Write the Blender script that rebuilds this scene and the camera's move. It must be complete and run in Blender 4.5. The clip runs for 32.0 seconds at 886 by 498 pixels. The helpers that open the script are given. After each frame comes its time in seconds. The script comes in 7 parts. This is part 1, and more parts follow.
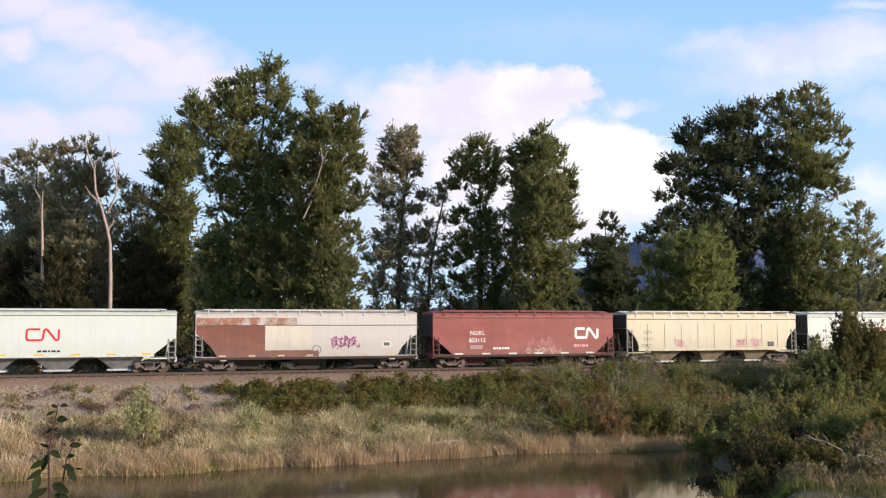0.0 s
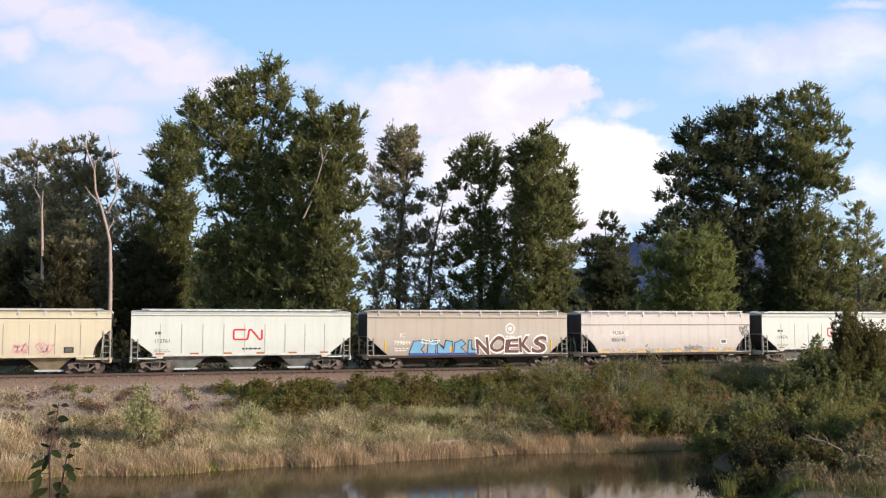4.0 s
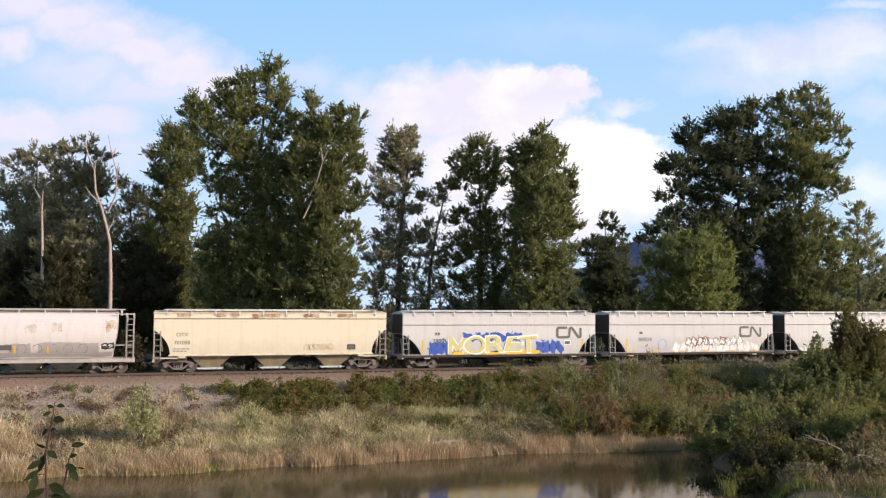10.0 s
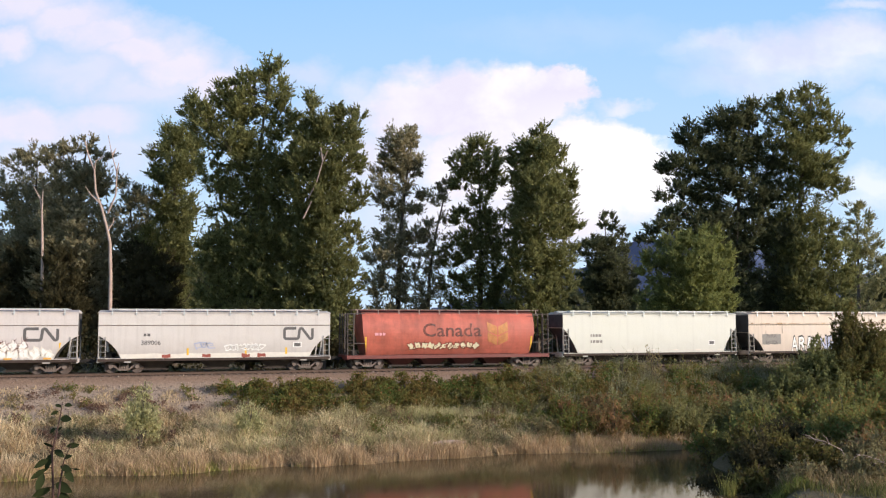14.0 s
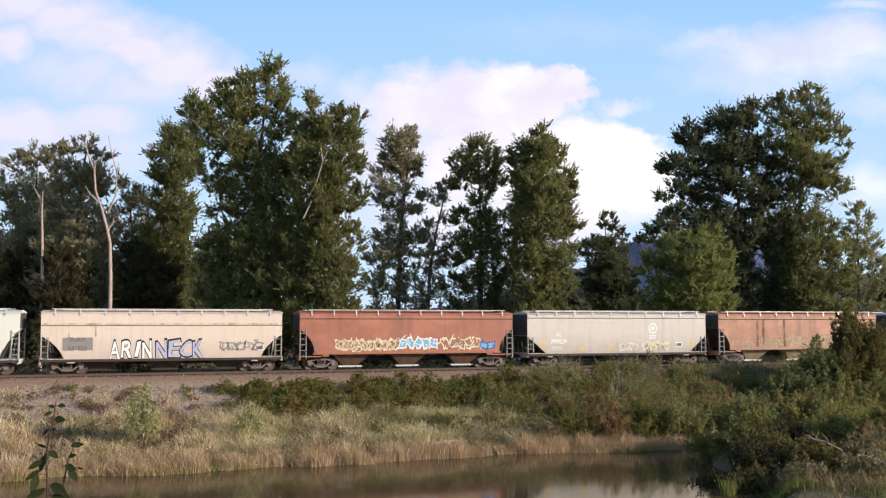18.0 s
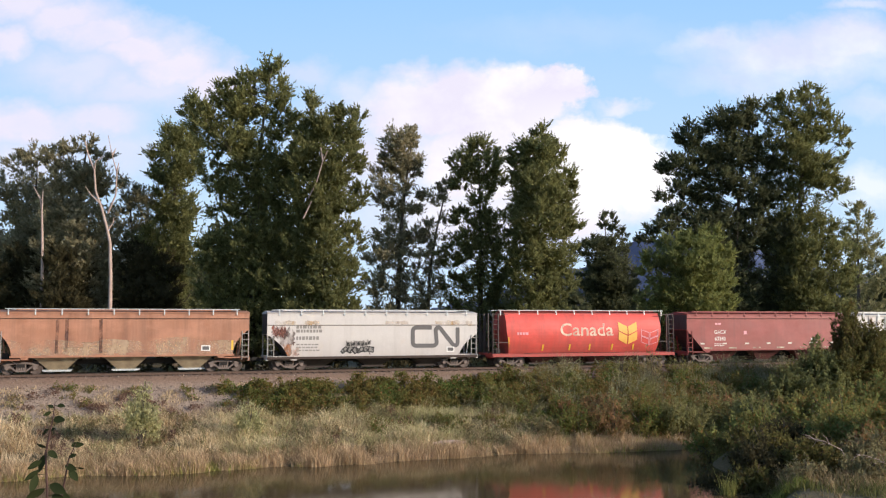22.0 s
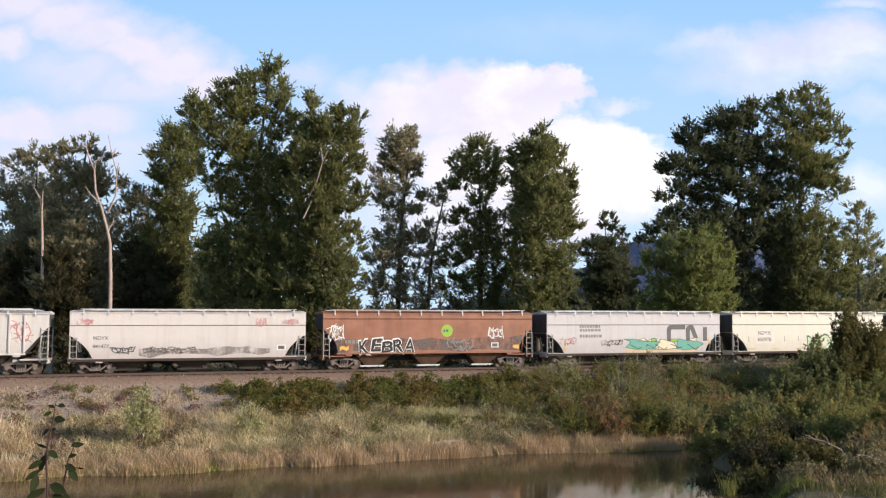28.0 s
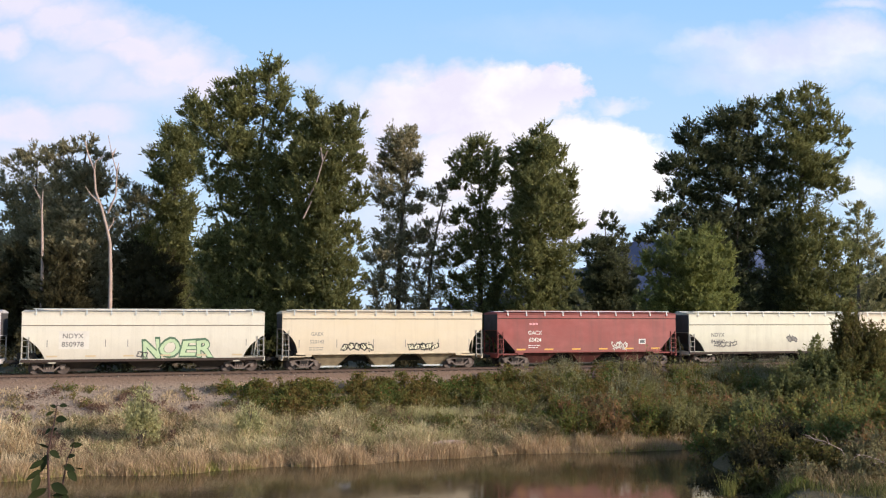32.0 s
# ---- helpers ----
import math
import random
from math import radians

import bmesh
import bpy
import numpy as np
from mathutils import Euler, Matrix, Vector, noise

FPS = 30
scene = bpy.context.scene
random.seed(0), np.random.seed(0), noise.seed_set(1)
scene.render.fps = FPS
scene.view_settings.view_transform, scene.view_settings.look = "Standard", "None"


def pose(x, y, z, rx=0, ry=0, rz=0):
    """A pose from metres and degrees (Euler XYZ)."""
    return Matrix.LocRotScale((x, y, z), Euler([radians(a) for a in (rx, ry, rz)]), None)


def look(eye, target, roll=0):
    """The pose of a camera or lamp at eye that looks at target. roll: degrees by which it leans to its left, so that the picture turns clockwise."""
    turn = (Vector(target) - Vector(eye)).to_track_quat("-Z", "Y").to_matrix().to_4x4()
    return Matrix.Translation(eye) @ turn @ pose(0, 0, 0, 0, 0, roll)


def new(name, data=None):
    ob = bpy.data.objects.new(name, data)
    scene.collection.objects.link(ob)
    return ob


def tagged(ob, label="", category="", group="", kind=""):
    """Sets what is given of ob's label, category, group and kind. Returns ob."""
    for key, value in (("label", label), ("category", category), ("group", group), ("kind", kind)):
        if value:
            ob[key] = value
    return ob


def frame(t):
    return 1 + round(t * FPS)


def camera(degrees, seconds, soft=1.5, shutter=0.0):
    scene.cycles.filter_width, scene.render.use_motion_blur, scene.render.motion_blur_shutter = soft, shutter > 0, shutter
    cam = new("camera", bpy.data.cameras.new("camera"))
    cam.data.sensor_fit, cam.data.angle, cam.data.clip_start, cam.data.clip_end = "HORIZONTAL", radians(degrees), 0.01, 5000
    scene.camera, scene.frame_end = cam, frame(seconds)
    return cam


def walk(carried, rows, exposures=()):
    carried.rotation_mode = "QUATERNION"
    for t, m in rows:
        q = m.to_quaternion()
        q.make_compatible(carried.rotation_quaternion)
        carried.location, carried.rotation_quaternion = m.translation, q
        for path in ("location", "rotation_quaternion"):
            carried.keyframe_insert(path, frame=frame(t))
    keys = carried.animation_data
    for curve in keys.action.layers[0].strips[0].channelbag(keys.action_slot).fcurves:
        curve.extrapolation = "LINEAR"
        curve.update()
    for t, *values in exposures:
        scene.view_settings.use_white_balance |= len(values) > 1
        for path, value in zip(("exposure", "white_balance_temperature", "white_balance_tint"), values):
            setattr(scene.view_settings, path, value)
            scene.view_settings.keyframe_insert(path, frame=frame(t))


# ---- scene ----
# ---------------------------------------------------------------- camera
cam = camera(52.21, 32.0, soft=1.2)
EYE = (-22.03, -69.93, 3.65)
AIM = (EYE[0] + math.sin(radians(17.87)), EYE[1] + math.cos(radians(17.87)), EYE[2] + math.tan(radians(4.61)))
walk(cam, [(0.0, look(EYE, AIM)), (32.0, look(EYE, AIM))])

# ---------------------------------------------------------------- sky, sun, exposure
SUN_AZ, SUN_EL = radians(130), radians(18.5)      # clockwise from +y, above the horizon
world = bpy.data.worlds.new("world")
scene.world = world
world.use_nodes = True
wn = world.node_tree.nodes
sky = wn.new("ShaderNodeTexSky")
sky.sky_type, sky.sun_disc, sky.sun_elevation, sky.sun_rotation = "NISHITA", False, SUN_EL, SUN_AZ
sky.air_density, sky.dust_density, sky.ozone_density = 1.0, 0.3, 2.2
wn["Background"].inputs["Strength"].default_value = 0.15
world.node_tree.links.new(sky.outputs[0], wn["Background"].inputs["Color"])
sun = new("sun", bpy.data.lights.new("sun", "SUN"))
sun.data.energy, sun.data.angle, sun.data.color = 4.0, radians(0.6), (1.0, 0.87, 0.735)
sun.matrix_world = look((math.sin(SUN_AZ) * 100, math.cos(SUN_AZ) * 100, math.tan(SUN_EL) * 100), (0, 0, 0))
scene.view_settings.exposure = 0.39
rng = np.random.default_rng(7)


# ---------------------------------------------------------------- materials
def lin(r, g, b, k=1.0):
    """A linear colour from 0-255 values."""
    return tuple(k * ((c / 255) / 12.92 if c < 10 else ((c / 255 + 0.055) / 1.055) ** 2.4) for c in (r, g, b)) + (1.0,)


class Mat:
    """A node material with a Principled shader and short ways to add nodes."""

    def __init__(self, name, rough=0.6, metal=0.0):
        self.m = bpy.data.materials.new(name)
        self.m.use_nodes = True
        self.t = self.m.node_tree
        self.b = self.t.nodes["Principled BSDF"]
        self.b.inputs["Roughness"].default_value, self.b.inputs["Metallic"].default_value = rough, metal
        self.co = self.t.nodes.new("ShaderNodeTexCoord").outputs["Object"]

    def link(self, a, b):
        self.t.links.new(a, b)

    def mapped(self, scale, rot=(0, 0, 0), loc=(0, 0, 0)):
        n = self.t.nodes.new("ShaderNodeMapping")
        n.inputs["Scale"].default_value, n.inputs["Rotation"].default_value, n.inputs["Location"].default_value = scale, rot, loc
        self.link(self.co, n.inputs["Vector"])
        return n.outputs[0]

    def noise(self, scale, detail=4.0, vec=None, rough=0.6):
        n = self.t.nodes.new("ShaderNodeTexNoise")
        n.inputs["Scale"].default_value, n.inputs["Detail"].default_value, n.inputs["Roughness"].default_value = scale, detail, rough
        self.link(vec or self.co, n.inputs["Vector"])
        return n.outputs["Fac"]

    def ramp(self, fac, lo, hi, a=0.0, b=1.0):
        n = self.t.nodes.new("ShaderNodeMapRange")
        n.inputs["From Min"].default_value, n.inputs["From Max"].default_value = lo, hi
        n.inputs["To Min"].default_value, n.inputs["To Max"].default_value = a, b
        self.link(fac, n.inputs["Value"])
        return n.outputs[0]

    def math(self, op, a, b=None):
        n = self.t.nodes.new("ShaderNodeMath")
        n.operation = op
        for i, v in enumerate((a, b)):
            if v is None:
                continue
            if isinstance(v, (int, float)):
                n.inputs[i].default_value = v
            else:
                self.link(v, n.inputs[i])
        return n.outputs[0]

    def mix(self, fac, a, b):
        n = self.t.nodes.new("ShaderNodeMix")
        n.data_type = "RGBA"
        for i, v in ((0, fac), (6, a), (7, b)):
            if isinstance(v, (int, float, tuple)):
                n.inputs[i].default_value = v
            else:
                self.link(v, n.inputs[i])
        return n.outputs[2]

    def axis(self, i):
        n = self.t.nodes.new("ShaderNodeSeparateXYZ")
        self.link(self.co, n.inputs[0])
        return n.outputs[i]

    def bump(self, h, strength=0.3, dist=0.02):
        n = self.t.nodes.new("ShaderNodeBump")
        n.inputs["Strength"].default_value, n.inputs["Distance"].default_value = strength, dist
        self.link(h, n.inputs["Height"])
        self.link(n.outputs[0], self.b.inputs["Normal"])
        return self

    def colour(self, c):
        if isinstance(c, tuple):
            self.b.inputs["Base Color"].default_value = c
        else:
            self.link(c, self.b.inputs["Base Color"])
        return self


def paint(name, rgb, rust=0.1, dirt=0.3, rust_rgb=(120, 62, 36), fade=0.12, rough=0.55):
    """Weathered wagon paint: faded patches, vertical streaks, rust blooms, road dirt."""
    m = Mat(name, rough)
    off = tuple(rng.uniform(-40, 40, 3))
    base = lin(*rgb)
    pale = tuple(min(1, c * (1 - fade) + fade * 0.75) for c in base[:3]) + (1,)
    col = m.mix(m.ramp(m.noise(0.5, 3, m.mapped((0.5, 1, 1.3), loc=off)), 0.35, 0.7), base, pale)
    streak = m.noise(1.0, 5, m.mapped((2.6, 2, 0.16), loc=off))
    col = m.mix(m.ramp(streak, 0.5, 0.75, 0, dirt * 0.55), col, lin(116, 100, 92))
    low = m.ramp(m.math("ADD", m.axis(2), m.ramp(m.noise(1.4, 3), 0, 1, -0.7, 0.7)), 0.9, 2.6, dirt * 1.1, 0.0)
    col = m.mix(low, col, lin(122, 102, 92))
    if rust > 0.09:
        run_down = m.noise(1.0, 6, m.mapped((1.1, 1, 0.12), loc=off), 0.65)
        col = m.mix(m.ramp(run_down, 0.45, 0.72, 0, 0.6), col, lin(*(0.72 * c for c in rust_rgb)))
        col = m.mix(m.ramp(run_down, 0.42, 0.28, 0, 0.45), col, pale)
    if 230 < sum(rgb) < 420:
        # oxide paint: chalky orange clouds and sooty runs
        chalk = m.noise(0.7, 5, m.mapped((0.7, 1, 1.1), loc=off[::-1]), 0.62)
        col = m.mix(m.ramp(chalk, 0.46, 0.7, 0, 0.5), col, tuple(min(1, c * 1.5 + 0.03) for c in base[:3]) + (1,))
        soot = m.noise(1.0, 5, m.mapped((1.5, 1, 0.10), loc=off), 0.6)
        col = m.mix(m.ramp(soot, 0.5, 0.72, 0, 0.5), col, tuple(c * 0.45 + 0.03 for c in base[:3]) + (1,))
    bloom = m.math("MULTIPLY", m.ramp(m.noise(0.55, 6, m.mapped((1, 1, 0.55), loc=off), 0.7), 0.62 - 0.3 * rust, 0.78 - 0.3 * rust), min(1.0, rust * 2.2 + 0.1))
    col = m.mix(bloom, col, lin(*rust_rgb))
    col = m.mix(m.ramp(m.noise(14, 3), 0.35, 0.7, 0.0, 0.10), col, lin(90, 80, 72))
    joint = m.ramp(m.math("ABSOLUTE", m.math("SUBTRACT", m.math("FRACT", m.math("MULTIPLY", m.axis(0), 0.62)), 0.5)), 0.0, 0.022, 0.07, 0.0)
    col = m.mix(joint, col, lin(96, 84, 76))
    m.colour(col)
    m.bump(m.noise(1.7, 2, m.mapped((1, 1, 0.7))), 0.25, 0.05)
    return m.m


def plain(name, rgb, rough=0.7, metal=0.0, var=0.35, scale=4.0, dark=(40, 34, 30)):
    m = Mat(name, rough, metal)
    m.colour(m.mix(m.ramp(m.noise(scale, 5), 0.35, 0.75, 0, var), lin(*rgb), lin(*dark)))
    m.bump(m.noise(scale * 6, 3), 0.2, 0.01)
    return m.m


def foliage(name, rgb_a, rgb_b, rgb_c=None, glow=0.58, rough=0.8, mottle=0.5, patch_scale=0.35):
    """Leaves: colour by leaf and by clump, some light through them."""
    m = Mat(name, rough)
    g = m.t.nodes.new("ShaderNodeNewGeometry").outputs["Random Per Island"]
    big = m.ramp(m.noise(patch_scale, 3), 0.35, 0.65)
    col = m.mix(g, lin(*rgb_a), lin(*rgb_b))
    col = m.mix(m.math("MULTIPLY", big, mottle), col, lin(*(rgb_c or rgb_b)))
    if rgb_c:
        col = m.mix(m.ramp(m.math("FRACT", m.math("MULTIPLY", g, 7.31)), 0.86, 0.9), col, lin(*rgb_c))
    m.colour(col)
    tr = m.t.nodes.new("ShaderNodeBsdfTranslucent")
    mx = m.t.nodes.new("ShaderNodeMixShader")
    mx.inputs[0].default_value = glow
    m.link(col, tr.inputs["Color"])
    m.link(m.b.outputs[0], mx.inputs[1])
    m.link(tr.outputs[0], mx.inputs[2])
    m.link(mx.outputs[0], m.t.nodes["Material Output"].inputs["Surface"])
    m.b.inputs["Specular IOR Level"].default_value = 0.12
    return m.m


STEEL = plain("dark_steel", (62, 52, 48), 0.7, 0.2, 0.5)
BOGIE = plain("bogie_steel", (128, 113, 106), 0.75, 0.1, 0.55, 3)
BLACK = plain("black_grime", (34, 30, 29), 0.85)
WHEEL = plain("wheel_steel", (104, 90, 84), 0.6, 0.3, 0.5)
SILL = plain("sill_steel", (66, 52, 46), 0.8)
DARK_END = plain("dark_end_sheet", (84, 80, 80), 0.85, 0, 0.6, 1.5)
GALV = plain("galvanised_steel", (205, 208, 208), 0.5, 0.2, 0.25)
END_STEEL = plain("end_frame_steel", (88, 78, 74), 0.75, 0.1, 0.5)
LADDER = plain("ladder_paint", (172, 166, 160), 0.6, 0.1, 0.4)
RAIL_SIDE = plain("rail_side", (98, 78, 68), 0.8)
RAIL_TOP = Mat("rail_head", 0.10, 1.0).colour((0.75, 0.74, 0.72, 1)).m
TIE = plain("tie_wood", (78, 62, 52), 0.9)
INK = {k: plain("ink_" + k, v, 0.6, 0, 0.15, 3) for k, v in dict(
    white=(235, 232, 228), black=(38, 36, 38), grey=(98, 94, 94), midgrey=(140, 134, 130), red=(216, 44, 52), yellow=(232, 184, 60),
    blue=(52, 84, 170), navy=(40, 48, 92), sky=(118, 172, 204), pink=(226, 160, 168), mauve=(170, 96, 140), straw=(208, 194, 120), cream=(226, 216, 186), gold=(236, 178, 84),
    teal=(104, 172, 156), mint=(190, 208, 168), lime=(150, 190, 70), dkgreen=(84, 112, 88), rust=(138, 76, 56), stain=(176, 122, 86), brown=(104, 64, 58), orange=(176, 106, 64), tan=(206, 184, 150),
    brick=(150, 74, 62), lavender=(172, 176, 200), pale=(222, 214, 204)).items()}


def soft_ink(name, rgb, cover=0.8, fine=1.3, least=0.0):
    """Thin worn paint or a stain: broken up by noise, with the paint below showing through."""
    m = Mat(name, 0.65)
    m.colour(m.mix(m.ramp(m.noise(fine * 3, 4), 0.35, 0.7, 0, 0.35), lin(*rgb), lin(120, 104, 96)))
    off = tuple(rng.uniform(-20, 20, 3))
    a = m.ramp(m.noise(fine, 5, m.mapped((1, 1, 0.6), loc=off), 0.65), 0.36, 0.62, least, cover)
    tr, mx = m.t.nodes.new("ShaderNodeBsdfTransparent"), m.t.nodes.new("ShaderNodeMixShader")
    m.link(a, mx.inputs[0]), m.link(tr.outputs[0], mx.inputs[1]), m.link(m.b.outputs[0], mx.inputs[2])
    m.link(mx.outputs[0], m.t.nodes["Material Output"].inputs["Surface"])
    return m.m


for k, v in dict(teal=(112, 182, 158), blue=(62, 88, 160), sky=(130, 176, 198), mauve=(168, 92, 138), pink=(222, 150, 150), tan=(206, 170, 120), orange=(176, 106, 64), brown=(96, 62, 54), brick=(150, 80, 62), stain=(168, 112, 76), midgrey=(140, 132, 128), rust=(120, 66, 50), cream=(226, 216, 190), grey=(104, 98, 96)).items():
    INK["soft_" + k] = soft_ink("worn_" + k, v, 0.5 if k == "tan" else 0.95 if k in ("teal", "blue", "sky") else 0.8)
INK["faded_gold"] = soft_ink("faded_gold_paint", (226, 158, 92), 0.95, 0.8, 0.5)
INK["faded_brown"] = soft_ink("faded_brown_lettering", (96, 60, 56), 0.9, 1.6, 0.55)
INK["faded_tan"] = soft_ink("faded_tan_paint", (208, 182, 152), 0.62, 0.6)
INK["dark_stain"] = soft_ink("dark_rust_stain", (92, 62, 56), 1.0, 0.9)
INK["old_rust"] = paint("old_rust_paint", (126, 70, 54), 0.12, 0.35, (150, 96, 72), 0.05)
INK["old_cream"] = paint("old_cream_paint", (214, 204, 188), 0.08, 0.35, (170, 140, 112), 0.10)
INK["worn_cream"] = soft_ink("worn_cream_lettering", (236, 206, 184), 0.98, 1.0, 0.4)
INK["primer"] = paint("grey_primer", (176, 166, 163), 0.04, 0.3, (150, 130, 120), 0.10)


# ---------------------------------------------------------------- mesh helpers
def mesh_object(name, verts, faces, material, parent=None, label="", smooth=False):
    me = bpy.data.meshes.new(name)
    me.from_pydata(verts, [], faces)
    return finish(name, me, material, parent, label, smooth)


def finish(name, me, material, parent=None, label="", smooth=False):
    me.materials.append(material)
    if smooth:
        me.polygons.foreach_set("use_smooth", [True] * len(me.polygons))
    me.update()
    ob = new(name, me)
    if parent:
        ob.parent = parent
    return tagged(ob, label)


def part(name, bm, material, parent, label="", smooth=False):
    me = bpy.data.meshes.new(name)
    bm.to_mesh(me)
    bm.free()
    return finish(name, me, material, parent, label, smooth)


def quads(name, v, material, parent=None, label=""):
    """A mesh of loose faces; v has the shape (n, corners, 3)."""
    n, k = v.shape[:2]
    me = bpy.data.meshes.new(name)
    me.vertices.add(n * k)
    me.vertices.foreach_set("co", np.ascontiguousarray(v, dtype=np.float32).ravel())
    me.loops.add(n * k)
    me.loops.foreach_set("vertex_index", np.arange(n * k, dtype=np.int32))
    me.polygons.add(n)
    me.polygons.foreach_set("loop_start", np.arange(0, n * k, k, dtype=np.int32))
    me.update(calc_edges=True)
    return finish(name, me, material, parent, label)


def box(bm, x0, x1, y0, y1, z0, z1):
    v = [bm.verts.new(p) for p in ((x0, y0, z0), (x1, y0, z0), (x1, y1, z0), (x0, y1, z0), (x0, y0, z1), (x1, y0, z1), (x1, y1, z1), (x0, y1, z1))]
    for f in ((0, 3, 2, 1), (4, 5, 6, 7), (0, 1, 5, 4), (1, 2, 6, 5), (2, 3, 7, 6), (3, 0, 4, 7)):
        bm.faces.new([v[i] for i in f])


def bar(bm, a, b, w, d=None):
    """A square bar from a to b."""
    a, b = Vector(a), Vector(b)
    z = (b - a).normalized()
    s = z.cross(Vector((0, 1, 0)) if abs(z.y) < 0.9 else Vector((1, 0, 0))).normalized()
    t = z.cross(s)
    d = d or w
    c = [s * w / 2 * i + t * d / 2 * j for i, j in ((-1, -1), (1, -1), (1, 1), (-1, 1))]
    lo, hi = [bm.verts.new(a + k) for k in c], [bm.verts.new(b + k) for k in c]
    bm.faces.new(lo[::-1]), bm.faces.new(hi)
    for i in range(4):
        bm.faces.new((lo[i], lo[(i + 1) % 4], hi[(i + 1) % 4], hi[i]))


def prism(bm, pts, y0, y1):
    """The outline pts in x and z, drawn out from y0 to y1."""
    a, b = [bm.verts.new((x, y0, z)) for x, z in pts], [bm.verts.new((x, y1, z)) for x, z in pts]
    bm.faces.new(a), bm.faces.new(b[::-1])
    for i in range(len(pts)):
        j = (i + 1) % len(pts)
        bm.faces.new((a[j], a[i], b[i], b[j]))


def turned(bm, prof, y_axis=True, seg=16, at=(0, 0, 0)):
    """A solid turned about the y axis (or z): prof holds (along, radius)."""
    rings = []
    for h, r in prof:
        ring = []
        for k in range(seg):
            c, s = math.cos(2 * math.pi * k / seg), math.sin(2 * math.pi * k / seg)
            p = (r * c, h, r * s) if y_axis else (r * c, r * s, h)
            ring.append(bm.verts.new((p[0] + at[0], p[1] + at[1], p[2] + at[2])))
        rings.append(ring)
    for a, b in zip(rings, rings[1:]):
        for k in range(seg):
            bm.faces.new((a[k], a[(k + 1) % seg], b[(k + 1) % seg], b[k]))
    bm.faces.new(rings[0][::-1]), bm.faces.new(rings[-1])


def tube(verts, faces, path, radii, seg=7):
    """Adds a tapered limb along path to plain lists."""
    base = len(verts)
    path = [Vector(p) for p in path]
    for i, p in enumerate(path):
        d = (path[min(i + 1, len(path) - 1)] - path[max(i - 1, 0)]).normalized()
        s = d.cross(Vector((0.3, 1, 0.1))).normalized()
        t = d.cross(s)
        for k in range(seg):
            a = 2 * math.pi * k / seg
            verts.append(tuple(p + (s * math.cos(a) + t * math.sin(a)) * radii[i]))
    for i in range(len(path) - 1):
        for k in range(seg):
            a, b = base + i * seg + k, base + i * seg + (k + 1) % seg
            faces.append((a, b, b + seg, a + seg))


# ---------------------------------------------------------------- ground, water, track
BANK = ((-400, -3), (-40, -4.6), (-24, -5.2), (-19.6, -4.36), (-18.2, -4.05), (-14, -3.5), (-9.5, -2.75), (-5.2, -1.35), (-3.4, -0.85), (-2.1, -0.21), (2.1, -0.21),
        (3.6, -0.85), (6, -1.1), (12, -1.0), (60, 0.0), (400, 2), (6000, 4))
WATER_Z = -4.27


def fbm(x, y, s, seed=0.0):
    """Smooth pseudo-random height from a few crossed sines."""
    h = 0
    for k, a in enumerate((0.3, 1.25, 2.2, 2.9, 0.75)):
        f = s * (1.0 + 0.63 * k)
        h = h + np.sin((x * math.cos(a) + y * math.sin(a)) * f + seed * (k + 1) + 1.7 * np.sin((y * math.cos(a) - x * math.sin(a)) * f * 0.6 + k)) / (1 + 0.5 * k)
    return h / 2.2


def step(v, a, b):
    t = np.clip((v - a) / (b - a), 0, 1)
    return t * t * (3 - 2 * t)


def ground_z(x, y):
    x, y = np.asarray(x, float), np.asarray(y, float)
    z = np.interp(y, [p[0] for p in BANK], [p[1] for p in BANK])
    z = z + 0.16 * fbm(x, y, 0.55, 2.0) * step(-y, 4.5, 9) * step(y, -24, -19)
    # the point of land on the pond's right shore
    spit = step(x - 0.45 * (y + 32) + 0.8 * fbm(x, y, 0.3), 4.6, 7.0) * step(-y, 16, 21) * step(y, -60, -42)
    z = z * (1 - spit) + np.maximum(z, -3.65 + 0.15 * fbm(x, y, 0.5)) * spit
    # the bank on which one stands
    d = np.hypot(x - EYE[0], y - EYE[1])
    near = np.interp(d, (0, 3, 9, 24, 34), (2.05, 1.9, 0.2, -3.9, -6.0))
    z = np.maximum(z, np.where((y < -36), near, -9))
    return np.where(y < -75, np.maximum(z, 2.05), z)


def graded(lo, hi, fine_lo, fine_hi, fine, grow=1.35):
    v = list(np.arange(fine_lo, fine_hi, fine))
    s = fine
    while v[-1] < hi:
        s *= grow
        v.append(v[-1] + s)
    s = fine
    while v[0] > lo:
        s *= grow
        v.insert(0, v[0] - s)
    return np.array(v)


def sheet(name, gx, gy, zf, material, smooth=True):
    X, Y = np.meshgrid(gx, gy)
    Z = zf(X, Y)
    v = np.stack([X, Y, Z], -1).reshape(-1, 3)
    nx, ny = len(gx), len(gy)
    i = np.arange(nx * ny).reshape(ny, nx)
    f = np.stack([i[:-1, :-1], i[:-1, 1:], i[1:, 1:], i[1:, :-1]], -1).reshape(-1, 4)
    return mesh_object(name, v.tolist(), f.tolist(), material, smooth=smooth)


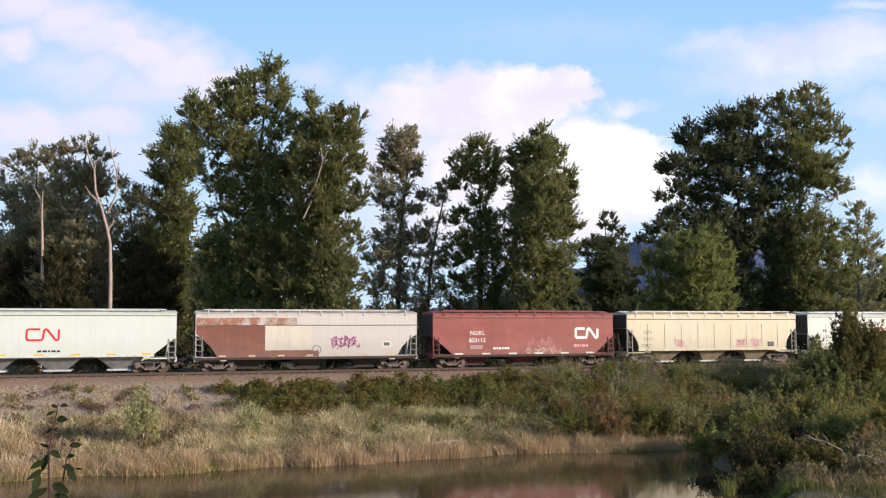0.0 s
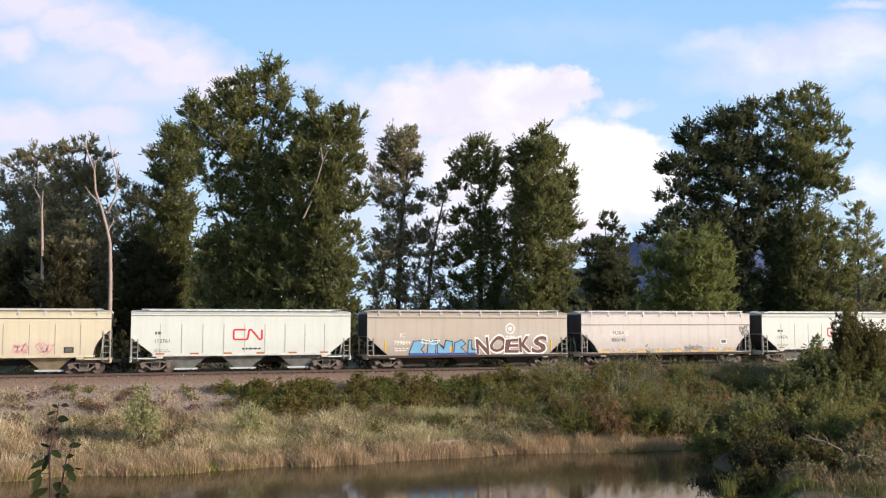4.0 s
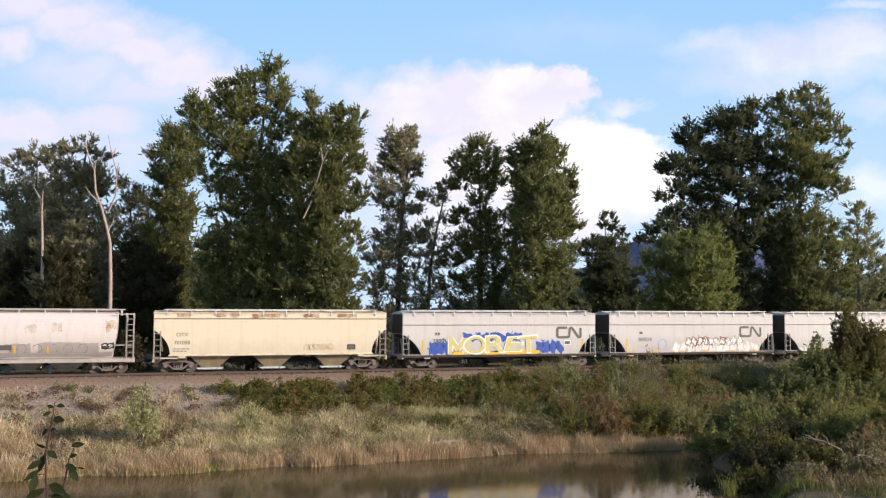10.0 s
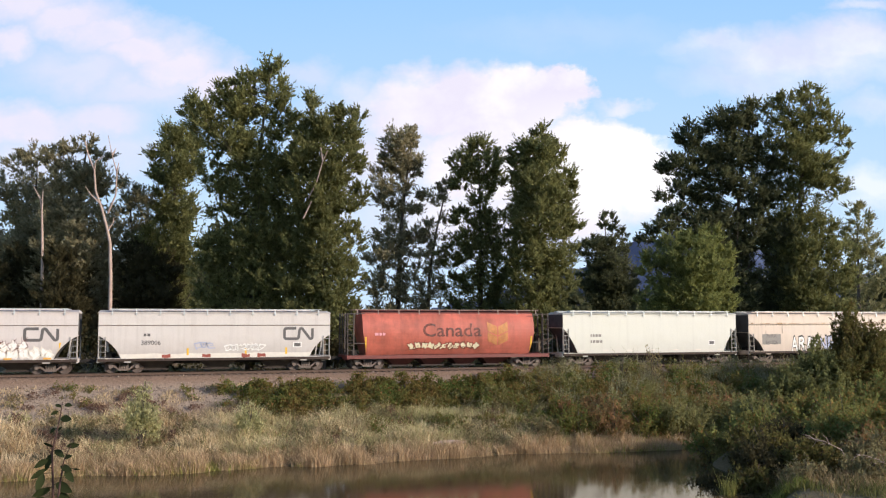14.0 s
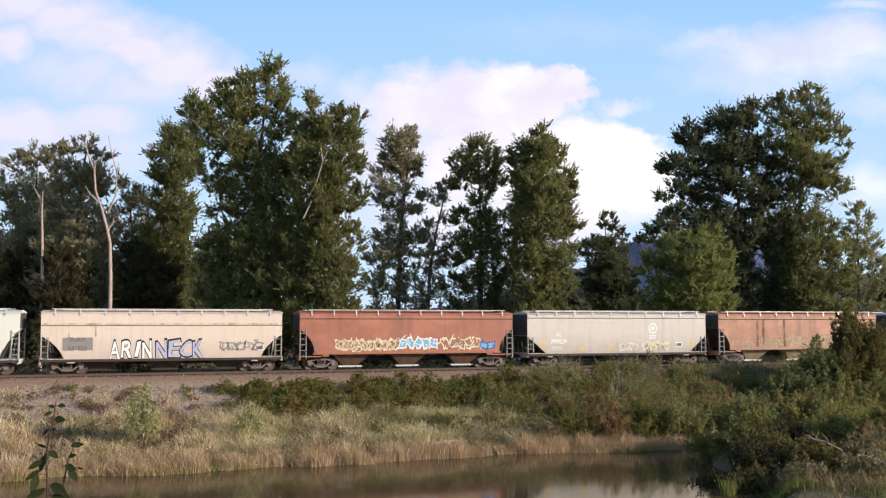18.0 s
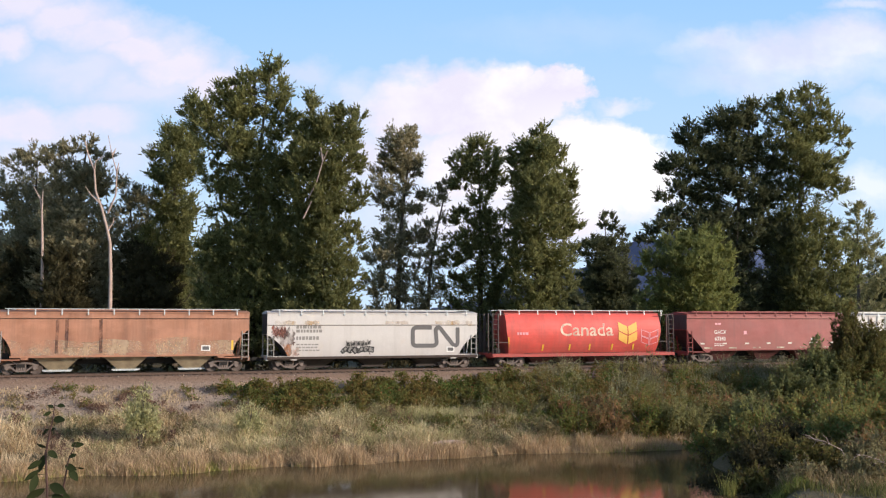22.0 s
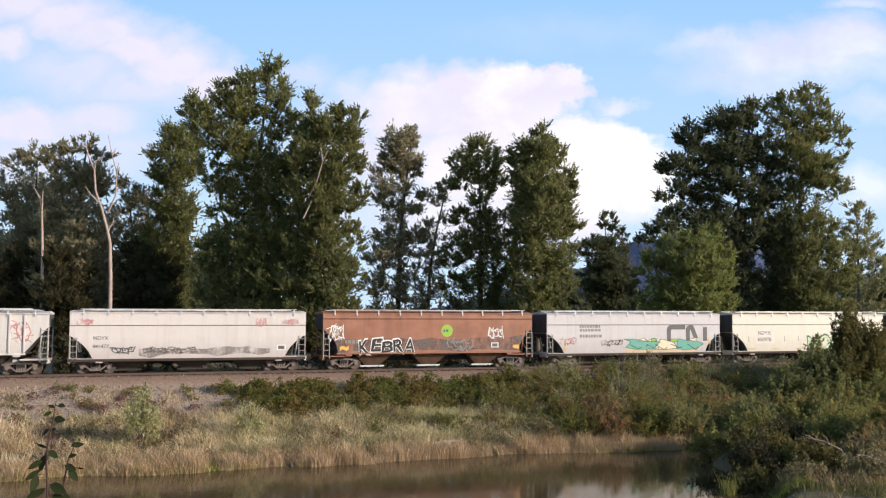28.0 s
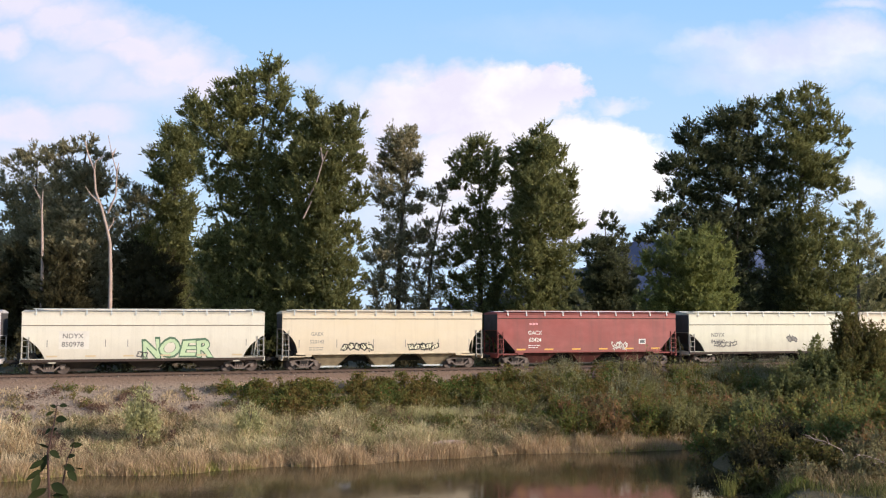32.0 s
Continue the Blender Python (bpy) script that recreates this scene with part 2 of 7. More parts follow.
gm = Mat("earth_and_gravel", 0.95)
gy_ = gm.axis(1)
gx_ = gm.axis(0)
soil = gm.mix(gm.ramp(gm.noise(0.6, 5), 0.3, 0.7), lin(98, 84, 58), lin(72, 70, 44))
soil = gm.mix(gm.ramp(gm.noise(5, 4), 0.4, 0.7, 0, 0.6), soil, lin(128, 108, 76))
vor = gm.t.nodes.new("ShaderNodeTexVoronoi")
vor.inputs["Scale"].default_value = 9.0
gm.link(gm.co, vor.inputs["Vector"])
stone = gm.mix(gm.ramp(vor.outputs["Distance"], 0.1, 0.7), lin(180, 160, 142), lin(124, 107, 93))
stone = gm.mix(gm.ramp(gm.noise(0.8, 4), 0.35, 0.7, 0, 0.7), stone, lin(172, 150, 130))
edge = gm.math("ADD", gy_, gm.ramp(gm.noise(0.35, 4), 0, 1, -2.0, 2.0))
edge = gm.math("SUBTRACT", edge, gm.ramp(gx_, -22, -10, 0.0, 5.5))
isgrav = gm.math("MULTIPLY", gm.ramp(edge, -10.2, -8.8), gm.ramp(gy_, 4.5, 5.5, 1, 0))
near_rail = gm.mix(gm.ramp(gy_, -3.6, -2.6), stone, gm.mix(gm.ramp(gm.noise(7, 4), 0.35, 0.65), lin(114, 92, 77), lin(142, 116, 98)))
gm.colour(gm.mix(isgrav, soil, near_rail))
gm.bump(vor.outputs["Distance"], 0.7, 0.06)
gxs = graded(-2500, 3500, -60, 50, 0.55)
gys = np.unique(np.concatenate([graded(-900, 4600, -46, 8, 0.5), [-2.1, 2.1, -3.4, 3.6]]))
ground = tagged(sheet("ground", gxs, gys, ground_z, gm.m), "earth bank with gravel ballast slope and dry soil", "ground", kind="structure")

wm = Mat("pond_water", 0.07)
wm.colour(lin(84, 70, 48))
wm.b.inputs["IOR"].default_value = 1.33
wm.b.inputs["Specular IOR Level"].default_value = 0.42
wm.bump(wm.math("ADD", wm.noise(1.2, 3, wm.mapped((0.6, 1.6, 1))), wm.math("MULTIPLY", wm.noise(6, 2, wm.mapped((0.5, 2.0, 1))), 0.25)), 0.10, 0.02)
water = tagged(sheet("water", np.linspace(-160, 60, 45), np.linspace(-62, -18.5, 12), lambda x, y: x * 0 + WATER_Z, wm.m),
               "still brown pond water mirroring the train", "pond", kind="structure")

# rails, ties
def rail(y):
    bm = bmesh.new()
    prof = [(-0.07, -0.17), (0.07, -0.17), (0.07, -0.15), (0.012, -0.13), (0.012, -0.045), (0.036, -0.03), (0.036, -0.004), (-0.036, -0.004), (-0.036, -0.03),
            (-0.012, -0.045), (-0.012, -0.13), (-0.07, -0.15)]
    a, b = [bm.verts.new((-300, y + p, z)) for p, z in prof], [bm.verts.new((900, y + p, z)) for p, z in prof]
    for i in range(len(prof)):
        j = (i + 1) % len(prof)
        bm.faces.new((a[i], a[j], b[j], b[i]))
    ob = part("rail", bm, RAIL_SIDE, None)
    tagged(ob, "rusty steel rail with a polished running head", "rail", "rails of the track", "structure")
    bm = bmesh.new()
    box(bm, -300, 900, y - 0.034, y + 0.034, -0.004, 0.0)
    part("rail_head", bm, RAIL_TOP, ob, "polished steel running surface")


rail(-0.755), rail(0.755)
bm = bmesh.new()
box(bm, -0.11, 0.11, -1.3, 1.3, -0.34, -0.165)
ties = part("railway_ties", bm, TIE, None)
me = ties.data
co = np.zeros(len(me.vertices) * 3)
me.vertices.foreach_get("co", co)
co = co.reshape(-1, 3)
fc = [list(p.vertices) for p in me.polygons]
tv, tf = [], []
for k in range(560):
    tv += (co + np.array([-90 + 0.54 * k, 0.03 * math.sin(k * 2.3), 0])).tolist()
    tf += [[i + 8 * k for i in f] for f in fc]
bpy.data.objects.remove(ties)
tagged(mesh_object("railway_ties", tv, tf, TIE), "weathered wooden railway ties bedded in ballast", "railway tie", kind="stuff")

# loose ballast stones on the shoulder and the bare slope
n = 12000
sx, sy = rng.uniform(-46, 34, n), rng.uniform(-9.6, -1.6, n)
keep = ((sy > -3.0) & (rng.uniform(0, 1, n) < 0.16)) | (sy < -3.0) & (sx < -13 + 3 * fbm(sx, sy, 0.4) - 0.5 * (-sy - 3))
sx, sy = sx[keep], sy[keep]
sz, r = ground_z(sx, sy), rng.uniform(0.03, 0.09, len(sx))
octa = np.array([(1, 0, 0), (0, 1, 0), (-1, 0, 0), (0, -1, 0), (0, 0, 0.8), (0, 0, -0.6)])
jit = rng.uniform(0.6, 1.3, (len(sx), 6, 3))
sv = octa[None] * jit * r[:, None, None] + np.stack([sx, sy, sz + 0.02], -1)[:, None]
of = np.array([(0, 1, 4), (1, 2, 4), (2, 3, 4), (3, 0, 4), (1, 0, 5), (2, 1, 5), (3, 2, 5), (0, 3, 5)])
sf = (of[None] + 6 * np.arange(len(sx))[:, None, None]).reshape(-1, 3)
stm = Mat("ballast_stone", 0.9)
stm.colour(stm.mix(stm.t.nodes.new("ShaderNodeNewGeometry").outputs["Random Per Island"], lin(176, 156, 140), lin(112, 95, 82)))
tagged(mesh_object("ballast_stones", sv.reshape(-1, 3).tolist(), sf.tolist(), stm.m), "loose grey-brown crushed ballast stones on the slope", "ballast", kind="stuff")

# ---------------------------------------------------------------- distance: clouds and hills
FWD = Vector((math.sin(radians(17.87)), math.cos(radians(17.87)), 0))
RIGHT = Vector((FWD.y, -FWD.x, 0))


def cloud_material():
    """White and lilac cumulus: soft ovals (across, up, half width, half height, weight, softness) in units of 100 m, torn by noise."""
    m = Mat("cloud", 1.0)
    warp = m.t.nodes.new("ShaderNodeTexNoise")
    warp.inputs["Scale"].default_value, warp.inputs["Detail"].default_value, warp.inputs["Roughness"].default_value = 0.55, 7, 0.6
    m.link(m.mapped((0.01, 0.01, 0.013)), warp.inputs["Vector"])
    v = m.t.nodes.new("ShaderNodeVectorMath")
    v.operation = "MULTIPLY_ADD"
    v.inputs[1].default_value, v.inputs[2].default_value = (2.6, 0, 2.0), (-1.3, 0, -1.0)
    m.link(warp.outputs["Color"], v.inputs[0])
    p = m.t.nodes.new("ShaderNodeVectorMath")
    m.link(m.mapped((0.01, 0.0, 0.01)), p.inputs[0])
    m.link(v.outputs[0], p.inputs[1])
    total = None
    ovals = ((0.36, 8.42, 3.32, 1.58, 1, 0.35), (-1.42, 8.19, 2.00, 1.35, 0.9, 0.6), (3.02, 8.65, 2.43, 1.40, 1, 0.25), (4.81, 9.14, 1.21, 0.99, 1, 0.2), (5.03, 9.42, 0.79, 0.77, 1, 0.2),
             (2.57, 6.17, 3.73, 2.00, 1, 0.3), (5.89, 6.66, 2.08, 1.43, 1, 0.2), (7.21, 6.28, 1.57, 1.16, 1, 0.2), (7.86, 5.39, 1.62, 1.55, 1, 0.35), (5.20, 4.83, 2.61, 1.99, 1, 0.4),
             (-1.86, 6.40, 2.43, 1.56, 0.75, 0.7), (1.45, 3.95, 4.38, 1.54, 0.8, 0.7), (7.10, 8.40, 0.95, 0.30, 0.65, 0.9), (-4.07, 5.95, 1.56, 2.66, 0.6, 0.8), (-16.47, 12.64, 2.50, 0.96, 0.85, 0.85),
             (-14.65, 11.95, 2.38, 0.96, 0.85, 0.85), (-13.07, 11.33, 2.37, 0.96, 0.88, 0.85), (-11.66, 10.64, 2.26, 1.00, 0.9, 0.8), (-10.30, 9.96, 2.07, 1.04, 0.92, 0.75), (-8.89, 9.28, 1.62, 0.91, 0.92, 0.7),
             (-16.97, 10.96, 1.37, 0.91, 0.85, 0.8), (-14.14, 9.78, 2.93, 1.13, 0.6, 0.95), (-11.44, 9.10, 2.91, 0.90, 0.65, 0.95), (-16.06, 7.56, 2.91, 0.90, 0.85, 0.8), (-13.41, 7.86, 2.02, 0.85, 0.75, 0.85),
             (-16.01, 6.17, 2.47, 1.11, 0.6, 0.8), (-12.26, 6.62, 1.80, 1.12, 0.5, 0.9), (-5.10, 9.55, 1.23, 0.68, 0.4, 0.8), (-3.20, 8.98, 0.89, 0.90, 0.5, 0.8), (14.20, 10.46, 4.19, 1.18, 0.6, 0.7),
             (11.53, 10.92, 2.44, 0.59, 0.5, 0.8), (16.23, 11.03, 2.86, 1.03, 0.65, 0.7), (12.61, 9.55, 3.09, 0.77, 0.4, 0.8), (16.96, 12.57, 1.33, 0.32, 0.5, 0.8), (16.79, 5.17, 1.29, 0.76, 0.5, 0.8),
             (17.25, 8.42, 1.53, 0.68, 0.35, 0.9), (5.50, 11.38, 4.46, 0.69, 0.12, 1))
    for cx, cz, rx, rz, wt, soft in ovals:
        a = m.t.nodes.new("ShaderNodeVectorMath")
        a.operation = "MULTIPLY_ADD"
        a.inputs[1].default_value, a.inputs[2].default_value = (1 / rx, 0, 1 / rz), (-cx / rx, 0, -cz / rz)
        m.link(p.outputs[0], a.inputs[0])
        d = m.t.nodes.new("ShaderNodeVectorMath")
        d.operation = "LENGTH"
        m.link(a.outputs[0], d.inputs[0])
        r = m.ramp(d.outputs["Value"], 1.06 + 0.4 * soft, 0.94 - 0.7 * soft, 0.0, wt)
        total = r if total is None else m.math("MAXIMUM", total, r)
    tear = m.noise(0.5, 6, m.mapped((0.01, 0.01, 0.02)))
    dens = m.math("MULTIPLY", total, m.ramp(tear, 0.2, 0.55, 0.8, 1.0))
    fac = m.ramp(dens, 0.0, 0.9)
    shade = m.ramp(m.noise(0.22, 5, m.mapped((0.01, 0.01, 0.012), loc=(3, 0, 5))), 0.44, 0.70)
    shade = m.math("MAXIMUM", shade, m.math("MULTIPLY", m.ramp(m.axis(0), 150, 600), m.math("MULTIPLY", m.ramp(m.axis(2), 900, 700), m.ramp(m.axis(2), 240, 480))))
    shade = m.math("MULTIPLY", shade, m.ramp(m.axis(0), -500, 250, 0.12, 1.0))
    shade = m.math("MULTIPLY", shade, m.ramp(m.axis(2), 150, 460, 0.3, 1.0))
    em = m.t.nodes.new("ShaderNodeEmission")
    em.inputs["Strength"].default_value = 0.845
    high = m.ramp(m.axis(2), 250, 1350)
    blue = m.mix(high, lin(202, 226, 252), lin(152, 198, 248))
    m.link(m.mix(fac, blue, m.mix(shade, (0.80, 0.76, 0.90, 1), (1.03, 1.0, 1.03, 1))), em.inputs["Color"])
    m.link(em.outputs[0], m.t.nodes["Material Output"].inputs["Surface"])
    m.t.nodes.remove(m.b)
    return m.m


bm = bmesh.new()
bm.faces.new([bm.verts.new(p) for p in ((-2600, 0, -60), (2600, 0, -60), (2600, 0, 1700), (-2600, 0, 1700))])
clouds = part("backdrop", bm, cloud_material(), None)
tagged(clouds, "blue sky with white and lilac cumulus clouds", "sky", kind="structure")
CLOUD_AT = Vector((EYE[0], EYE[1], EYE[2])) + FWD * 3500
clouds.matrix_world = pose(*CLOUD_AT, 0, 0, -17.87)

hm = Mat("far_haze_blue_hill", 1.0)
# distance haze is mixed into the forest's base colour as blue
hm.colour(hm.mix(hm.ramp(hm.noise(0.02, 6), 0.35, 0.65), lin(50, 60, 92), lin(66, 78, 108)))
hv, hf = [], []
for j in range(9):
    for i in range(121):
        a, q = -1500 + 25 * i, j / 8
        ridge = 28 + 250 * math.exp(-((a - 650) / 430) ** 2) + 150 * math.exp(-((a - 1420) / 260) ** 2) + 8 * math.sin(a * 0.013) + 6 * math.sin(a * 0.041 + 1)
        p = Vector(EYE) + FWD * (2300 + 500 * q) + RIGHT * a * (1 + 0.2 * q)
        hv.append((p.x, p.y, ridge * math.sin(q * math.pi / 2) ** 0.8 - 5 + 8 * math.sin(a * 0.07 + 5 * q)))
        if i and j:
            k = j * 121 + i
            hf.append((k - 122, k - 121, k, k - 1))
tagged(mesh_object("backdrop", hv, hf, hm.m, smooth=True), "forested mountain ridge far behind the trees, coloured haze blue", "mountain", kind="structure")

# ---------------------------------------------------------------- plants
LEAF = {"green": foliage("leaves_green", (124, 125, 80), (161, 159, 105), (103, 103, 69)), "warm": foliage("leaves_warm", (122, 122, 80), (152, 149, 101), (106, 108, 68)),
        "olive": foliage("leaves_olive", (152, 146, 116), (194, 182, 150), (132, 124, 94)), "dark": foliage("leaves_dark", (97, 101, 74), (133, 133, 96), (80, 83, 65)),
        "bright": foliage("leaves_bright", (136, 140, 86), (171, 172, 108), (116, 119, 72)), "bramble": foliage("leaves_bramble", (92, 108, 58), (124, 133, 72), (152, 114, 74)),
        "willow": foliage("leaves_willow", (127, 128, 86), (208, 201, 153)), "grey": foliage("leaves_grey", (130, 129, 83), (164, 157, 107), (111, 104, 66)),
        "red": foliage("leaves_red", (150, 106, 82), (176, 138, 98), (118, 126, 74)), "pale": foliage("leaves_pale", (148, 148, 108), (189, 182, 142), (128, 124, 85)), "weed": foliage("leaves_weed", (125, 124, 88), (164, 152, 112), (141, 117, 88)),
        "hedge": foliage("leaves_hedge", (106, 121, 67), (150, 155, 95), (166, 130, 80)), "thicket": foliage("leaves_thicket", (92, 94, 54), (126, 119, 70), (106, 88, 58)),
        # the last leaf colour is dark and brownish, with shade painted into it
        "dead": foliage("leaves_dead", (116, 90, 78), (145, 117, 102)), "shade": foliage("leaves_painted_shade", (72, 67, 49), (94, 87, 61))}
BARK = plain("bark", (104, 92, 80), 0.9, 0, 0.6, 3)
PALE_BARK = plain("pale_bark", (176, 154, 144), 0.85, 0, 0.5, 2, (112, 90, 82))


def clumps(lobes, per_m3, length=1.5, width=0.42, leaves=60, spread=0.5, rise=0.9):
    """Leafy shoots through each lobe (x, y, z, rx, ry, rz), thicker towards its skin, each reaching up and out and narrowing to its tip.
    Gives the leaves' centres, facings and the shoots' ways."""
    out, face, way = [], [], []
    for x, y, z, rx, ry, rz in lobes:
        n = max(8, int(per_m3 * (rx * ry * rz) ** 0.75 * 9))
        d = rng.normal(size=(n, 3))
        d /= np.linalg.norm(d, axis=1)[:, None]
        r = rng.uniform(0, 1, n) ** spread
        ang = np.arctan2(d[:, 1], d[:, 0])
        ragged = 1 + 0.22 * np.sin(3 * ang + x) * np.cos(4 * d[:, 2] + z) + rng.normal(0, 0.08, n)
        c = d * (r * ragged)[:, None] * np.array([rx, ry, rz]) * 0.93 + np.array([x, y, z])
        ax = d * np.array([1, 1, 0.35]) * 0.7 + np.array([0, 0, rise]) + rng.normal(size=(n, 3)) * 0.25
        ax /= np.linalg.norm(ax, axis=1)[:, None]
        k = rng.gamma(4, leaves / 4, n).astype(int) + 6
        idx = np.repeat(np.arange(n), k)
        m = len(idx)
        t = rng.beta(1.3, 1.5, m)
        big = rng.uniform(0.6, 1.4, n)[idx]
        g = rng.normal(size=(m, 3))
        g *= (np.minimum(1, 1.6 / np.linalg.norm(g, axis=1)) * width * big * (1.05 - 0.8 * t))[:, None]
        out.append(c[idx] + ax[idx] * ((t - 0.45) * length * big)[:, None] + g)
        face.append(g / width + 0.5 * d[idx])
        way.append(ax[idx])
    return np.concatenate(out), np.concatenate(face), np.concatenate(way)


def small_leaves(cn, size, aspect=0.85, loose=0.3, stray=0.6):
    """One three-cornered leaf at each centre, facing the same way as its neighbours on the shoot."""
    c, f, along = cn
    n = len(c)
    nrm = f / (np.linalg.norm(f, axis=1)[:, None] + 1e-6) + rng.normal(size=(n, 3)) * loose + np.array([0, 0, 0.3])
    a = along + rng.normal(size=(n, 3)) * stray
    a /= np.linalg.norm(a, axis=1)[:, None] + 1e-9
    b = np.cross(nrm, a)
    b /= np.linalg.norm(b, axis=1)[:, None] + 1e-9
    s = size * rng.uniform(0.6, 1.35, n)[:, None]
    return np.stack([c - a * s * 0.5 - b * s * aspect * 0.5, c - a * s * 0.5 + b * s * aspect * 0.5, c + a * s * 0.5], 1)


def boughs(lobes, thick):
    """Leafy boughs over the skin of each lobe (x, y, z, rx, ry, rz, fullness): every bough is a spray of shoots that reach up and out of it.
    Gives the leaves' centres, facings and the shoots' ways."""
    out, face, way = [], [], []
    centre = np.array([l[:3] for l in lobes])
    radius = np.array([l[3:6] for l in lobes])
    for i, (x, y, z, rx, ry, rz, full) in enumerate(lobes):
        area = 4 * math.pi * (((rx * ry) ** 1.6 + (rx * rz) ** 1.6 + (ry * rz) ** 1.6) / 3) ** 0.625
        n = int(area * 0.60 * full * thick) + 5
        d = rng.normal(size=(n, 3))
        d /= np.linalg.norm(d, axis=1)[:, None]
        c = d * radius[i] * (rng.uniform(0.3, 1.0, n) ** 0.55 * 0.92)[:, None] + centre[i] - np.array([0, 0, 0.45])
        # boughs deep inside a neighbouring lobe would never get light
        deep = np.zeros(n)
        for k in range(len(lobes)):
            if k != i:
                deep += np.linalg.norm((c - centre[k]) / radius[k], axis=1) < 0.62
        c, d = c[deep < 1], d[deep < 1]
        n = len(c)
        if not n:
            continue
        big = rng.uniform(0.7, 1.45, n) * min(1.0, 0.5 + 0.4 * min(rx, rz))
        k = 12
        b = np.repeat(np.arange(n), k)
        ax = d[b] * np.array([0.75, 0.75, 0.3]) + np.array([0, 0, 0.75]) + rng.normal(size=(n * k, 3)) * np.array([0.45, 0.45, 0.28])
        ax /= np.linalg.norm(ax, axis=1)[:, None]
        ln = big[b] * rng.uniform(0.55, 1.35, n * k)
        m = 12
        h = np.repeat(np.arange(n * k), m)
        t = rng.uniform(0.08, 1, n * k * m) ** 0.8
        g = rng.normal(size=(n * k * m, 3)) * (0.085 * (1.2 - 0.9 * t))[:, None]
        out.append(c[b][h] + ax[h] * (ln[h] * t)[:, None] + g)
        face.append(g * 9 + 0.8 * d[b][h])
        way.append(ax[h])
    return np.concatenate(out), np.concatenate(face), np.concatenate(way)


def inner_leaves(lobes):
    """The shaded heart of the crown: scattered leaves within each lobe."""
    out = []
    for x, y, z, rx, ry, rz, full in lobes:
        n = int(rx * ry * rz * 4.2 * 17 * full ** 2.2)
        d = rng.normal(size=(n, 3))
        d *= (rng.uniform(0, 0.8, n) ** 0.5 / np.linalg.norm(d, axis=1))[:, None]
        out.append(d * np.array([rx, ry, rz]) + np.array([x, y, z]))
    c = np.concatenate(out)
    return c, rng.normal(size=c.shape), rng.normal(size=c.shape)


def woody_tree(kind, bx, by, colour, lobes, label, thick=1.0, size=0.262):
    """A tree of a forking trunk, limbs into each part of the crown and thousands of leaves. Lobes: (across, height, radius, half height, fullness)."""
    bz = float(ground_z(bx, by)) - 0.1
    top = max(l[1] + l[3] for l in lobes)
    thing = tagged(new(kind), label, "tree", "trees behind the track")
    thing.location = (bx, by, bz)
    full = []
    for a, z, r, h, fullness in lobes:
        dep = r * rng.uniform(1.15, 1.6)
        p = RIGHT * a + FWD * (rng.uniform(-0.5, 0.5) * r)
        full.append((p.x, p.y, z - bz, r, dep, h, fullness))
        # lower boughs down to the brush
        while z - h < 10.8 and z > 5.5:
            z, r, h, fullness = z - 3.0, r * 1.02, max(h, 1.7), fullness * 0.93
            full.append((p.x, p.y, z - bz, r, dep, h, fullness))
    v, f = [], []
    rt = 0.012 * (top - bz) + 0.06
    lean = full[int(np.argmax([l[2] for l in full]))]
    path = [(lean[0] * q ** 3, lean[1] * q ** 3 + 0.2 * math.sin(5 * q), lean[2] * q) for q in np.linspace(0, 1, 9)]
    tube(v, f, path, [rt * (1 - 0.88 * q) for q in np.linspace(0, 1, 9)], 9)
    mesh_object("trunk", v, f, BARK, thing, smooth=True)
    for x, y, z, rx, ry, rz, fullness in full:
        for k in range(3):
            v, f = [], []
            e = Vector((x, y, z)) + Vector(rng.normal(size=3) * np.array([rx, ry, rz]) * 0.4)
            reach = math.hypot(e.x, e.y)
            zz = max(1.0, e.z - rng.uniform(0.35, 0.9) * (reach + 1.0))
            q = min(1, zz / max(lean[2], 1))
            s = Vector((lean[0] * q ** 3, lean[1] * q ** 3, zz))
            mid = (s + e) / 2 + Vector((0, 0, -0.1 * (e - s).length))
            tube(v, f, [s, mid, e], [rt * 0.2 * (1.2 - q), rt * 0.12 * (1.2 - q) + 0.01, 0.012], 5)
            mesh_object("limb", v, f, BARK, thing, smooth=True)
    quads("crown", np.concatenate([small_leaves(boughs(full, thick), size, 0.42, 0.5, 0.3), small_leaves(inner_leaves(full), 0.30, 0.9, 1.0)]), LEAF[colour], thing)
    return thing


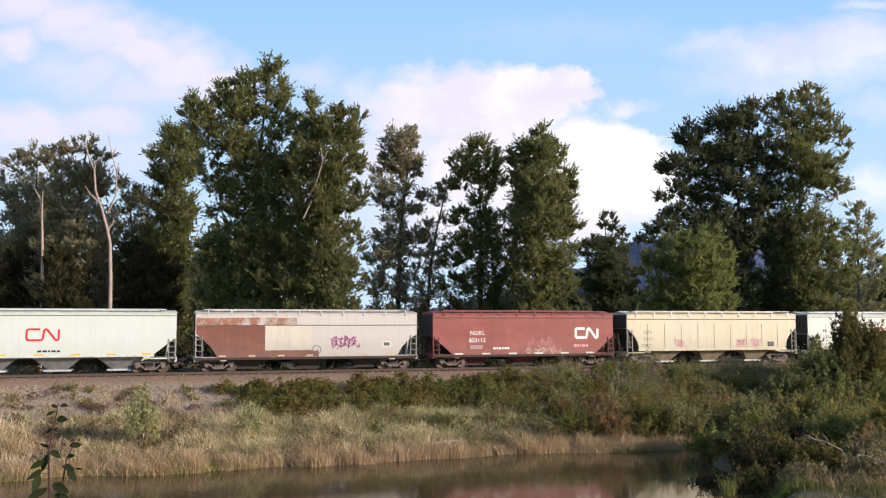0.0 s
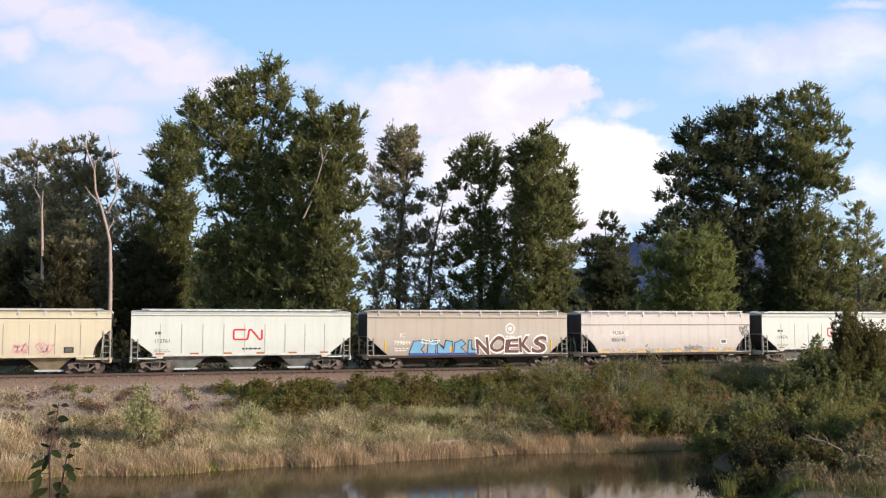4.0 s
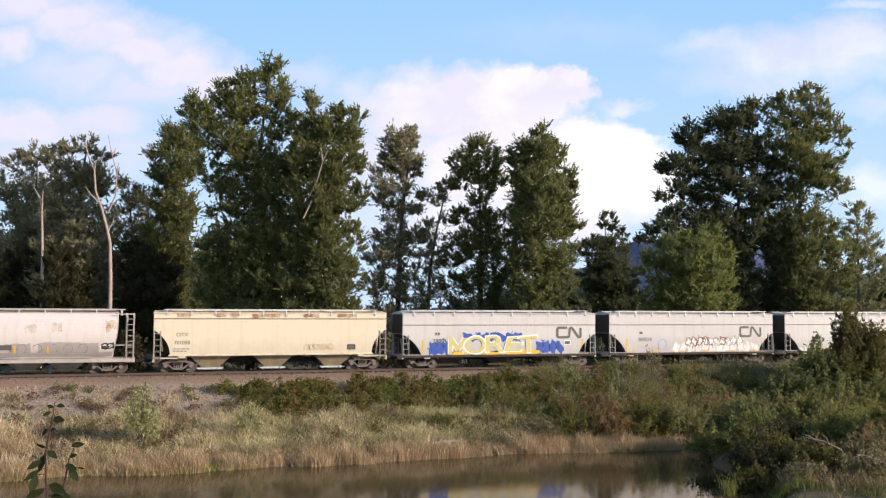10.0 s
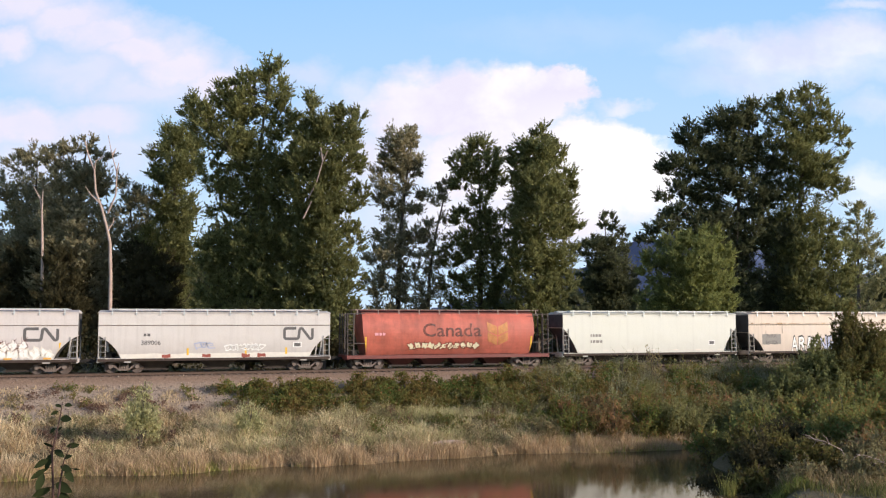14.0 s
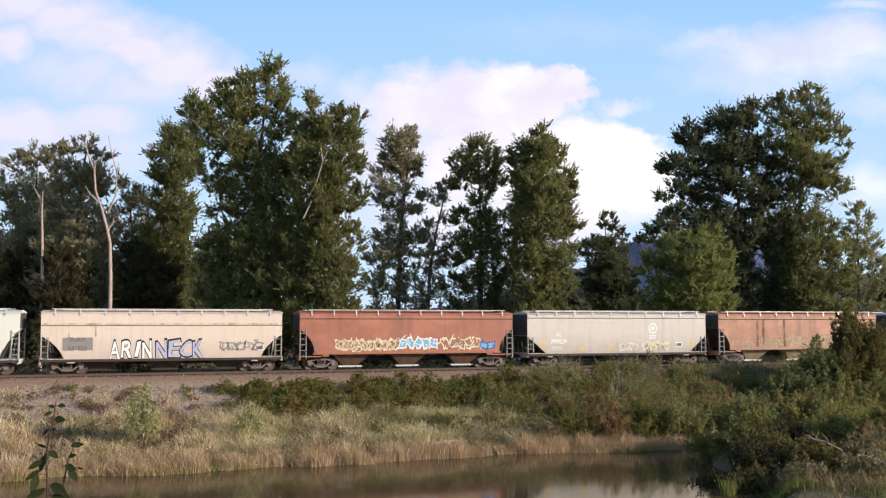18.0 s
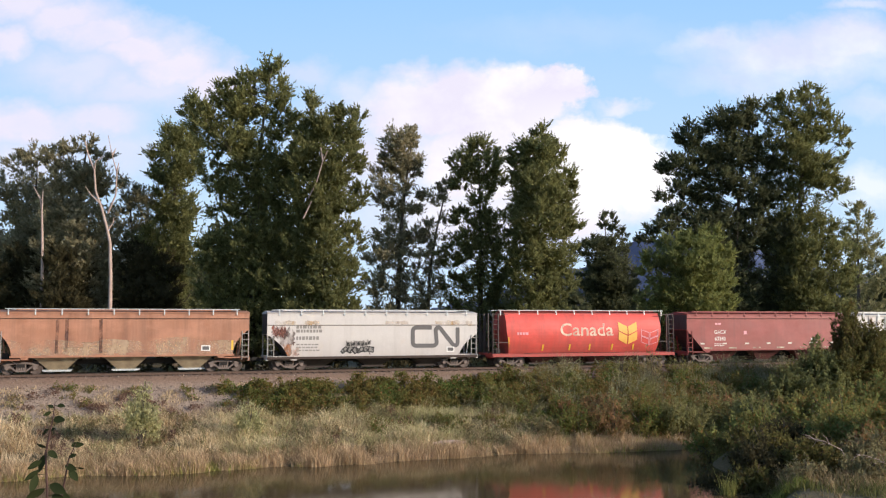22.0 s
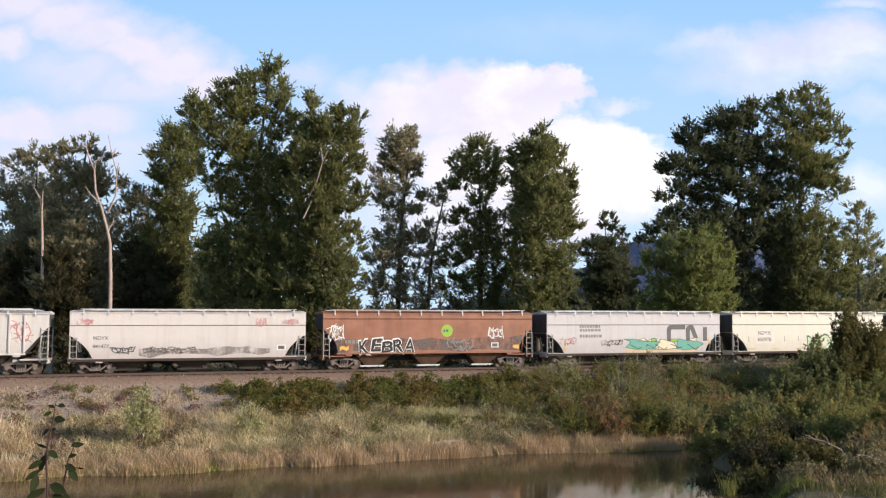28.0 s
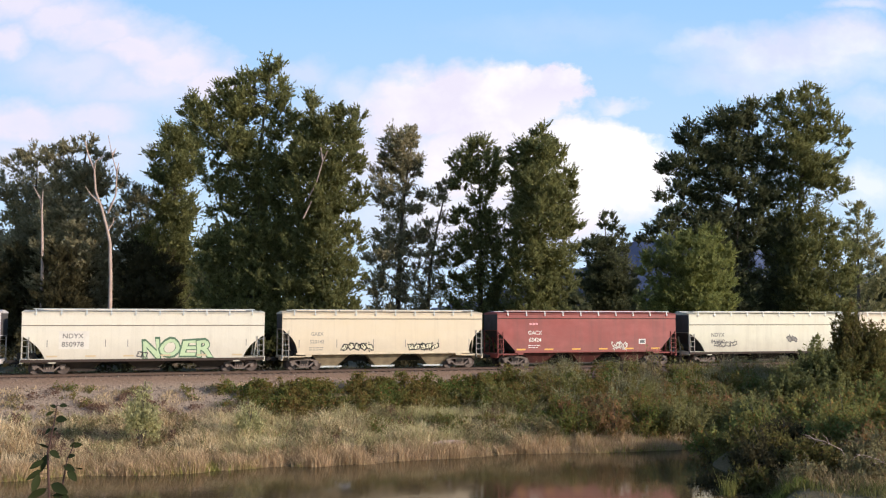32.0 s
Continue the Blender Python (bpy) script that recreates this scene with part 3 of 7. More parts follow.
for row in (
    ("cottonwood", -33.6, 31.2, "olive", ((-2.0, 20.3, 0.9, 1.6, 0.45), (0.2, 20.7, 1.2, 1.3, 0.5), (-3.1, 17.6, 1.5, 1.9, 0.5), (-1.1, 16.8, 2.8, 2.9, 0.7), (0.7, 13.5, 4.1, 3.8, 0.8), (-2.7, 11.8, 2.0, 3.2, 0.7), (-0.3, 10.6, 3.5, 2.6, 0.8)),
     "grey-green cottonwood tree with a thin ragged crown"),
    ("cottonwood", -29.3, 25.1, "olive", ((-1.8, 20.5, 0.8, 1.4, 0.6), (-2.8, 19.8, 0.6, 1.1, 0.5), (-0.3, 21.2, 0.7, 1.2, 0.6), (1.0, 21.5, 0.5, 1.2, 0.6), (2.5, 20.2, 0.7, 0.7, 0.5), (-0.8, 18.1, 2.6, 1.9, 0.9), (1.4, 17.6, 1.7, 1.8, 0.8), (3.1, 17.2, 1.2, 1.7, 0.6), (-1.6, 14.6, 2.8, 2.6, 0.8), (1.6, 13.3, 2.6, 3.0, 0.8), (-1.2, 10.8, 3.0, 2.6, 0.8), (2.7, 10.8, 1.9, 2.5, 0.7)),
     "olive cottonwood tree with a sparse crown"),
    ("cottonwood", -23.7, 27.6, "olive", ((-0.8, 17.3, 1.0, 1.5, 0.6), (0.7, 16.7, 1.2, 1.3, 0.6), (-0.9, 14.1, 1.5, 2.6, 0.5), (0.7, 12.9, 1.7, 2.9, 0.8), (-0.2, 10.6, 2.0, 2.3, 0.6)),
     "low olive cottonwood tree in the shade"),
    ("cottonwood", -19.7, 25.5, "green", ((-0.9, 23.0, 1.3, 1.3, 1), (-1.9, 21.1, 1.1, 1.3, 0.8), (0.7, 22.1, 1.6, 1.4, 1), (-2.3, 19.1, 1.0, 1.1, 0.7), (-0.2, 19.2, 2.1, 2.0, 1), (1.4, 20.1, 1.0, 1.7, 0.85), (-0.8, 15.7, 2.3, 2.4, 1), (0.8, 14.6, 1.3, 2.7, 0.9), (-1.4, 11.7, 2.6, 2.7, 0.8), (1.3, 10.8, 1.3, 2.2, 0.7)),
     "tall dark-green cottonwood tree"),
    ("cottonwood", -13.5, 13.0, "green", ((1.5, 26.9, 1.0, 1.6, 1), (2.0, 24.4, 1.1, 1.8, 1), (-5.4, 23.2, 1.4, 1.2, 0.75), (-4.2, 21.8, 1.7, 1.4, 0.9), (-2.8, 24.4, 1.0, 1.4, 1), (-2.3, 25.5, 0.6, 0.9, 0.7), (-0.8, 25.8, 1.1, 1.3, 1), (-1.0, 23.2, 1.7, 1.9, 1), (2.2, 21.9, 1.3, 2.0, 1), (-1.6, 20.1, 2.0, 1.8, 1), (0.4, 18.5, 2.0, 2.5, 1), (-2.4, 16.9, 1.0, 1.5, 0.7), (-0.8, 14.9, 1.9, 2.5, 1), (2.2, 16.5, 1.7, 3.1, 1), (1.2, 11.7, 2.5, 3.1, 1), (-1.1, 10.8, 2.0, 2.5, 1), (-2.7, 10.0, 1.2, 1.8, 0.8), (-3.7, 9.5, 1.2, 1.3, 0.8), (-4.0, 17.9, 0.9, 1.9, 0.6), (-3.2, 14.9, 0.9, 2.3, 0.65), (-4.3, 11.3, 0.9, 1.7, 0.5), (3.7, 22.0, 0.7, 1.3, 0.8), (3.4, 18.0, 0.9, 2.0, 1)),
     "very tall cottonwood tree with dense green foliage"),
    ("cottonwood", -7.8, 8.4, "warm", ((-1.2, 23.0, 0.6, 1.5, 1), (0.8, 22.5, 0.5, 1.1, 0.8), (1.6, 22.3, 0.2, 0.9, 0.7), (2.8, 21.7, 0.6, 1.2, 0.6), (-0.7, 20.8, 1.9, 1.4, 1), (1.9, 20.5, 1.4, 1.5, 0.9), (-1.7, 18.5, 1.7, 2.3, 1), (1.1, 17.8, 2.0, 2.5, 1), (-0.6, 14.5, 2.5, 3.0, 1), (1.8, 14.4, 1.1, 2.5, 0.9), (0.4, 10.6, 2.4, 2.9, 1), (-2.5, 10.6, 1.7, 2.9, 1), (2.9, 18.5, 0.7, 1.7, 0.6), (3.3, 15.4, 0.6, 1.3, 0.4), (2.8, 10.8, 0.7, 2.0, 0.45)),
     "tall cottonwood tree with sunlit foliage"),
    ("cottonwood", 2.1, 19.8, "olive", ((-0.1, 22.3, 1.5, 1.6, 1), (1.4, 22.9, 0.8, 1.2, 0.9), (0.5, 20.3, 2.0, 1.6, 1), (2.2, 20.0, 0.5, 1.0, 0.6), (-1.0, 20.5, 0.8, 1.3, 0.8), (-0.3, 17.7, 2.2, 1.0, 0.6), (-1.5, 16.5, 1.2, 0.8, 0.6), (0.0, 15.3, 2.4, 1.2, 0.6), (-2.5, 19.1, 0.6, 0.8, 0.4), (-0.4, 12.4, 2.6, 1.6, 0.6), (-1.5, 10.3, 2.2, 1.4, 0.7), (1.7, 11.7, 1.4, 1.9, 0.6)),
     "slim cottonwood tree with an open crown"),
    ("cottonwood", 4.6, 17.7, "olive", ((0.4, 16.6, 1.3, 0.9, 0.5), (2.1, 17.8, 1.1, 0.9, 0.6), (0.8, 13.4, 1.1, 1.6, 0.4), (0.4, 10.5, 1.4, 1.4, 0.6)),
     "young thin cottonwood tree with gaps in its crown"),
    ("cottonwood", 9.5, 15.2, "green", ((-0.4, 21.4, 1.2, 1.2, 0.9), (-2.0, 20.1, 1.1, 1.1, 0.8), (1.1, 20.5, 0.9, 1.4, 0.7), (-0.4, 19.0, 2.2, 1.1, 0.8), (-0.1, 16.8, 1.4, 1.6, 0.7), (-2.1, 17.8, 0.9, 0.7, 0.6), (-2.4, 14.5, 1.4, 0.9, 0.75), (0.6, 13.9, 1.9, 1.5, 0.85), (-1.8, 11.9, 1.8, 1.1, 0.7), (0.0, 11.0, 2.3, 1.5, 0.8), (-3.0, 10.2, 1.4, 1.1, 0.7), (1.9, 11.6, 1.2, 1.7, 0.7), (1.9, 17.9, 0.7, 1.1, 0.5)),
     "open-crowned green cottonwood tree"),
    ("cottonwood", 13.4, 10.4, "green", ((0.4, 22.1, 0.8, 1.0, 1), (0.1, 20.4, 2.0, 1.5, 1), (-1.8, 19.8, 0.9, 1.3, 1), (2.0, 19.8, 1.2, 1.5, 1), (-0.2, 17.4, 2.5, 2.2, 1), (2.8, 17.4, 1.1, 1.6, 1), (3.8, 16.9, 0.5, 0.9, 0.7), (0.6, 15.6, 2.7, 2.0, 1), (-0.2, 13.5, 2.7, 2.5, 1), (2.5, 13.5, 1.5, 2.2, 1), (3.7, 13.2, 0.7, 0.5, 0.6), (-0.5, 10.2, 2.7, 2.2, 1), (2.2, 10.2, 1.8, 1.9, 1)),
     "bushy egg-shaped cottonwood tree"),
    ("cottonwood", 36.2, 38.7, "dark", ((-0.4, 17.2, 0.4, 2.0, 1), (0.8, 16.9, 0.4, 1.8, 1), (2.0, 15.2, 0.5, 1.4, 0.9), (-1.7, 14.9, 0.6, 0.9, 0.8), (0.1, 13.8, 1.5, 1.4, 1), (2.5, 13.8, 0.6, 0.9, 0.8), (-2.2, 14.4, 1.4, 0.8, 0.7), (-3.2, 13.4, 1.5, 0.9, 0.7), (0.0, 12.1, 2.6, 1.8, 1), (-2.7, 9.5, 1.5, 2.3, 0.8), (2.8, 9.7, 1.4, 2.4, 0.8), (-0.0, 8.6, 3.2, 2.7, 1)),
     "dark pointed tree behind the others"),
    # understory trees: the wood's shade is put into their leaf colour
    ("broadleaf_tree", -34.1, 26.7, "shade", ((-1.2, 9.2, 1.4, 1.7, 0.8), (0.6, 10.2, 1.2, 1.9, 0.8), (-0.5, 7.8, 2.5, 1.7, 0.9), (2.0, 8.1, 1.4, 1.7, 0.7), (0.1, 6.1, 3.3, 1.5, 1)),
     "shade-coloured understory tree below the tall cottonwoods"),
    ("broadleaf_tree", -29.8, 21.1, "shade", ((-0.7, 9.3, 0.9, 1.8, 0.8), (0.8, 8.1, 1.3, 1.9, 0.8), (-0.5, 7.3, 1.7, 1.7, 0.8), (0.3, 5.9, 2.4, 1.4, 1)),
     "shade-coloured understory tree beside a pale dead trunk"),
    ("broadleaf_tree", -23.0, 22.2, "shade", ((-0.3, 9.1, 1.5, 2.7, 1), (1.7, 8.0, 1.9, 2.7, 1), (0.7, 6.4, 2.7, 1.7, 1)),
     "understory tree coloured for the shade of its neighbours"),
    ("broadleaf_tree", 26.8, 5.3, "bright", ((-1.3, 11.0, 1.5, 0.9, 0.9), (1.3, 11.3, 1.6, 1.1, 0.9), (3.1, 10.5, 1.0, 0.9, 0.8), (-2.9, 9.9, 1.1, 0.8, 0.8), (0.0, 9.4, 2.7, 1.3, 0.9), (-0.6, 12.1, 1.0, 0.5, 0.7), (2.2, 12.4, 0.9, 0.6, 0.7), (-3.8, 9.1, 0.6, 0.8, 0.6), (3.8, 9.1, 0.6, 1.1, 0.6)),
     "low round broadleaf tree with fresh green leaves"),
    ("cottonwood", 39.4, 15.3, "dark", ((-4.7, 24.7, 1.5, 1.5, 1), (2.0, 26.9, 1.7, 1.9, 1), (-0.5, 26.0, 2.6, 1.5, 1), (-6.3, 21.5, 1.7, 1.2, 1), (-3.7, 22.4, 1.5, 1.9, 1), (-6.1, 18.7, 1.6, 0.7, 0.5), (-7.5, 17.6, 1.1, 0.6, 0.45), (-6.1, 16.1, 2.1, 0.7, 0.6), (-8.4, 14.2, 1.7, 0.5, 0.8), (-10.0, 13.0, 1.0, 0.4, 0.9), (-7.4, 15.2, 1.5, 0.6, 0.7), (-5.1, 20.6, 1.4, 1.5, 0.7), (-4.5, 17.5, 1.2, 3.0, 0.8), (0.3, 22.9, 3.0, 2.5, 1), (-1.6, 20.0, 2.1, 1.7, 1), (3.2, 22.4, 1.7, 3.0, 0.8), (0.9, 18.6, 2.1, 1.7, 0.85), (-2.3, 14.2, 2.2, 1.9, 0.9), (2.0, 14.0, 2.2, 2.8, 0.95), (-5.0, 14.0, 1.7, 1.1, 0.9), (-2.6, 18.1, 1.2, 1.4, 0.6), (-0.5, 15.2, 1.9, 1.9, 0.8), (4.8, 19.4, 1.5, 3.7, 0.8), (4.6, 12.4, 2.1, 3.1, 1), (-0.6, 11.8, 3.4, 2.2, 0.9), (2.7, 17.5, 1.6, 2.5, 0.9), (-3.0, 16.8, 1.6, 2.5, 0.85)),
     "wide dark-green cottonwood tree"),
    ("cottonwood", 44.9, 11.7, "green", ((2.1, 28.7, 1.0, 1.7, 1), (-1.0, 28.1, 1.2, 1.2, 0.85), (3.0, 27.2, 1.1, 1.2, 0.9), (-0.2, 26.2, 1.6, 1.2, 0.85), (1.6, 24.6, 1.7, 2.1, 1), (4.1, 24.9, 1.1, 1.5, 0.75), (5.3, 23.7, 0.6, 1.5, 0.6), (4.7, 21.9, 1.0, 0.6, 0.5), (-0.4, 22.1, 1.7, 2.3, 1), (2.4, 20.2, 1.7, 2.3, 1), (4.2, 18.3, 1.1, 1.8, 0.75), (0.7, 17.1, 1.4, 2.3, 0.7), (-0.9, 14.0, 1.8, 2.6, 1), (2.5, 14.0, 2.0, 2.6, 0.75), (3.6, 11.5, 2.3, 1.8, 0.8), (-0.1, 11.3, 2.5, 2.2, 1), (0.8, 20.4, 1.8, 3.1, 0.9), (-1.8, 24.4, 1.1, 2.5, 0.8)),
     "tall broad cottonwood tree"),
    ("cottonwood", 66.2, 26.0, "pale", ((-0.2, 18.7, 0.9, 1.5, 0.6), (0.2, 16.6, 1.5, 1.8, 0.6), (0.5, 14.0, 2.2, 2.1, 0.6), (1.7, 11.8, 1.9, 1.8, 0.6), (-1.4, 14.6, 1.0, 1.8, 0.5)),
     "thin grey-green young tree"),
):
    tree = woody_tree(*row)
    if row[3] == "warm":
        for limb in (((-0.9, 14.2), (-0.2, 15.6), (0.3, 17.4), (0.7, 18.3)), ((-1.3, 12.5), (-0.6, 14.0)), ((0.3, 17.4), (0.1, 18.6))):
            v, f = [], []
            tube(v, f, [RIGHT * a - FWD * 3.1 + Vector((0, 0, z + 1.0)) for a, z in limb], [0.065 - 0.013 * k for k in range(len(limb))], 6)
            mesh_object("dead_limb", v, f, PALE_BARK, tree, "pale bare limb", smooth=True)


def bare_tree(x, y, forks, label):
    bz = float(ground_z(x, y)) - 0.1
    thing = tagged(new("dead_tree"), label, "tree", "dead trunks")
    thing.location = (x, y, bz)
    for i, path in enumerate(forks):
        v, f = [], []
        pts = [RIGHT * a + FWD * (0.1 * math.sin(3 * z)) + Vector((0, 0, z - bz)) for a, z in path]
        r0 = 0.20 if i == 0 else 0.09
        tube(v, f, pts, [r0 * (1 - 0.75 * k / (len(pts) - 1)) for k in range(len(pts))], 8)
        mesh_object("trunk" if i == 0 else "branch", v, f, PALE_BARK, thing, smooth=True)


bare_tree(-25.5, 15.2, (((0.05, -1), (0.05, 3), (0.03, 7.6), (-0.16, 10.65), (-0.4, 11.9), (-0.95, 13.7), (-1.6, 15.3), (-1.77, 17.2), (-2.26, 18.4), (-2.66, 19.8)), ((-0.34, 11.8), (0.09, 12.4), (0.12, 12.9)),
          ((-1.77, 17.2), (-1.6, 18.0), (-0.8, 18.5)), ((-1.17, 14.2), (-2.0, 14.95), (-2.5, 15.7)), ((-0.44, 13.3), (0.22, 14.95), (0.26, 17.0), (-0.14, 18.5), (-0.55, 20.3)),
          ((-0.14, 18.5), (0.14, 19.2)), ((0.26, 17.0), (0.44, 17.85))), "pale dead tree trunk, forked and bare")
bare_tree(-31.7, 21.4, (((0.05, -1), (0.04, 7.8), (-0.15, 11.5), (-0.23, 13.9), (-0.55, 15.5)), ((-0.23, 13.9), (-0.2, 16.05)), ((-0.43, 15.0), (-1.1, 16.3))), "thin pale bare trunk among the leaves")

# dim wood behind and brush under the trees
c = []
for k in range(58):
    d = rng.uniform(112, 150)
    q = -0.56 + 1.16 * (k + 0.5) / 58
    a = q * d
    open_sky = -0.10 < q < 0.10
    h = rng.uniform(1.2, 2.4) if open_sky else rng.uniform(11, 18) if q < -0.24 else rng.uniform(7, 9) if q < 0.25 else rng.uniform(8, 14)
    p = Vector(EYE) + FWD * d + RIGHT * a
    c += [(p.x, p.y, h * u, 4.2 * (1.15 - u), 3.4 * (1.15 - u), h * 0.26) for u in (0.12, 0.42, 0.72)]
woods = quads("far_woods", small_leaves(clumps(c, 0.45, 2.4, 0.8, 12), 0.95), LEAF["dark"])
tagged(woods, "dim green wood behind the tall trees", "woods", kind="stuff")
c = []
for k in range(74):
    x = -58 + 1.75 * k + rng.uniform(-1, 1)
    y = rng.uniform(9, 16) + 0.02 * max(0, x)
    h = rng.uniform(1.0, 1.7) if -3 < x < 24 else rng.uniform(2.4, 5.2)
    c.append((x, y, -0.9 + h * 0.5, 1.6, 1.3, h * 0.55))
# brush leaves coloured dark to stand in for the train's shadow
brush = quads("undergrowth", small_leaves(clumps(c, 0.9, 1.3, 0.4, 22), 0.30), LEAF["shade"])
tagged(brush, "shade-coloured brush along the far side of the track", "brush", kind="stuff")


# ---------------------------------------------------------------- bank: grasses, reeds, brambles, shrubs
def blades(x, y, h, w, lean, wind=0.1):
    """Bent grass blades: two quads each, from (x, y) up."""
    n = len(x)
    z = ground_z(x, y) - 0.03
    a = rng.uniform(0, 2 * math.pi, n)
    d = np.stack([np.cos(a), np.sin(a), 0 * a], 1)
    s = np.stack([-np.sin(a * 1.7), np.cos(a * 1.7), 0 * a], 1)
    base = np.stack([x, y, z], 1)
    l = (lean * rng.uniform(0.1, 1, n))[:, None]
    up = np.array([0, 0, 1.0])
    bend = d * l + np.array([-wind, 0, 0]) * l
    mid, tip = base + up * (h * 0.6)[:, None] + bend * (h * 0.25)[:, None], base + up * h[:, None] + bend * (h * 0.8)[:, None]
    ww = (s * (w / 2)[:, None])
    lo = np.stack([base - ww, base + ww, mid + ww * 0.8, mid - ww * 0.8], 1)
    hi = np.stack([mid - ww * 0.8, mid + ww * 0.8, tip + ww * 0.15, tip - ww * 0.15], 1)
    return np.concatenate([lo, hi])


def grass(name, n, xr, yr, h, w, keepf, colours, label, lean=0.6, wet=0.12):
    x, y = rng.uniform(*xr, n), rng.uniform(*yr, n)
    k = keepf(x, y)
    x, y = x[k], y[k]
    k = ground_z(x, y) > WATER_Z - wet
    x, y = x[k], y[k]
    hh = h * rng.uniform(0.4, 1.3, len(x)) * np.clip(1 + 0.45 * fbm(x, y, 0.9) + 0.35 * fbm(x, y, 2.6, 5), 0.3, 2)
    ob = quads(name, blades(x, y, hh, w * rng.uniform(0.6, 1.4, len(x)), lean), foliage("blades_" + name, *colours, glow=0.3, rough=0.85, mottle=0.6, patch_scale=0.8))
    return tagged(ob, label, "grass", kind="stuff")


def patch(x, y, s, seed):
    return fbm(x, y, s, seed)


grass("dry_grass", 74000, (-48, 14), (-18.6, -8.6), 0.68, 0.026, lambda x, y: (patch(x, y, 0.9, 1) > -0.2) & (y < -9.6 + 1.2 * patch(x, y, 0.3, 4) - 0.4 * np.maximum(0, x + 14)),
      ((246, 230, 191), (226, 193, 153), (182, 162, 122)), "tall tan dry grass on the bank", 1.5)
grass("brown_weeds", 34000, (-48, 14), (-18.2, -8.8), 0.6, 0.028, lambda x, y: patch(x, y, 0.7, 14) > 0.0,
      ((163, 129, 100), (192, 162, 125), (130, 112, 82)), "brown dead weeds among the grass", 1.4)
grass("green_grass", 60000, (-48, 20), (-18.4, -8.0), 0.6, 0.026, lambda x, y: patch(x, y, 0.6, 6) + 0.03 * (x + 8) > -0.05,
      ((165, 167, 112), (203, 194, 136), (134, 139, 89)), "grey-green grass between dry stalks", 1.4)
grass("slope_grass", 22000, (-48, -8), (-9.6, -3.3), 0.24, 0.04, lambda x, y: patch(x, y, 0.8, 51) > 0.0,
      ((199, 174, 142), (224, 198, 164), (162, 147, 111)), "low dull weeds and straw scattered over the gravel", 1.3)
grass("straw", 26000, (-48, 10), (-18.2, -9.0), 0.36, 0.03, lambda x, y: patch(x, y, 0.5, 31) > -0.5,
      ((229, 210, 179), (209, 182, 150), (181, 161, 126)), "short pale straw under the taller grass", 1.6)
grass("seed_grass", 40000, (-18, 15), (-17.6, -8.6), 0.7, 0.025, lambda x, y: (patch(x, y, 0.8, 23) > -0.15) & (y < -9.0 - 0.12 * np.maximum(0, x)),
      ((231, 215, 168), (200, 187, 140), (157, 147, 105)), "pale grey-green seeding grass below the brambles", 1.4)
grass("reeds", 44000, (-50, 11), (-20.3, -17.8), 0.62, 0.024, lambda x, y: patch(x, y, 1.3, 9) > -0.75,
      ((221, 194, 158), (197, 164, 131), (163, 140, 106)), "dry tan reeds along the water's edge", 1.0)
grass("shore_grass", 22000, (-50, 14), (-20.4, -18.2), 0.36, 0.03, lambda x, y: (patch(x, y, 0.35, 11) > 0.35) | ((x < -16) & (patch(x, y, 0.5, 12) > -0.5)) | ((x > 3.5) & (patch(x, y, 0.9, 13) > -0.4)),
      ((170, 166, 96), (195, 184, 114), (143, 143, 77)), "short yellow-green grass at the waterline", 1.1)
grass("spit_straw", 11000, (5, 18), (-44, -31), 0.5, 0.03, lambda x, y: patch(x, y, 0.6, 41) > -0.3,
      ((182, 158, 122), (155, 133, 100), (126, 111, 82)), "dry tan grass on the point of land", 1.2)
grass("spit_grass", 26000, (3, 18), (-44, -18), 0.36, 0.03, lambda x, y: patch(x, y, 0.7, 3) > -0.2,
      ((116, 116, 68), (142, 134, 86), (94, 94, 56)), "dull green grass on the pond's point of land", 1.1)
grass("rush_tuft", 160, (3.15, 3.7), (-34.0, -33.5), 1.15, 0.04, lambda x, y: x > 0,
      ((132, 134, 76), (170, 160, 96), (112, 114, 62)), "upright tuft of yellow-green rushes in the water's edge", 0.5, 1.2)
grass("fringe_grass", 1100, (3.8, 6.8), (-36.0, -34.6), 0.36, 0.035, lambda x, y: patch(x, y, 0.9, 71) > -0.3,
      ((124, 130, 66), (152, 152, 82), (100, 106, 54)), "low bright green grass at the pond's edge", 1.0, 0.4)
grass("tall_weeds", 26000, (2, 34), (-10.5, -3.6), 1.4, 0.03, lambda x, y: (patch(x, y, 0.7, 61) > -0.2) & (x > 5 - 0.5 * (y + 8)),
      ((147, 143, 112), (183, 173, 138), (123, 120, 88)), "tall grey-olive feathery weeds beside the ballast", 0.8)


def hummocks(n, xr, yr, hr, rr, keepf):
    out = []
    for k in range(n):
        x, y = rng.uniform(*xr), rng.uniform(*yr)
        if not keepf(x, y):
            continue
        h, r = rng.uniform(*hr) * (1 + 0.55 * float(step(x, -2, 8))), rng.uniform(*rr)
        out.append((x, y, float(ground_z(x, y)) + h * 0.45, r, r * 0.8, h * 0.6))
    return out


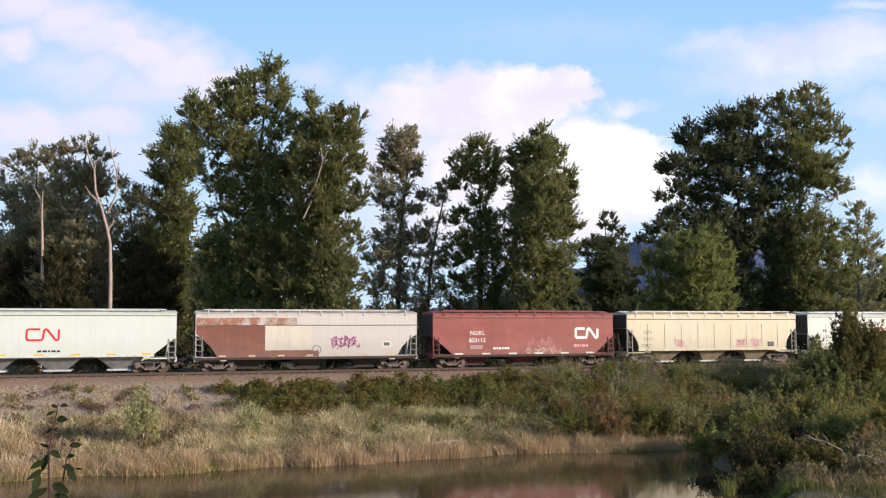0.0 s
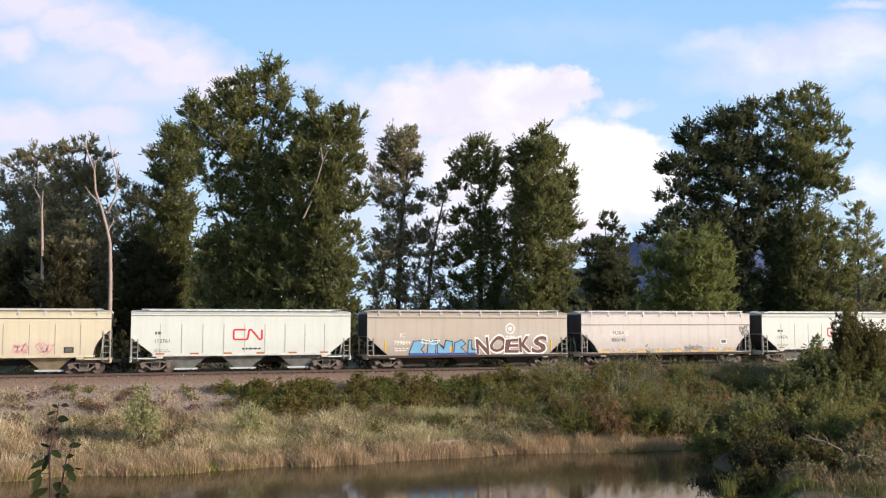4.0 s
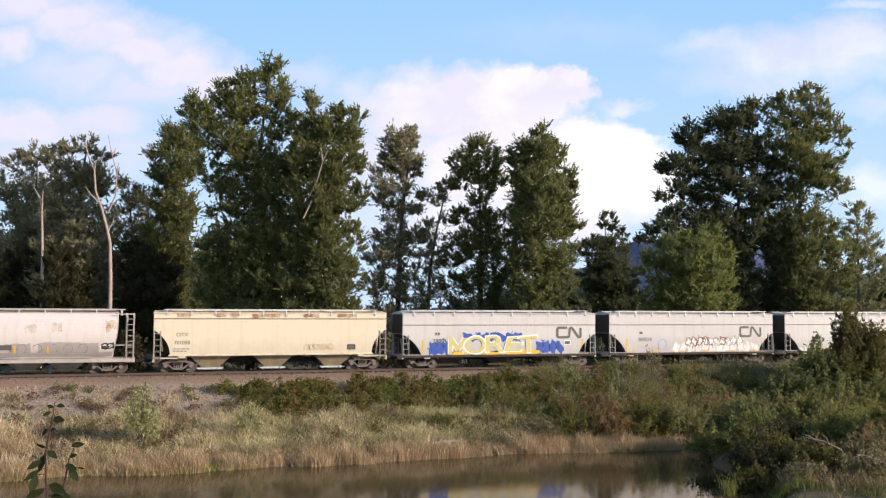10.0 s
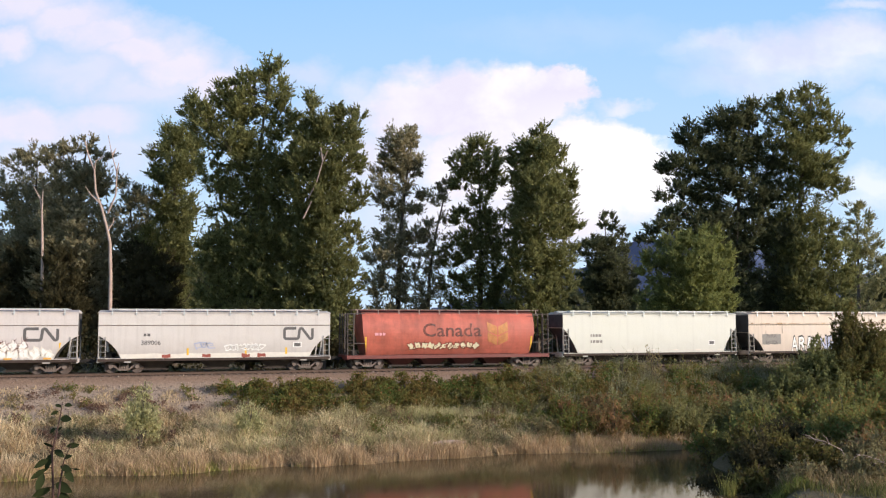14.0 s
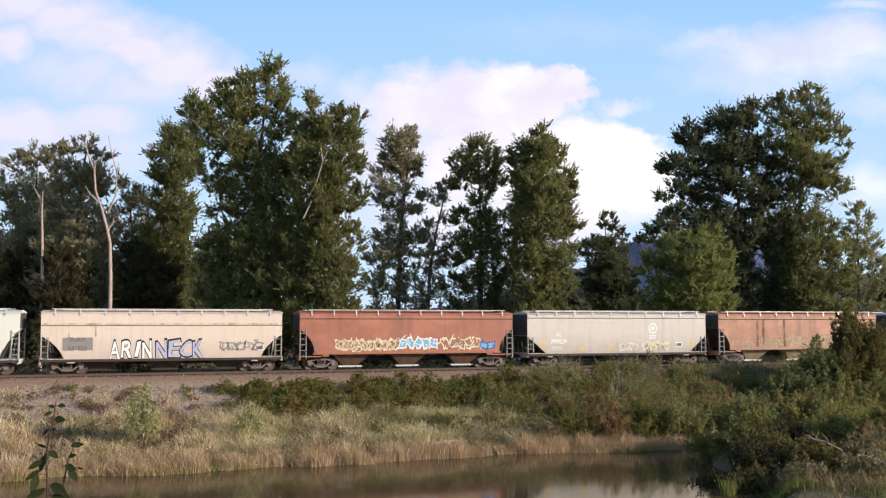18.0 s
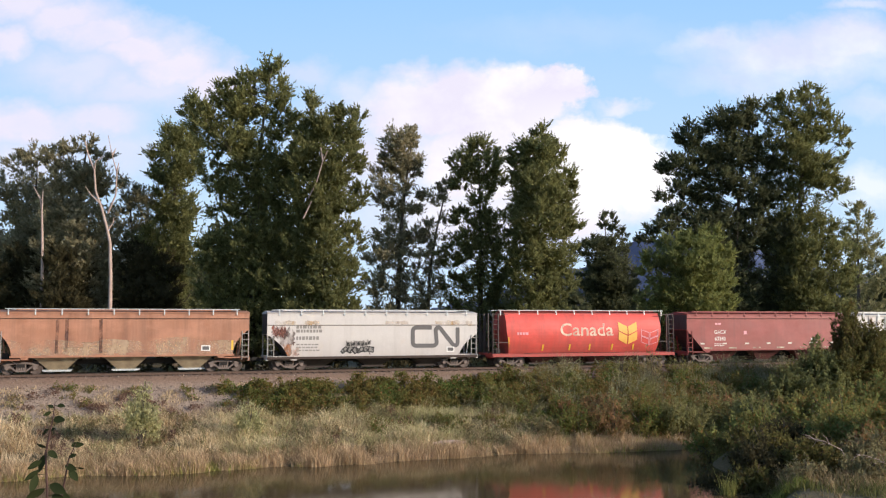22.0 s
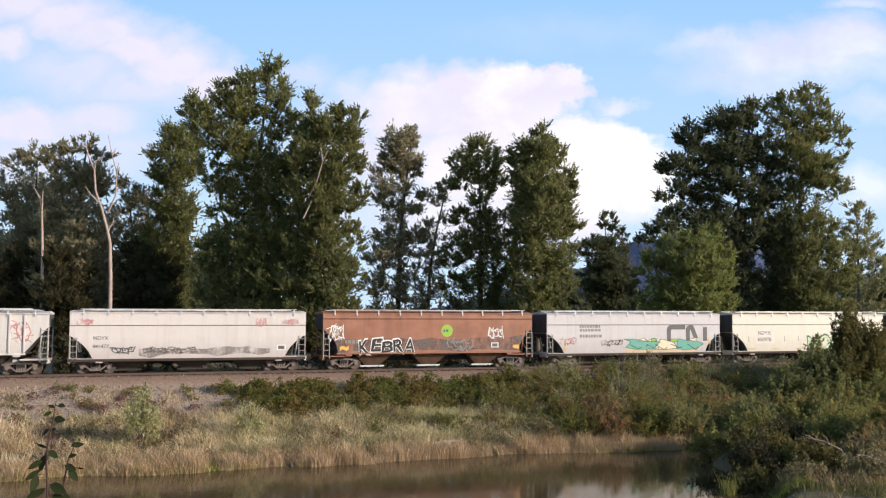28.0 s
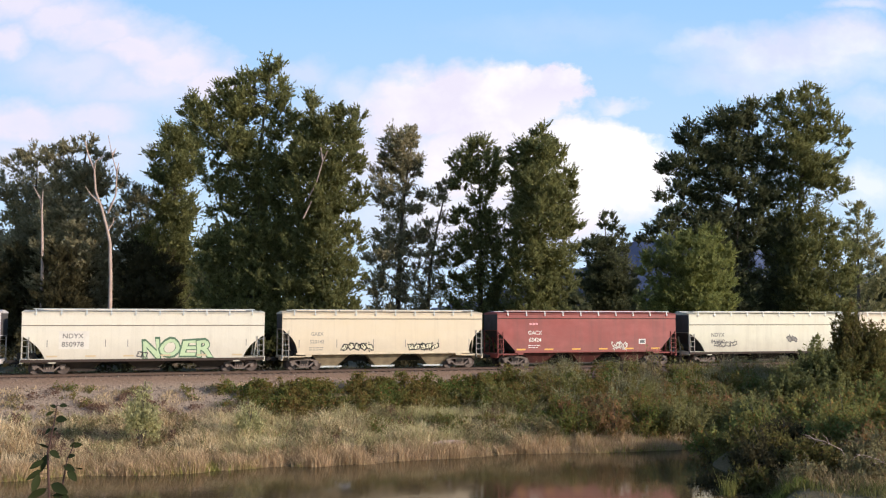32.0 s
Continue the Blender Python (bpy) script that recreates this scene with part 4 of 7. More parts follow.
c = hummocks(400, (-19, 40), (-9.4, -3.9), (0.5, 1.25), (0.7, 1.3), lambda x, y: x > -17 - 0.9 * (y + 6) and y < -4.2)
tagged(quads("brambles", small_leaves(clumps(c, 3.0, 0.5, 0.26, 26, 0.45, 0.4), 0.135, 0.9, 0.6), LEAF["bramble"]), "bramble thicket, green with reddish leaves", "brambles", kind="stuff")
for n, colour, words in ((150, "grey", "grey-green scrub on the bank"), (110, "bramble", "fresh green brambles and nettles on the bank"), (34, "pale", "pale yellowish scrub on the bank")):
    c = hummocks(n, (-8, 34), (-18.6, -8), (0.6, 1.5), (0.5, 1.3), lambda x, y: x > -2 + 1.5 * (-y - 9) and fbm(x, y, 0.5, n) < 0.75)
    tagged(quads("bank_scrub", small_leaves(clumps(c, 2.2, 0.8, 0.22, 26, 0.5, 1.1), 0.14, 0.7, 0.6), LEAF[colour]), words, "scrub", kind="stuff")
c = hummocks(230, (5, 31), (-16.5, -8), (0.5, 1.3), (0.4, 1.0), lambda x, y: x > -6 + 0.8 * (-y - 8))
tagged(quads("autumn_scrub", small_leaves(clumps(c, 2.0, 0.6, 0.24, 24), 0.13, 0.8, 0.6), LEAF["red"]), "rust-red autumn leaves among the scrub", "scrub", kind="stuff")
c = hummocks(560, (-48, 14), (-18.3, -9), (0.35, 0.9), (0.3, 0.8), lambda x, y: fbm(x, y, 0.5, 3) > -0.1)
tagged(quads("bank_weeds", small_leaves(clumps(c, 2.0, 0.7, 0.18, 22, 0.5, 1.2), 0.12, 0.6, 0.5), LEAF["weed"]), "dull green and brown weeds in the dry grass", "weeds", kind="stuff")
c = hummocks(120, (-9, 12), (-16.6, -12.4), (0.5, 1.1), (0.6, 1.3), lambda x, y: fbm(x, y, 0.45, 77) > -0.15)
tagged(quads("dark_weeds", small_leaves(clumps(c, 2.0, 0.6, 0.22, 24, 0.5, 0.9), 0.125, 0.7, 0.6), LEAF["bramble"]), "dark green nettles and brambles in the grass", "weeds", kind="stuff")
c = hummocks(170, (-48, 6), (-17.5, -9), (0.3, 0.8), (0.3, 0.7), lambda x, y: fbm(x, y, 0.4, 8) > 0.1)
tagged(quads("dead_weeds", small_leaves(clumps(c, 2.0, 0.7, 0.2, 22, 0.5, 1.2), 0.12, 0.5, 0.5), LEAF["dead"]), "brown dead weeds on the bank", "weeds", kind="stuff")
# pale leaf colour stands in for light these weeds lack behind the train
c = hummocks(170, (-48, 45), (3.4, 6.5), (0.5, 1.2), (0.4, 0.9), lambda x, y: abs(x + 29.0) > 1.6)
tagged(quads("trackside_weeds", small_leaves(clumps(c, 1.6, 0.6, 0.25, 18, 0.5, 0.9), 0.16, 0.7, 0.5), LEAF["pale"]), "low weeds along the far edge of the ballast", "weeds", kind="stuff")
for n, colour, words, yr in ((44, "weed", "low grey-green weeds creeping over the gravel", (-8.8, -3.4)), (36, "dead", "reddish-brown dead weeds on the gravel slope", (-8.8, -4.2)), (26, "bramble", "green bramble runners on the gravel slope", (-7.5, -3.4))):
    c = hummocks(n, (-46, -14), yr, (0.2, 0.5), (0.35, 1.0), lambda x, y: fbm(x, y, 0.35, n) > -0.25)
    tagged(quads("slope_weeds", small_leaves(clumps(c, 2.0, 0.4, 0.24, 16, 0.5, 0.5), 0.12, 0.7, 0.5), LEAF[colour]), words, "weeds", kind="stuff")


def shrub(name, x, y, h, r, colour, label, leaves=26, size=0.16, n=7, density=1.6, stems=9):
    """A many-stemmed shrub: stems fanning out of the ground, leaves along their upper parts."""
    z = float(ground_z(x, y)) - 0.05
    thing = tagged(new(name), label, "shrub", "shrubs on the bank")
    thing.location = (x, y, z)
    lobes = []
    for k in range(n):
        a, q = 2.4 * k + x, math.sqrt((k + 0.5) / n)
        e = Vector((math.cos(a) * r * q, math.sin(a) * r * q, h * (0.95 - 0.5 * q) * rng.uniform(0.75, 1.05)))
        lobes.append((e.x * 0.8, e.y * 0.8, e.z * 0.72, r * 0.42, r * 0.42, e.z * 0.36))
    for k in range(stems):
        l = lobes[k % n]
        v, f = [], []
        e = Vector((l[0], l[1], l[2] + l[5] * 0.9)) + Vector(rng.normal(size=3) * 0.15 * r)
        tube(v, f, [(0.1 * math.cos(k), 0.1 * math.sin(k), 0), e * 0.5 + Vector((0, 0, 0.1 * h)), e], [0.035, 0.025, 0.008], 5)
        mesh_object("stem", v, f, BARK, thing, smooth=True)
    quads("foliage", small_leaves(clumps(lobes, density * 2, 1.0, 0.22, leaves * 0.8, 0.5, 1.1), size * 1.12, 0.62, 0.5), LEAF[colour], thing)
    return thing


for args in (
        ("willow_shrub", -22.4, -15.2, 5.2, 0.95, "willow", "yellow-green willow sapling on the grassy bank", 28, 0.15, 13, 1.5, 14),
        ("willow_shrub", -16.3, -14.2, 3.7, 1.0, "willow", "small pale willow sapling in the dry grass", 18, 0.14, 8, 0.9, 10),
        ("shrub", 31.6, -11.6, 10.0, 3.4, "thicket", "tall dark olive shrub on the bank", 38, 0.2, 14, 2.0),
        ("shrub", 29.6, -12.8, 8.2, 3.0, "thicket", "upright dark olive shrub on the bank", 34, 0.18, 10),
        ("shrub", 24.4, -12.2, 4.5, 2.5, "green", "low green shrub beside the track", 32, 0.17, 9),
        ("shrub", 27.0, -12.1, 6.6, 3.0, "green", "rounded green shrub beside the track", 32, 0.17, 11),
        ("shrub", 35.5, -13.0, 8.6, 3.2, "green", "tall leafy green shrub beside the track", 32, 0.2, 10),
        ("shrub", 24.0, -21.7, 5.2, 2.8, "hedge", "tall leafy green shrub near the pond", 32, 0.18, 11),
        ("shrub", 22.0, -21.1, 4.4, 2.6, "hedge", "mid-green shrub near the pond", 30, 0.17, 9),
        ("shrub", 19.1, -20.2, 3.9, 2.6, "hedge", "broad green shrub with a few yellow leaves", 30, 0.17, 9),
        ("shrub", 15.9, -19.1, 3.3, 2.3, "green", "green shrub with reddish tips", 30, 0.17, 9),
        ("shrub", 14.9, -31.3, 4.2, 2.4, "hedge", "green bush on the point of land", 30, 0.16, 9),
        ("shrub", 13.7, -28.9, 3.4, 2.2, "hedge", "green bush on the point of land", 30, 0.16, 9),
        # bushes by the water: shadow from taller shrubs is painted into dark leaves
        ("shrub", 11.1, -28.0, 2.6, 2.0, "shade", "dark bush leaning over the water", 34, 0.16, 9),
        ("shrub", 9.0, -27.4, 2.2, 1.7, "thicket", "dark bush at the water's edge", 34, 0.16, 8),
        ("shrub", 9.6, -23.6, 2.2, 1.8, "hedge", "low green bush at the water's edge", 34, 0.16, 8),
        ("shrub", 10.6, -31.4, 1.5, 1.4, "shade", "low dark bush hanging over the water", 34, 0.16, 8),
        ("shrub", 12.4, -24.0, 2.8, 2.0, "hedge", "dark green bush with twiggy stems", 30, 0.16, 8),
        ("shrub", 17.6, -25.5, 4.1, 2.6, "hedge", "deep green bush beside the pond", 30, 0.16, 8),
        ("shrub", 13.2, -32.5, 2.6, 1.8, "red", "bush with yellowing autumn leaves", 26, 0.15, 8),
        ("shrub", 16.8, -33.0, 3.0, 2.0, "red", "bush turning red in autumn", 26, 0.15, 8),
        ("shrub", 1.6, -17.2, 1.9, 1.2, "weed", "dull green weedy bush on the shore", 26, 0.15, 8),
        ("shrub", 4.0, -17.1, 2.8, 1.5, "bramble", "green bramble bush on the shore", 28, 0.15, 8),
        ("shrub", 6.3, -17.4, 3.3, 1.7, "red", "rust-red autumn bush on the shore", 28, 0.15, 8),
        ("shrub", 8.6, -17.6, 3.7, 1.9, "bramble", "thick green bramble bush on the shore", 28, 0.15, 8),
        ("shrub", 10.8, -18.0, 3.9, 2.0, "grey", "grey-green bush on the shore", 28, 0.15, 8),
        ("shrub", 5.2, -12.5, 2.2, 1.4, "bramble", "bramble mound on the slope", 28, 0.15, 8),
        ("shrub", 9.4, -12.0, 2.4, 1.5, "pale", "pale leafy bush on the slope", 28, 0.15, 8),
        # brown-olive twiggy bushes, their leaf colours also darkened for shade over the pond
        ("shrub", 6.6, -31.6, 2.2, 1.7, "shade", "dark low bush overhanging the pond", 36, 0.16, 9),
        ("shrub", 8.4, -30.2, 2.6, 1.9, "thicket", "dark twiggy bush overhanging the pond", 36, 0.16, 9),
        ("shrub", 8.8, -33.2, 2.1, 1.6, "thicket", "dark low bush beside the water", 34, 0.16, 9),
        ("shrub", 11.4, -33.8, 2.3, 1.7, "weed", "dull brown-green bush beside the water", 30, 0.15, 9),
        ("shrub", 9.8, -35.6, 1.5, 1.5, "weed", "dull tangled bush beside the water", 28, 0.15, 9),
        ("shrub", 12.4, -36.0, 2.0, 1.6, "red", "autumn-coloured bush beside the water", 28, 0.15, 9),
        ("shrub", 7.0, -34.6, 1.0, 1.1, "weed", "low weedy clump beside the water", 24, 0.14, 7),
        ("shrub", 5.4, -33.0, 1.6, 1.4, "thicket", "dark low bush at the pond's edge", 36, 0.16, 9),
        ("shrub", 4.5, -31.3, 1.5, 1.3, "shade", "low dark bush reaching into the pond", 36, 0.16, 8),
        ("shrub", 9.0, -6.0, 2.2, 1.5, "pale", "pale weedy shrub beside the ballast", 18, 0.14, 7),
        ("shrub", 13.2, -6.3, 3.5, 1.3, "grey", "thin twiggy shrub beside the ballast", 9, 0.13, 8, 1.0, 14),
        ("shrub", 15.8, -6.5, 3.9, 1.5, "weed", "twiggy grey-brown shrub beside the ballast", 9, 0.13, 8, 1.0, 14),
        ("shrub", 18.4, -6.2, 3.5, 1.4, "grey", "sparse twiggy shrub beside the ballast", 9, 0.13, 8, 1.0, 14)):
    shrub(*args)

def dead_branch(x, y, h, seed):
    """A bleached fallen branch with side twigs, lying over the bushes."""
    g = random.Random(seed)
    z = float(ground_z(x, y))
    thing = tagged(new("dead_branch"), "bleached dead branch lying over the bushes", "branch", "dead branches by the pond")
    thing.location = (x, y, z)
    foot, tip = -RIGHT * 0.8 + Vector((0, 0, h + 0.15)), RIGHT * 0.8 + Vector((0, 0, h - 0.4))
    v, f = [], []
    tube(v, f, [RIGHT * 1.5 + Vector((0, 0, -0.1)), tip, (foot + tip) / 2 + Vector((0, 0, 0.12)), foot], [0.03, 0.024, 0.016, 0.007], 6)
    mesh_object("stem", v, f, PALE_BARK, thing, smooth=True)
    for k in range(9):
        q = g.uniform(0.1, 0.95)
        s = tip.lerp(foot, q) + Vector((0, 0, 0.1 * math.sin(math.pi * q)))
        e = s - RIGHT * g.uniform(0.3, 0.8) + Vector((0, 0, g.uniform(-0.35, 0.5))) + FWD * g.uniform(-0.4, 0.2)
        v, f = [], []
        tube(v, f, [s, (s + e) / 2 + Vector((0, 0, 0.06)), e], [0.012, 0.008, 0.004], 5)
        mesh_object("twig", v, f, PALE_BARK, thing, smooth=True)


dead_branch(8.6, -34.0, 1.65, 3)
dead_branch(9.6, -36.0, 1.1, 8)

# ---------------------------------------------------------------- train
SPEED, SLOWING = 14.568, 0.00399          # metres a second, and its loss


def run(t):
    return SPEED * t - SLOWING * t * t


class Form:
    """The shape of a kind of hopper wagon. zb: lower edge of the side; cut: height and length of the cut-away end, and how round it is;
    crease: height of the ledge along the side; sill: depth of the full-length side sill."""

    def __init__(self, zb, cut, crease, sill, bays, bay_top, posts=0, round_side=False, ribs=0, eave=4.30, deck=0.22):
        self.zb, self.cut, self.crease, self.sill, self.bays, self.bay_top = zb, cut, crease, sill, bays, bay_top
        self.posts, self.round_side, self.ribs, self.eave, self.deck = posts, round_side, ribs, eave, deck

    def half_width(self, z):
        if self.round_side:
            q = (z - 2.72) / 2.1
            return 1.55 * math.sqrt(max(0.12, 1 - q * q * 0.92)) if z > 2.72 else 1.55 * math.sqrt(max(0.3, 1 - q * q * 0.85))
        return 1.60 if z >= self.crease else 1.57

    def half_length(self, z, hl):
        if self.posts:
            return hl - self.posts - 0.35 * max(0.0, (2.9 - z) / 1.9)
        top, run_in, bend = self.cut
        if z >= top:
            return hl
        q = (top - z) / (top - self.zb)
        q = q * (1 - bend) + bend * (1 - (1 - q) ** 2.4 if bend > 0 else q)
        return hl - run_in * q


FORMS = {
    "deep": Form(1.02, (2.7, 1.55, 0.6), 3.42, 0.16, 3, 3.5),
    "ledge": Form(1.02, (2.5, 1.7, 0.0), 3.98, 0.16, 3, 3.5),
    "flow": Form(1.28, (3.1, 1.15, 0.9), 3.90, 0.10, 3, 3.3),
    "slope": Form(1.24, (2.95, 1.6, 0.0), 3.95, 0.10, 3, 3.5),
    "panel": Form(1.28, (2.55, 1.6, 0.0), 4.12, 0.10, 3, 3.7),
    "smooth": Form(1.02, (3.15, 1.35, 0.35), 9, 0.16, 3, 3.5),
    "round": Form(1.06, (0, 0, 0), 9, 0.24, 4, 3.0, posts=1.25, round_side=True, eave=4.34),
    "bare": Form(1.06, (0, 0, 0), 9, 0.24, 4, 3.0, posts=1.15, round_side=True, eave=4.28),
    "ribbed": Form(1.5, (3.35, 1.55, 0.0), 9, 0.12, 3, 3.6, ribs=15, eave=4.22)}
MESHES = {}


def shared(key, make):
    """A mesh built once under key."""
    if key not in MESHES:
        bm = bmesh.new()
        make(bm)
        bmesh.ops.recalc_face_normals(bm, faces=bm.faces)
        me = bpy.data.meshes.new(key)
        bm.to_mesh(me)
        bm.free()
        MESHES[key] = me
    return MESHES[key]


def piece(name, key, make, material, parent, at=(0, 0, 0), turn=0.0, label=""):
    """A part whose mesh is shared with alike parts of other wagons of that material."""
    k = key + "_" + material.name
    if k not in MESHES:
        me = shared(key, make).copy()
        me.materials.append(material)
        MESHES[k] = me
    ob = new(name, MESHES[k])
    ob.parent = parent
    ob.matrix_basis = pose(*at, 0, 0, turn)
    return tagged(ob, label)


def m_wheelset(bm):
    for s in (-1, 1):
        turned(bm, [(s * 0.70, 0.40), (s * 0.70, 0.457), (s * 0.82, 0.457), (s * 0.82, 0.40), (s * 0.80, 0.37), (s * 0.785, 0.17), (s * 0.86, 0.15), (s * 0.86, 0.09)], seg=14)
        turned(bm, [(s * 0.68, 0.40), (s * 0.68, 0.482), (s * 0.70, 0.482), (s * 0.70, 0.40)], seg=14)
    turned(bm, [(-1.2, 0.085), (-1.2, 0.085), (1.2, 0.085), (1.2, 0.085)], seg=10)


def m_side_frame(bm):
    # the cast frame as a ring of bars round two windows and the spring nest
    for a, b, w in (((-1.1, 0.62), (-0.45, 0.80), 0.13), ((-0.45, 0.80), (0.45, 0.80), 0.13), ((0.45, 0.80), (1.1, 0.62), 0.13), ((-0.78, 0.60), (-0.34, 0.27), 0.11),
                    ((0.78, 0.60), (0.34, 0.27), 0.11), ((-0.36, 0.25), (0.36, 0.25), 0.12), ((-0.27, 0.27), (-0.27, 0.78), 0.09), ((0.27, 0.27), (0.27, 0.78), 0.09)):
        bar(bm, (a[0], 0, a[1]), (b[0], 0, b[1]), w, 0.13)
    for s in (-1, 1):
        box(bm, s * 0.89 - 0.16, s * 0.89 + 0.16, -0.09, 0.09, 0.40, 0.66)
        turned(bm, [(-0.17, 0.10), (-0.17, 0.13), (0.15, 0.13), (0.15, 0.10)], seg=12, at=(s * 0.89, 0, 0.457))
    for x in (-0.14, 0.02, 0.16):
        turned(bm, [(0.31, 0.07), (0.36, 0.075), (0.42, 0.065), (0.48, 0.075), (0.56, 0.065), (0.60, 0.07)], False, 8, (x, 0, 0))


def m_bolster(bm):
    prism(bm, [(-0.24, 0.50), (0.24, 0.50), (0.24, 0.74), (-0.24, 0.74)], -1.15, 1.15)
    turned(bm, [(0.74, 0.22), (0.90, 0.2)], False, 12)
    for s in (-1, 1):
        box(bm, s * 0.42 - 0.05, s * 0.42 + 0.05, -0.9, 0.9, 0.34, 0.5)


def m_coupler(bm):
    box(bm, -0.1, 0.42, -0.09, 0.09, 0.76, 0.94)
    prism(bm, [(0.38, 0.70), (0.62, 0.70), (0.66, 0.80), (0.66, 0.92), (0.60, 1.0), (0.38, 1.0)], -0.14, 0.14)
    bar(bm, (0.3, 0.25, 0.86), (0.5, 0.4, 0.5), 0.05)


def m_ladder(h, w=0.46):
    def make(bm):
        for s in (0, w):
            box(bm, s - 0.024, s + 0.024, -0.03, 0.03, 0, h)
        k = int(h / 0.36)
        for i in range(k):
            z = h * (i + 0.5) / k
            box(bm, 0, w, -0.018, 0.018, z - 0.02, z + 0.02)
    return make


def m_bay(form):
    w, z0, z1 = form.bay_top / 2, 0.26, form.zb + 0.05

    def make(bm):
        lo = [(-0.55, -0.62), (0.55, -0.62), (0.55, 0.62), (-0.55, 0.62)]
        hi = [(-w, -1.42), (w, -1.42), (w, 1.42), (-w, 1.42)]
        a, b = [bm.verts.new((x, y, z0)) for x, y in lo], [bm.verts.new((x, y, z1)) for x, y in hi]
        bm.faces.new(a[::-1]), bm.faces.new(b)
        for i in range(4):
            bm.faces.new((a[i], a[(i + 1) % 4], b[(i + 1) % 4], b[i]))
    return make


def m_slope(form):
    """The sloping end sheet under the body's cut-away end."""
    def make(bm):
        zs = [form.zb + (form.cut[0] - form.zb) * q for q in (0.02, 0.15, 0.3, 0.45, 0.6, 0.75, 0.9, 0.99)]
        rows = [[bm.verts.new((form.half_length(z, 0) + 0.012, y, z - 0.008)) for y in (-1.50, 1.50)] for z in zs]
        for a, b in zip(rows, rows[1:]):
            bm.faces.new((a[0], a[1], b[1], b[0]))
    return make


def m_gate(bm):
    box(bm, -0.85, 0.85, -0.75, 0.75, 0.17, 0.27)
    for s in (-1, 1):
        box(bm, -0.95, 0.95, s * 0.72 - 0.04, s * 0.72 + 0.04, 0.2, 0.3)
        turned(bm, [(s * 0.76, 0.07), (s * 0.86, 0.07)], seg=8, at=(0.6, 0, 0.22))


def make_bogie(wagon, x, parts_out):
    bogie = new("bogie")
    bogie.parent = wagon
    bogie.location = (x, 0, 0)
    tagged(bogie, "rusty two-axle bogie")
    for s in (-1, 1):
        w = piece("wheelset", "wheelset", m_wheelset, WHEEL, bogie, (s * 0.89, 0, 0.457))
        parts_out.append((w, s))
        piece("side_frame", "side_frame", m_side_frame, BOGIE, bogie, (0, s * 1.04, 0))
    piece("bolster", "bolster", m_bolster, BLACK, bogie)


def loft(bm, rings):
    """Skins rectangles (z, half length, half width) laid over one another."""
    prev = None
    for z, hx, hy in rings:
        ring = [bm.verts.new(p) for p in ((-hx, -hy, z), (hx, -hy, z), (hx, hy, z), (-hx, hy, z))]
        if prev:
            for i in range(4):
                bm.faces.new((prev[i], prev[(i + 1) % 4], ring[(i + 1) % 4], ring[i]))
        else:
            bm.faces.new(ring[::-1])
        prev = ring
    bm.faces.new(prev)


WHEELSETS, WAGONS = [], []


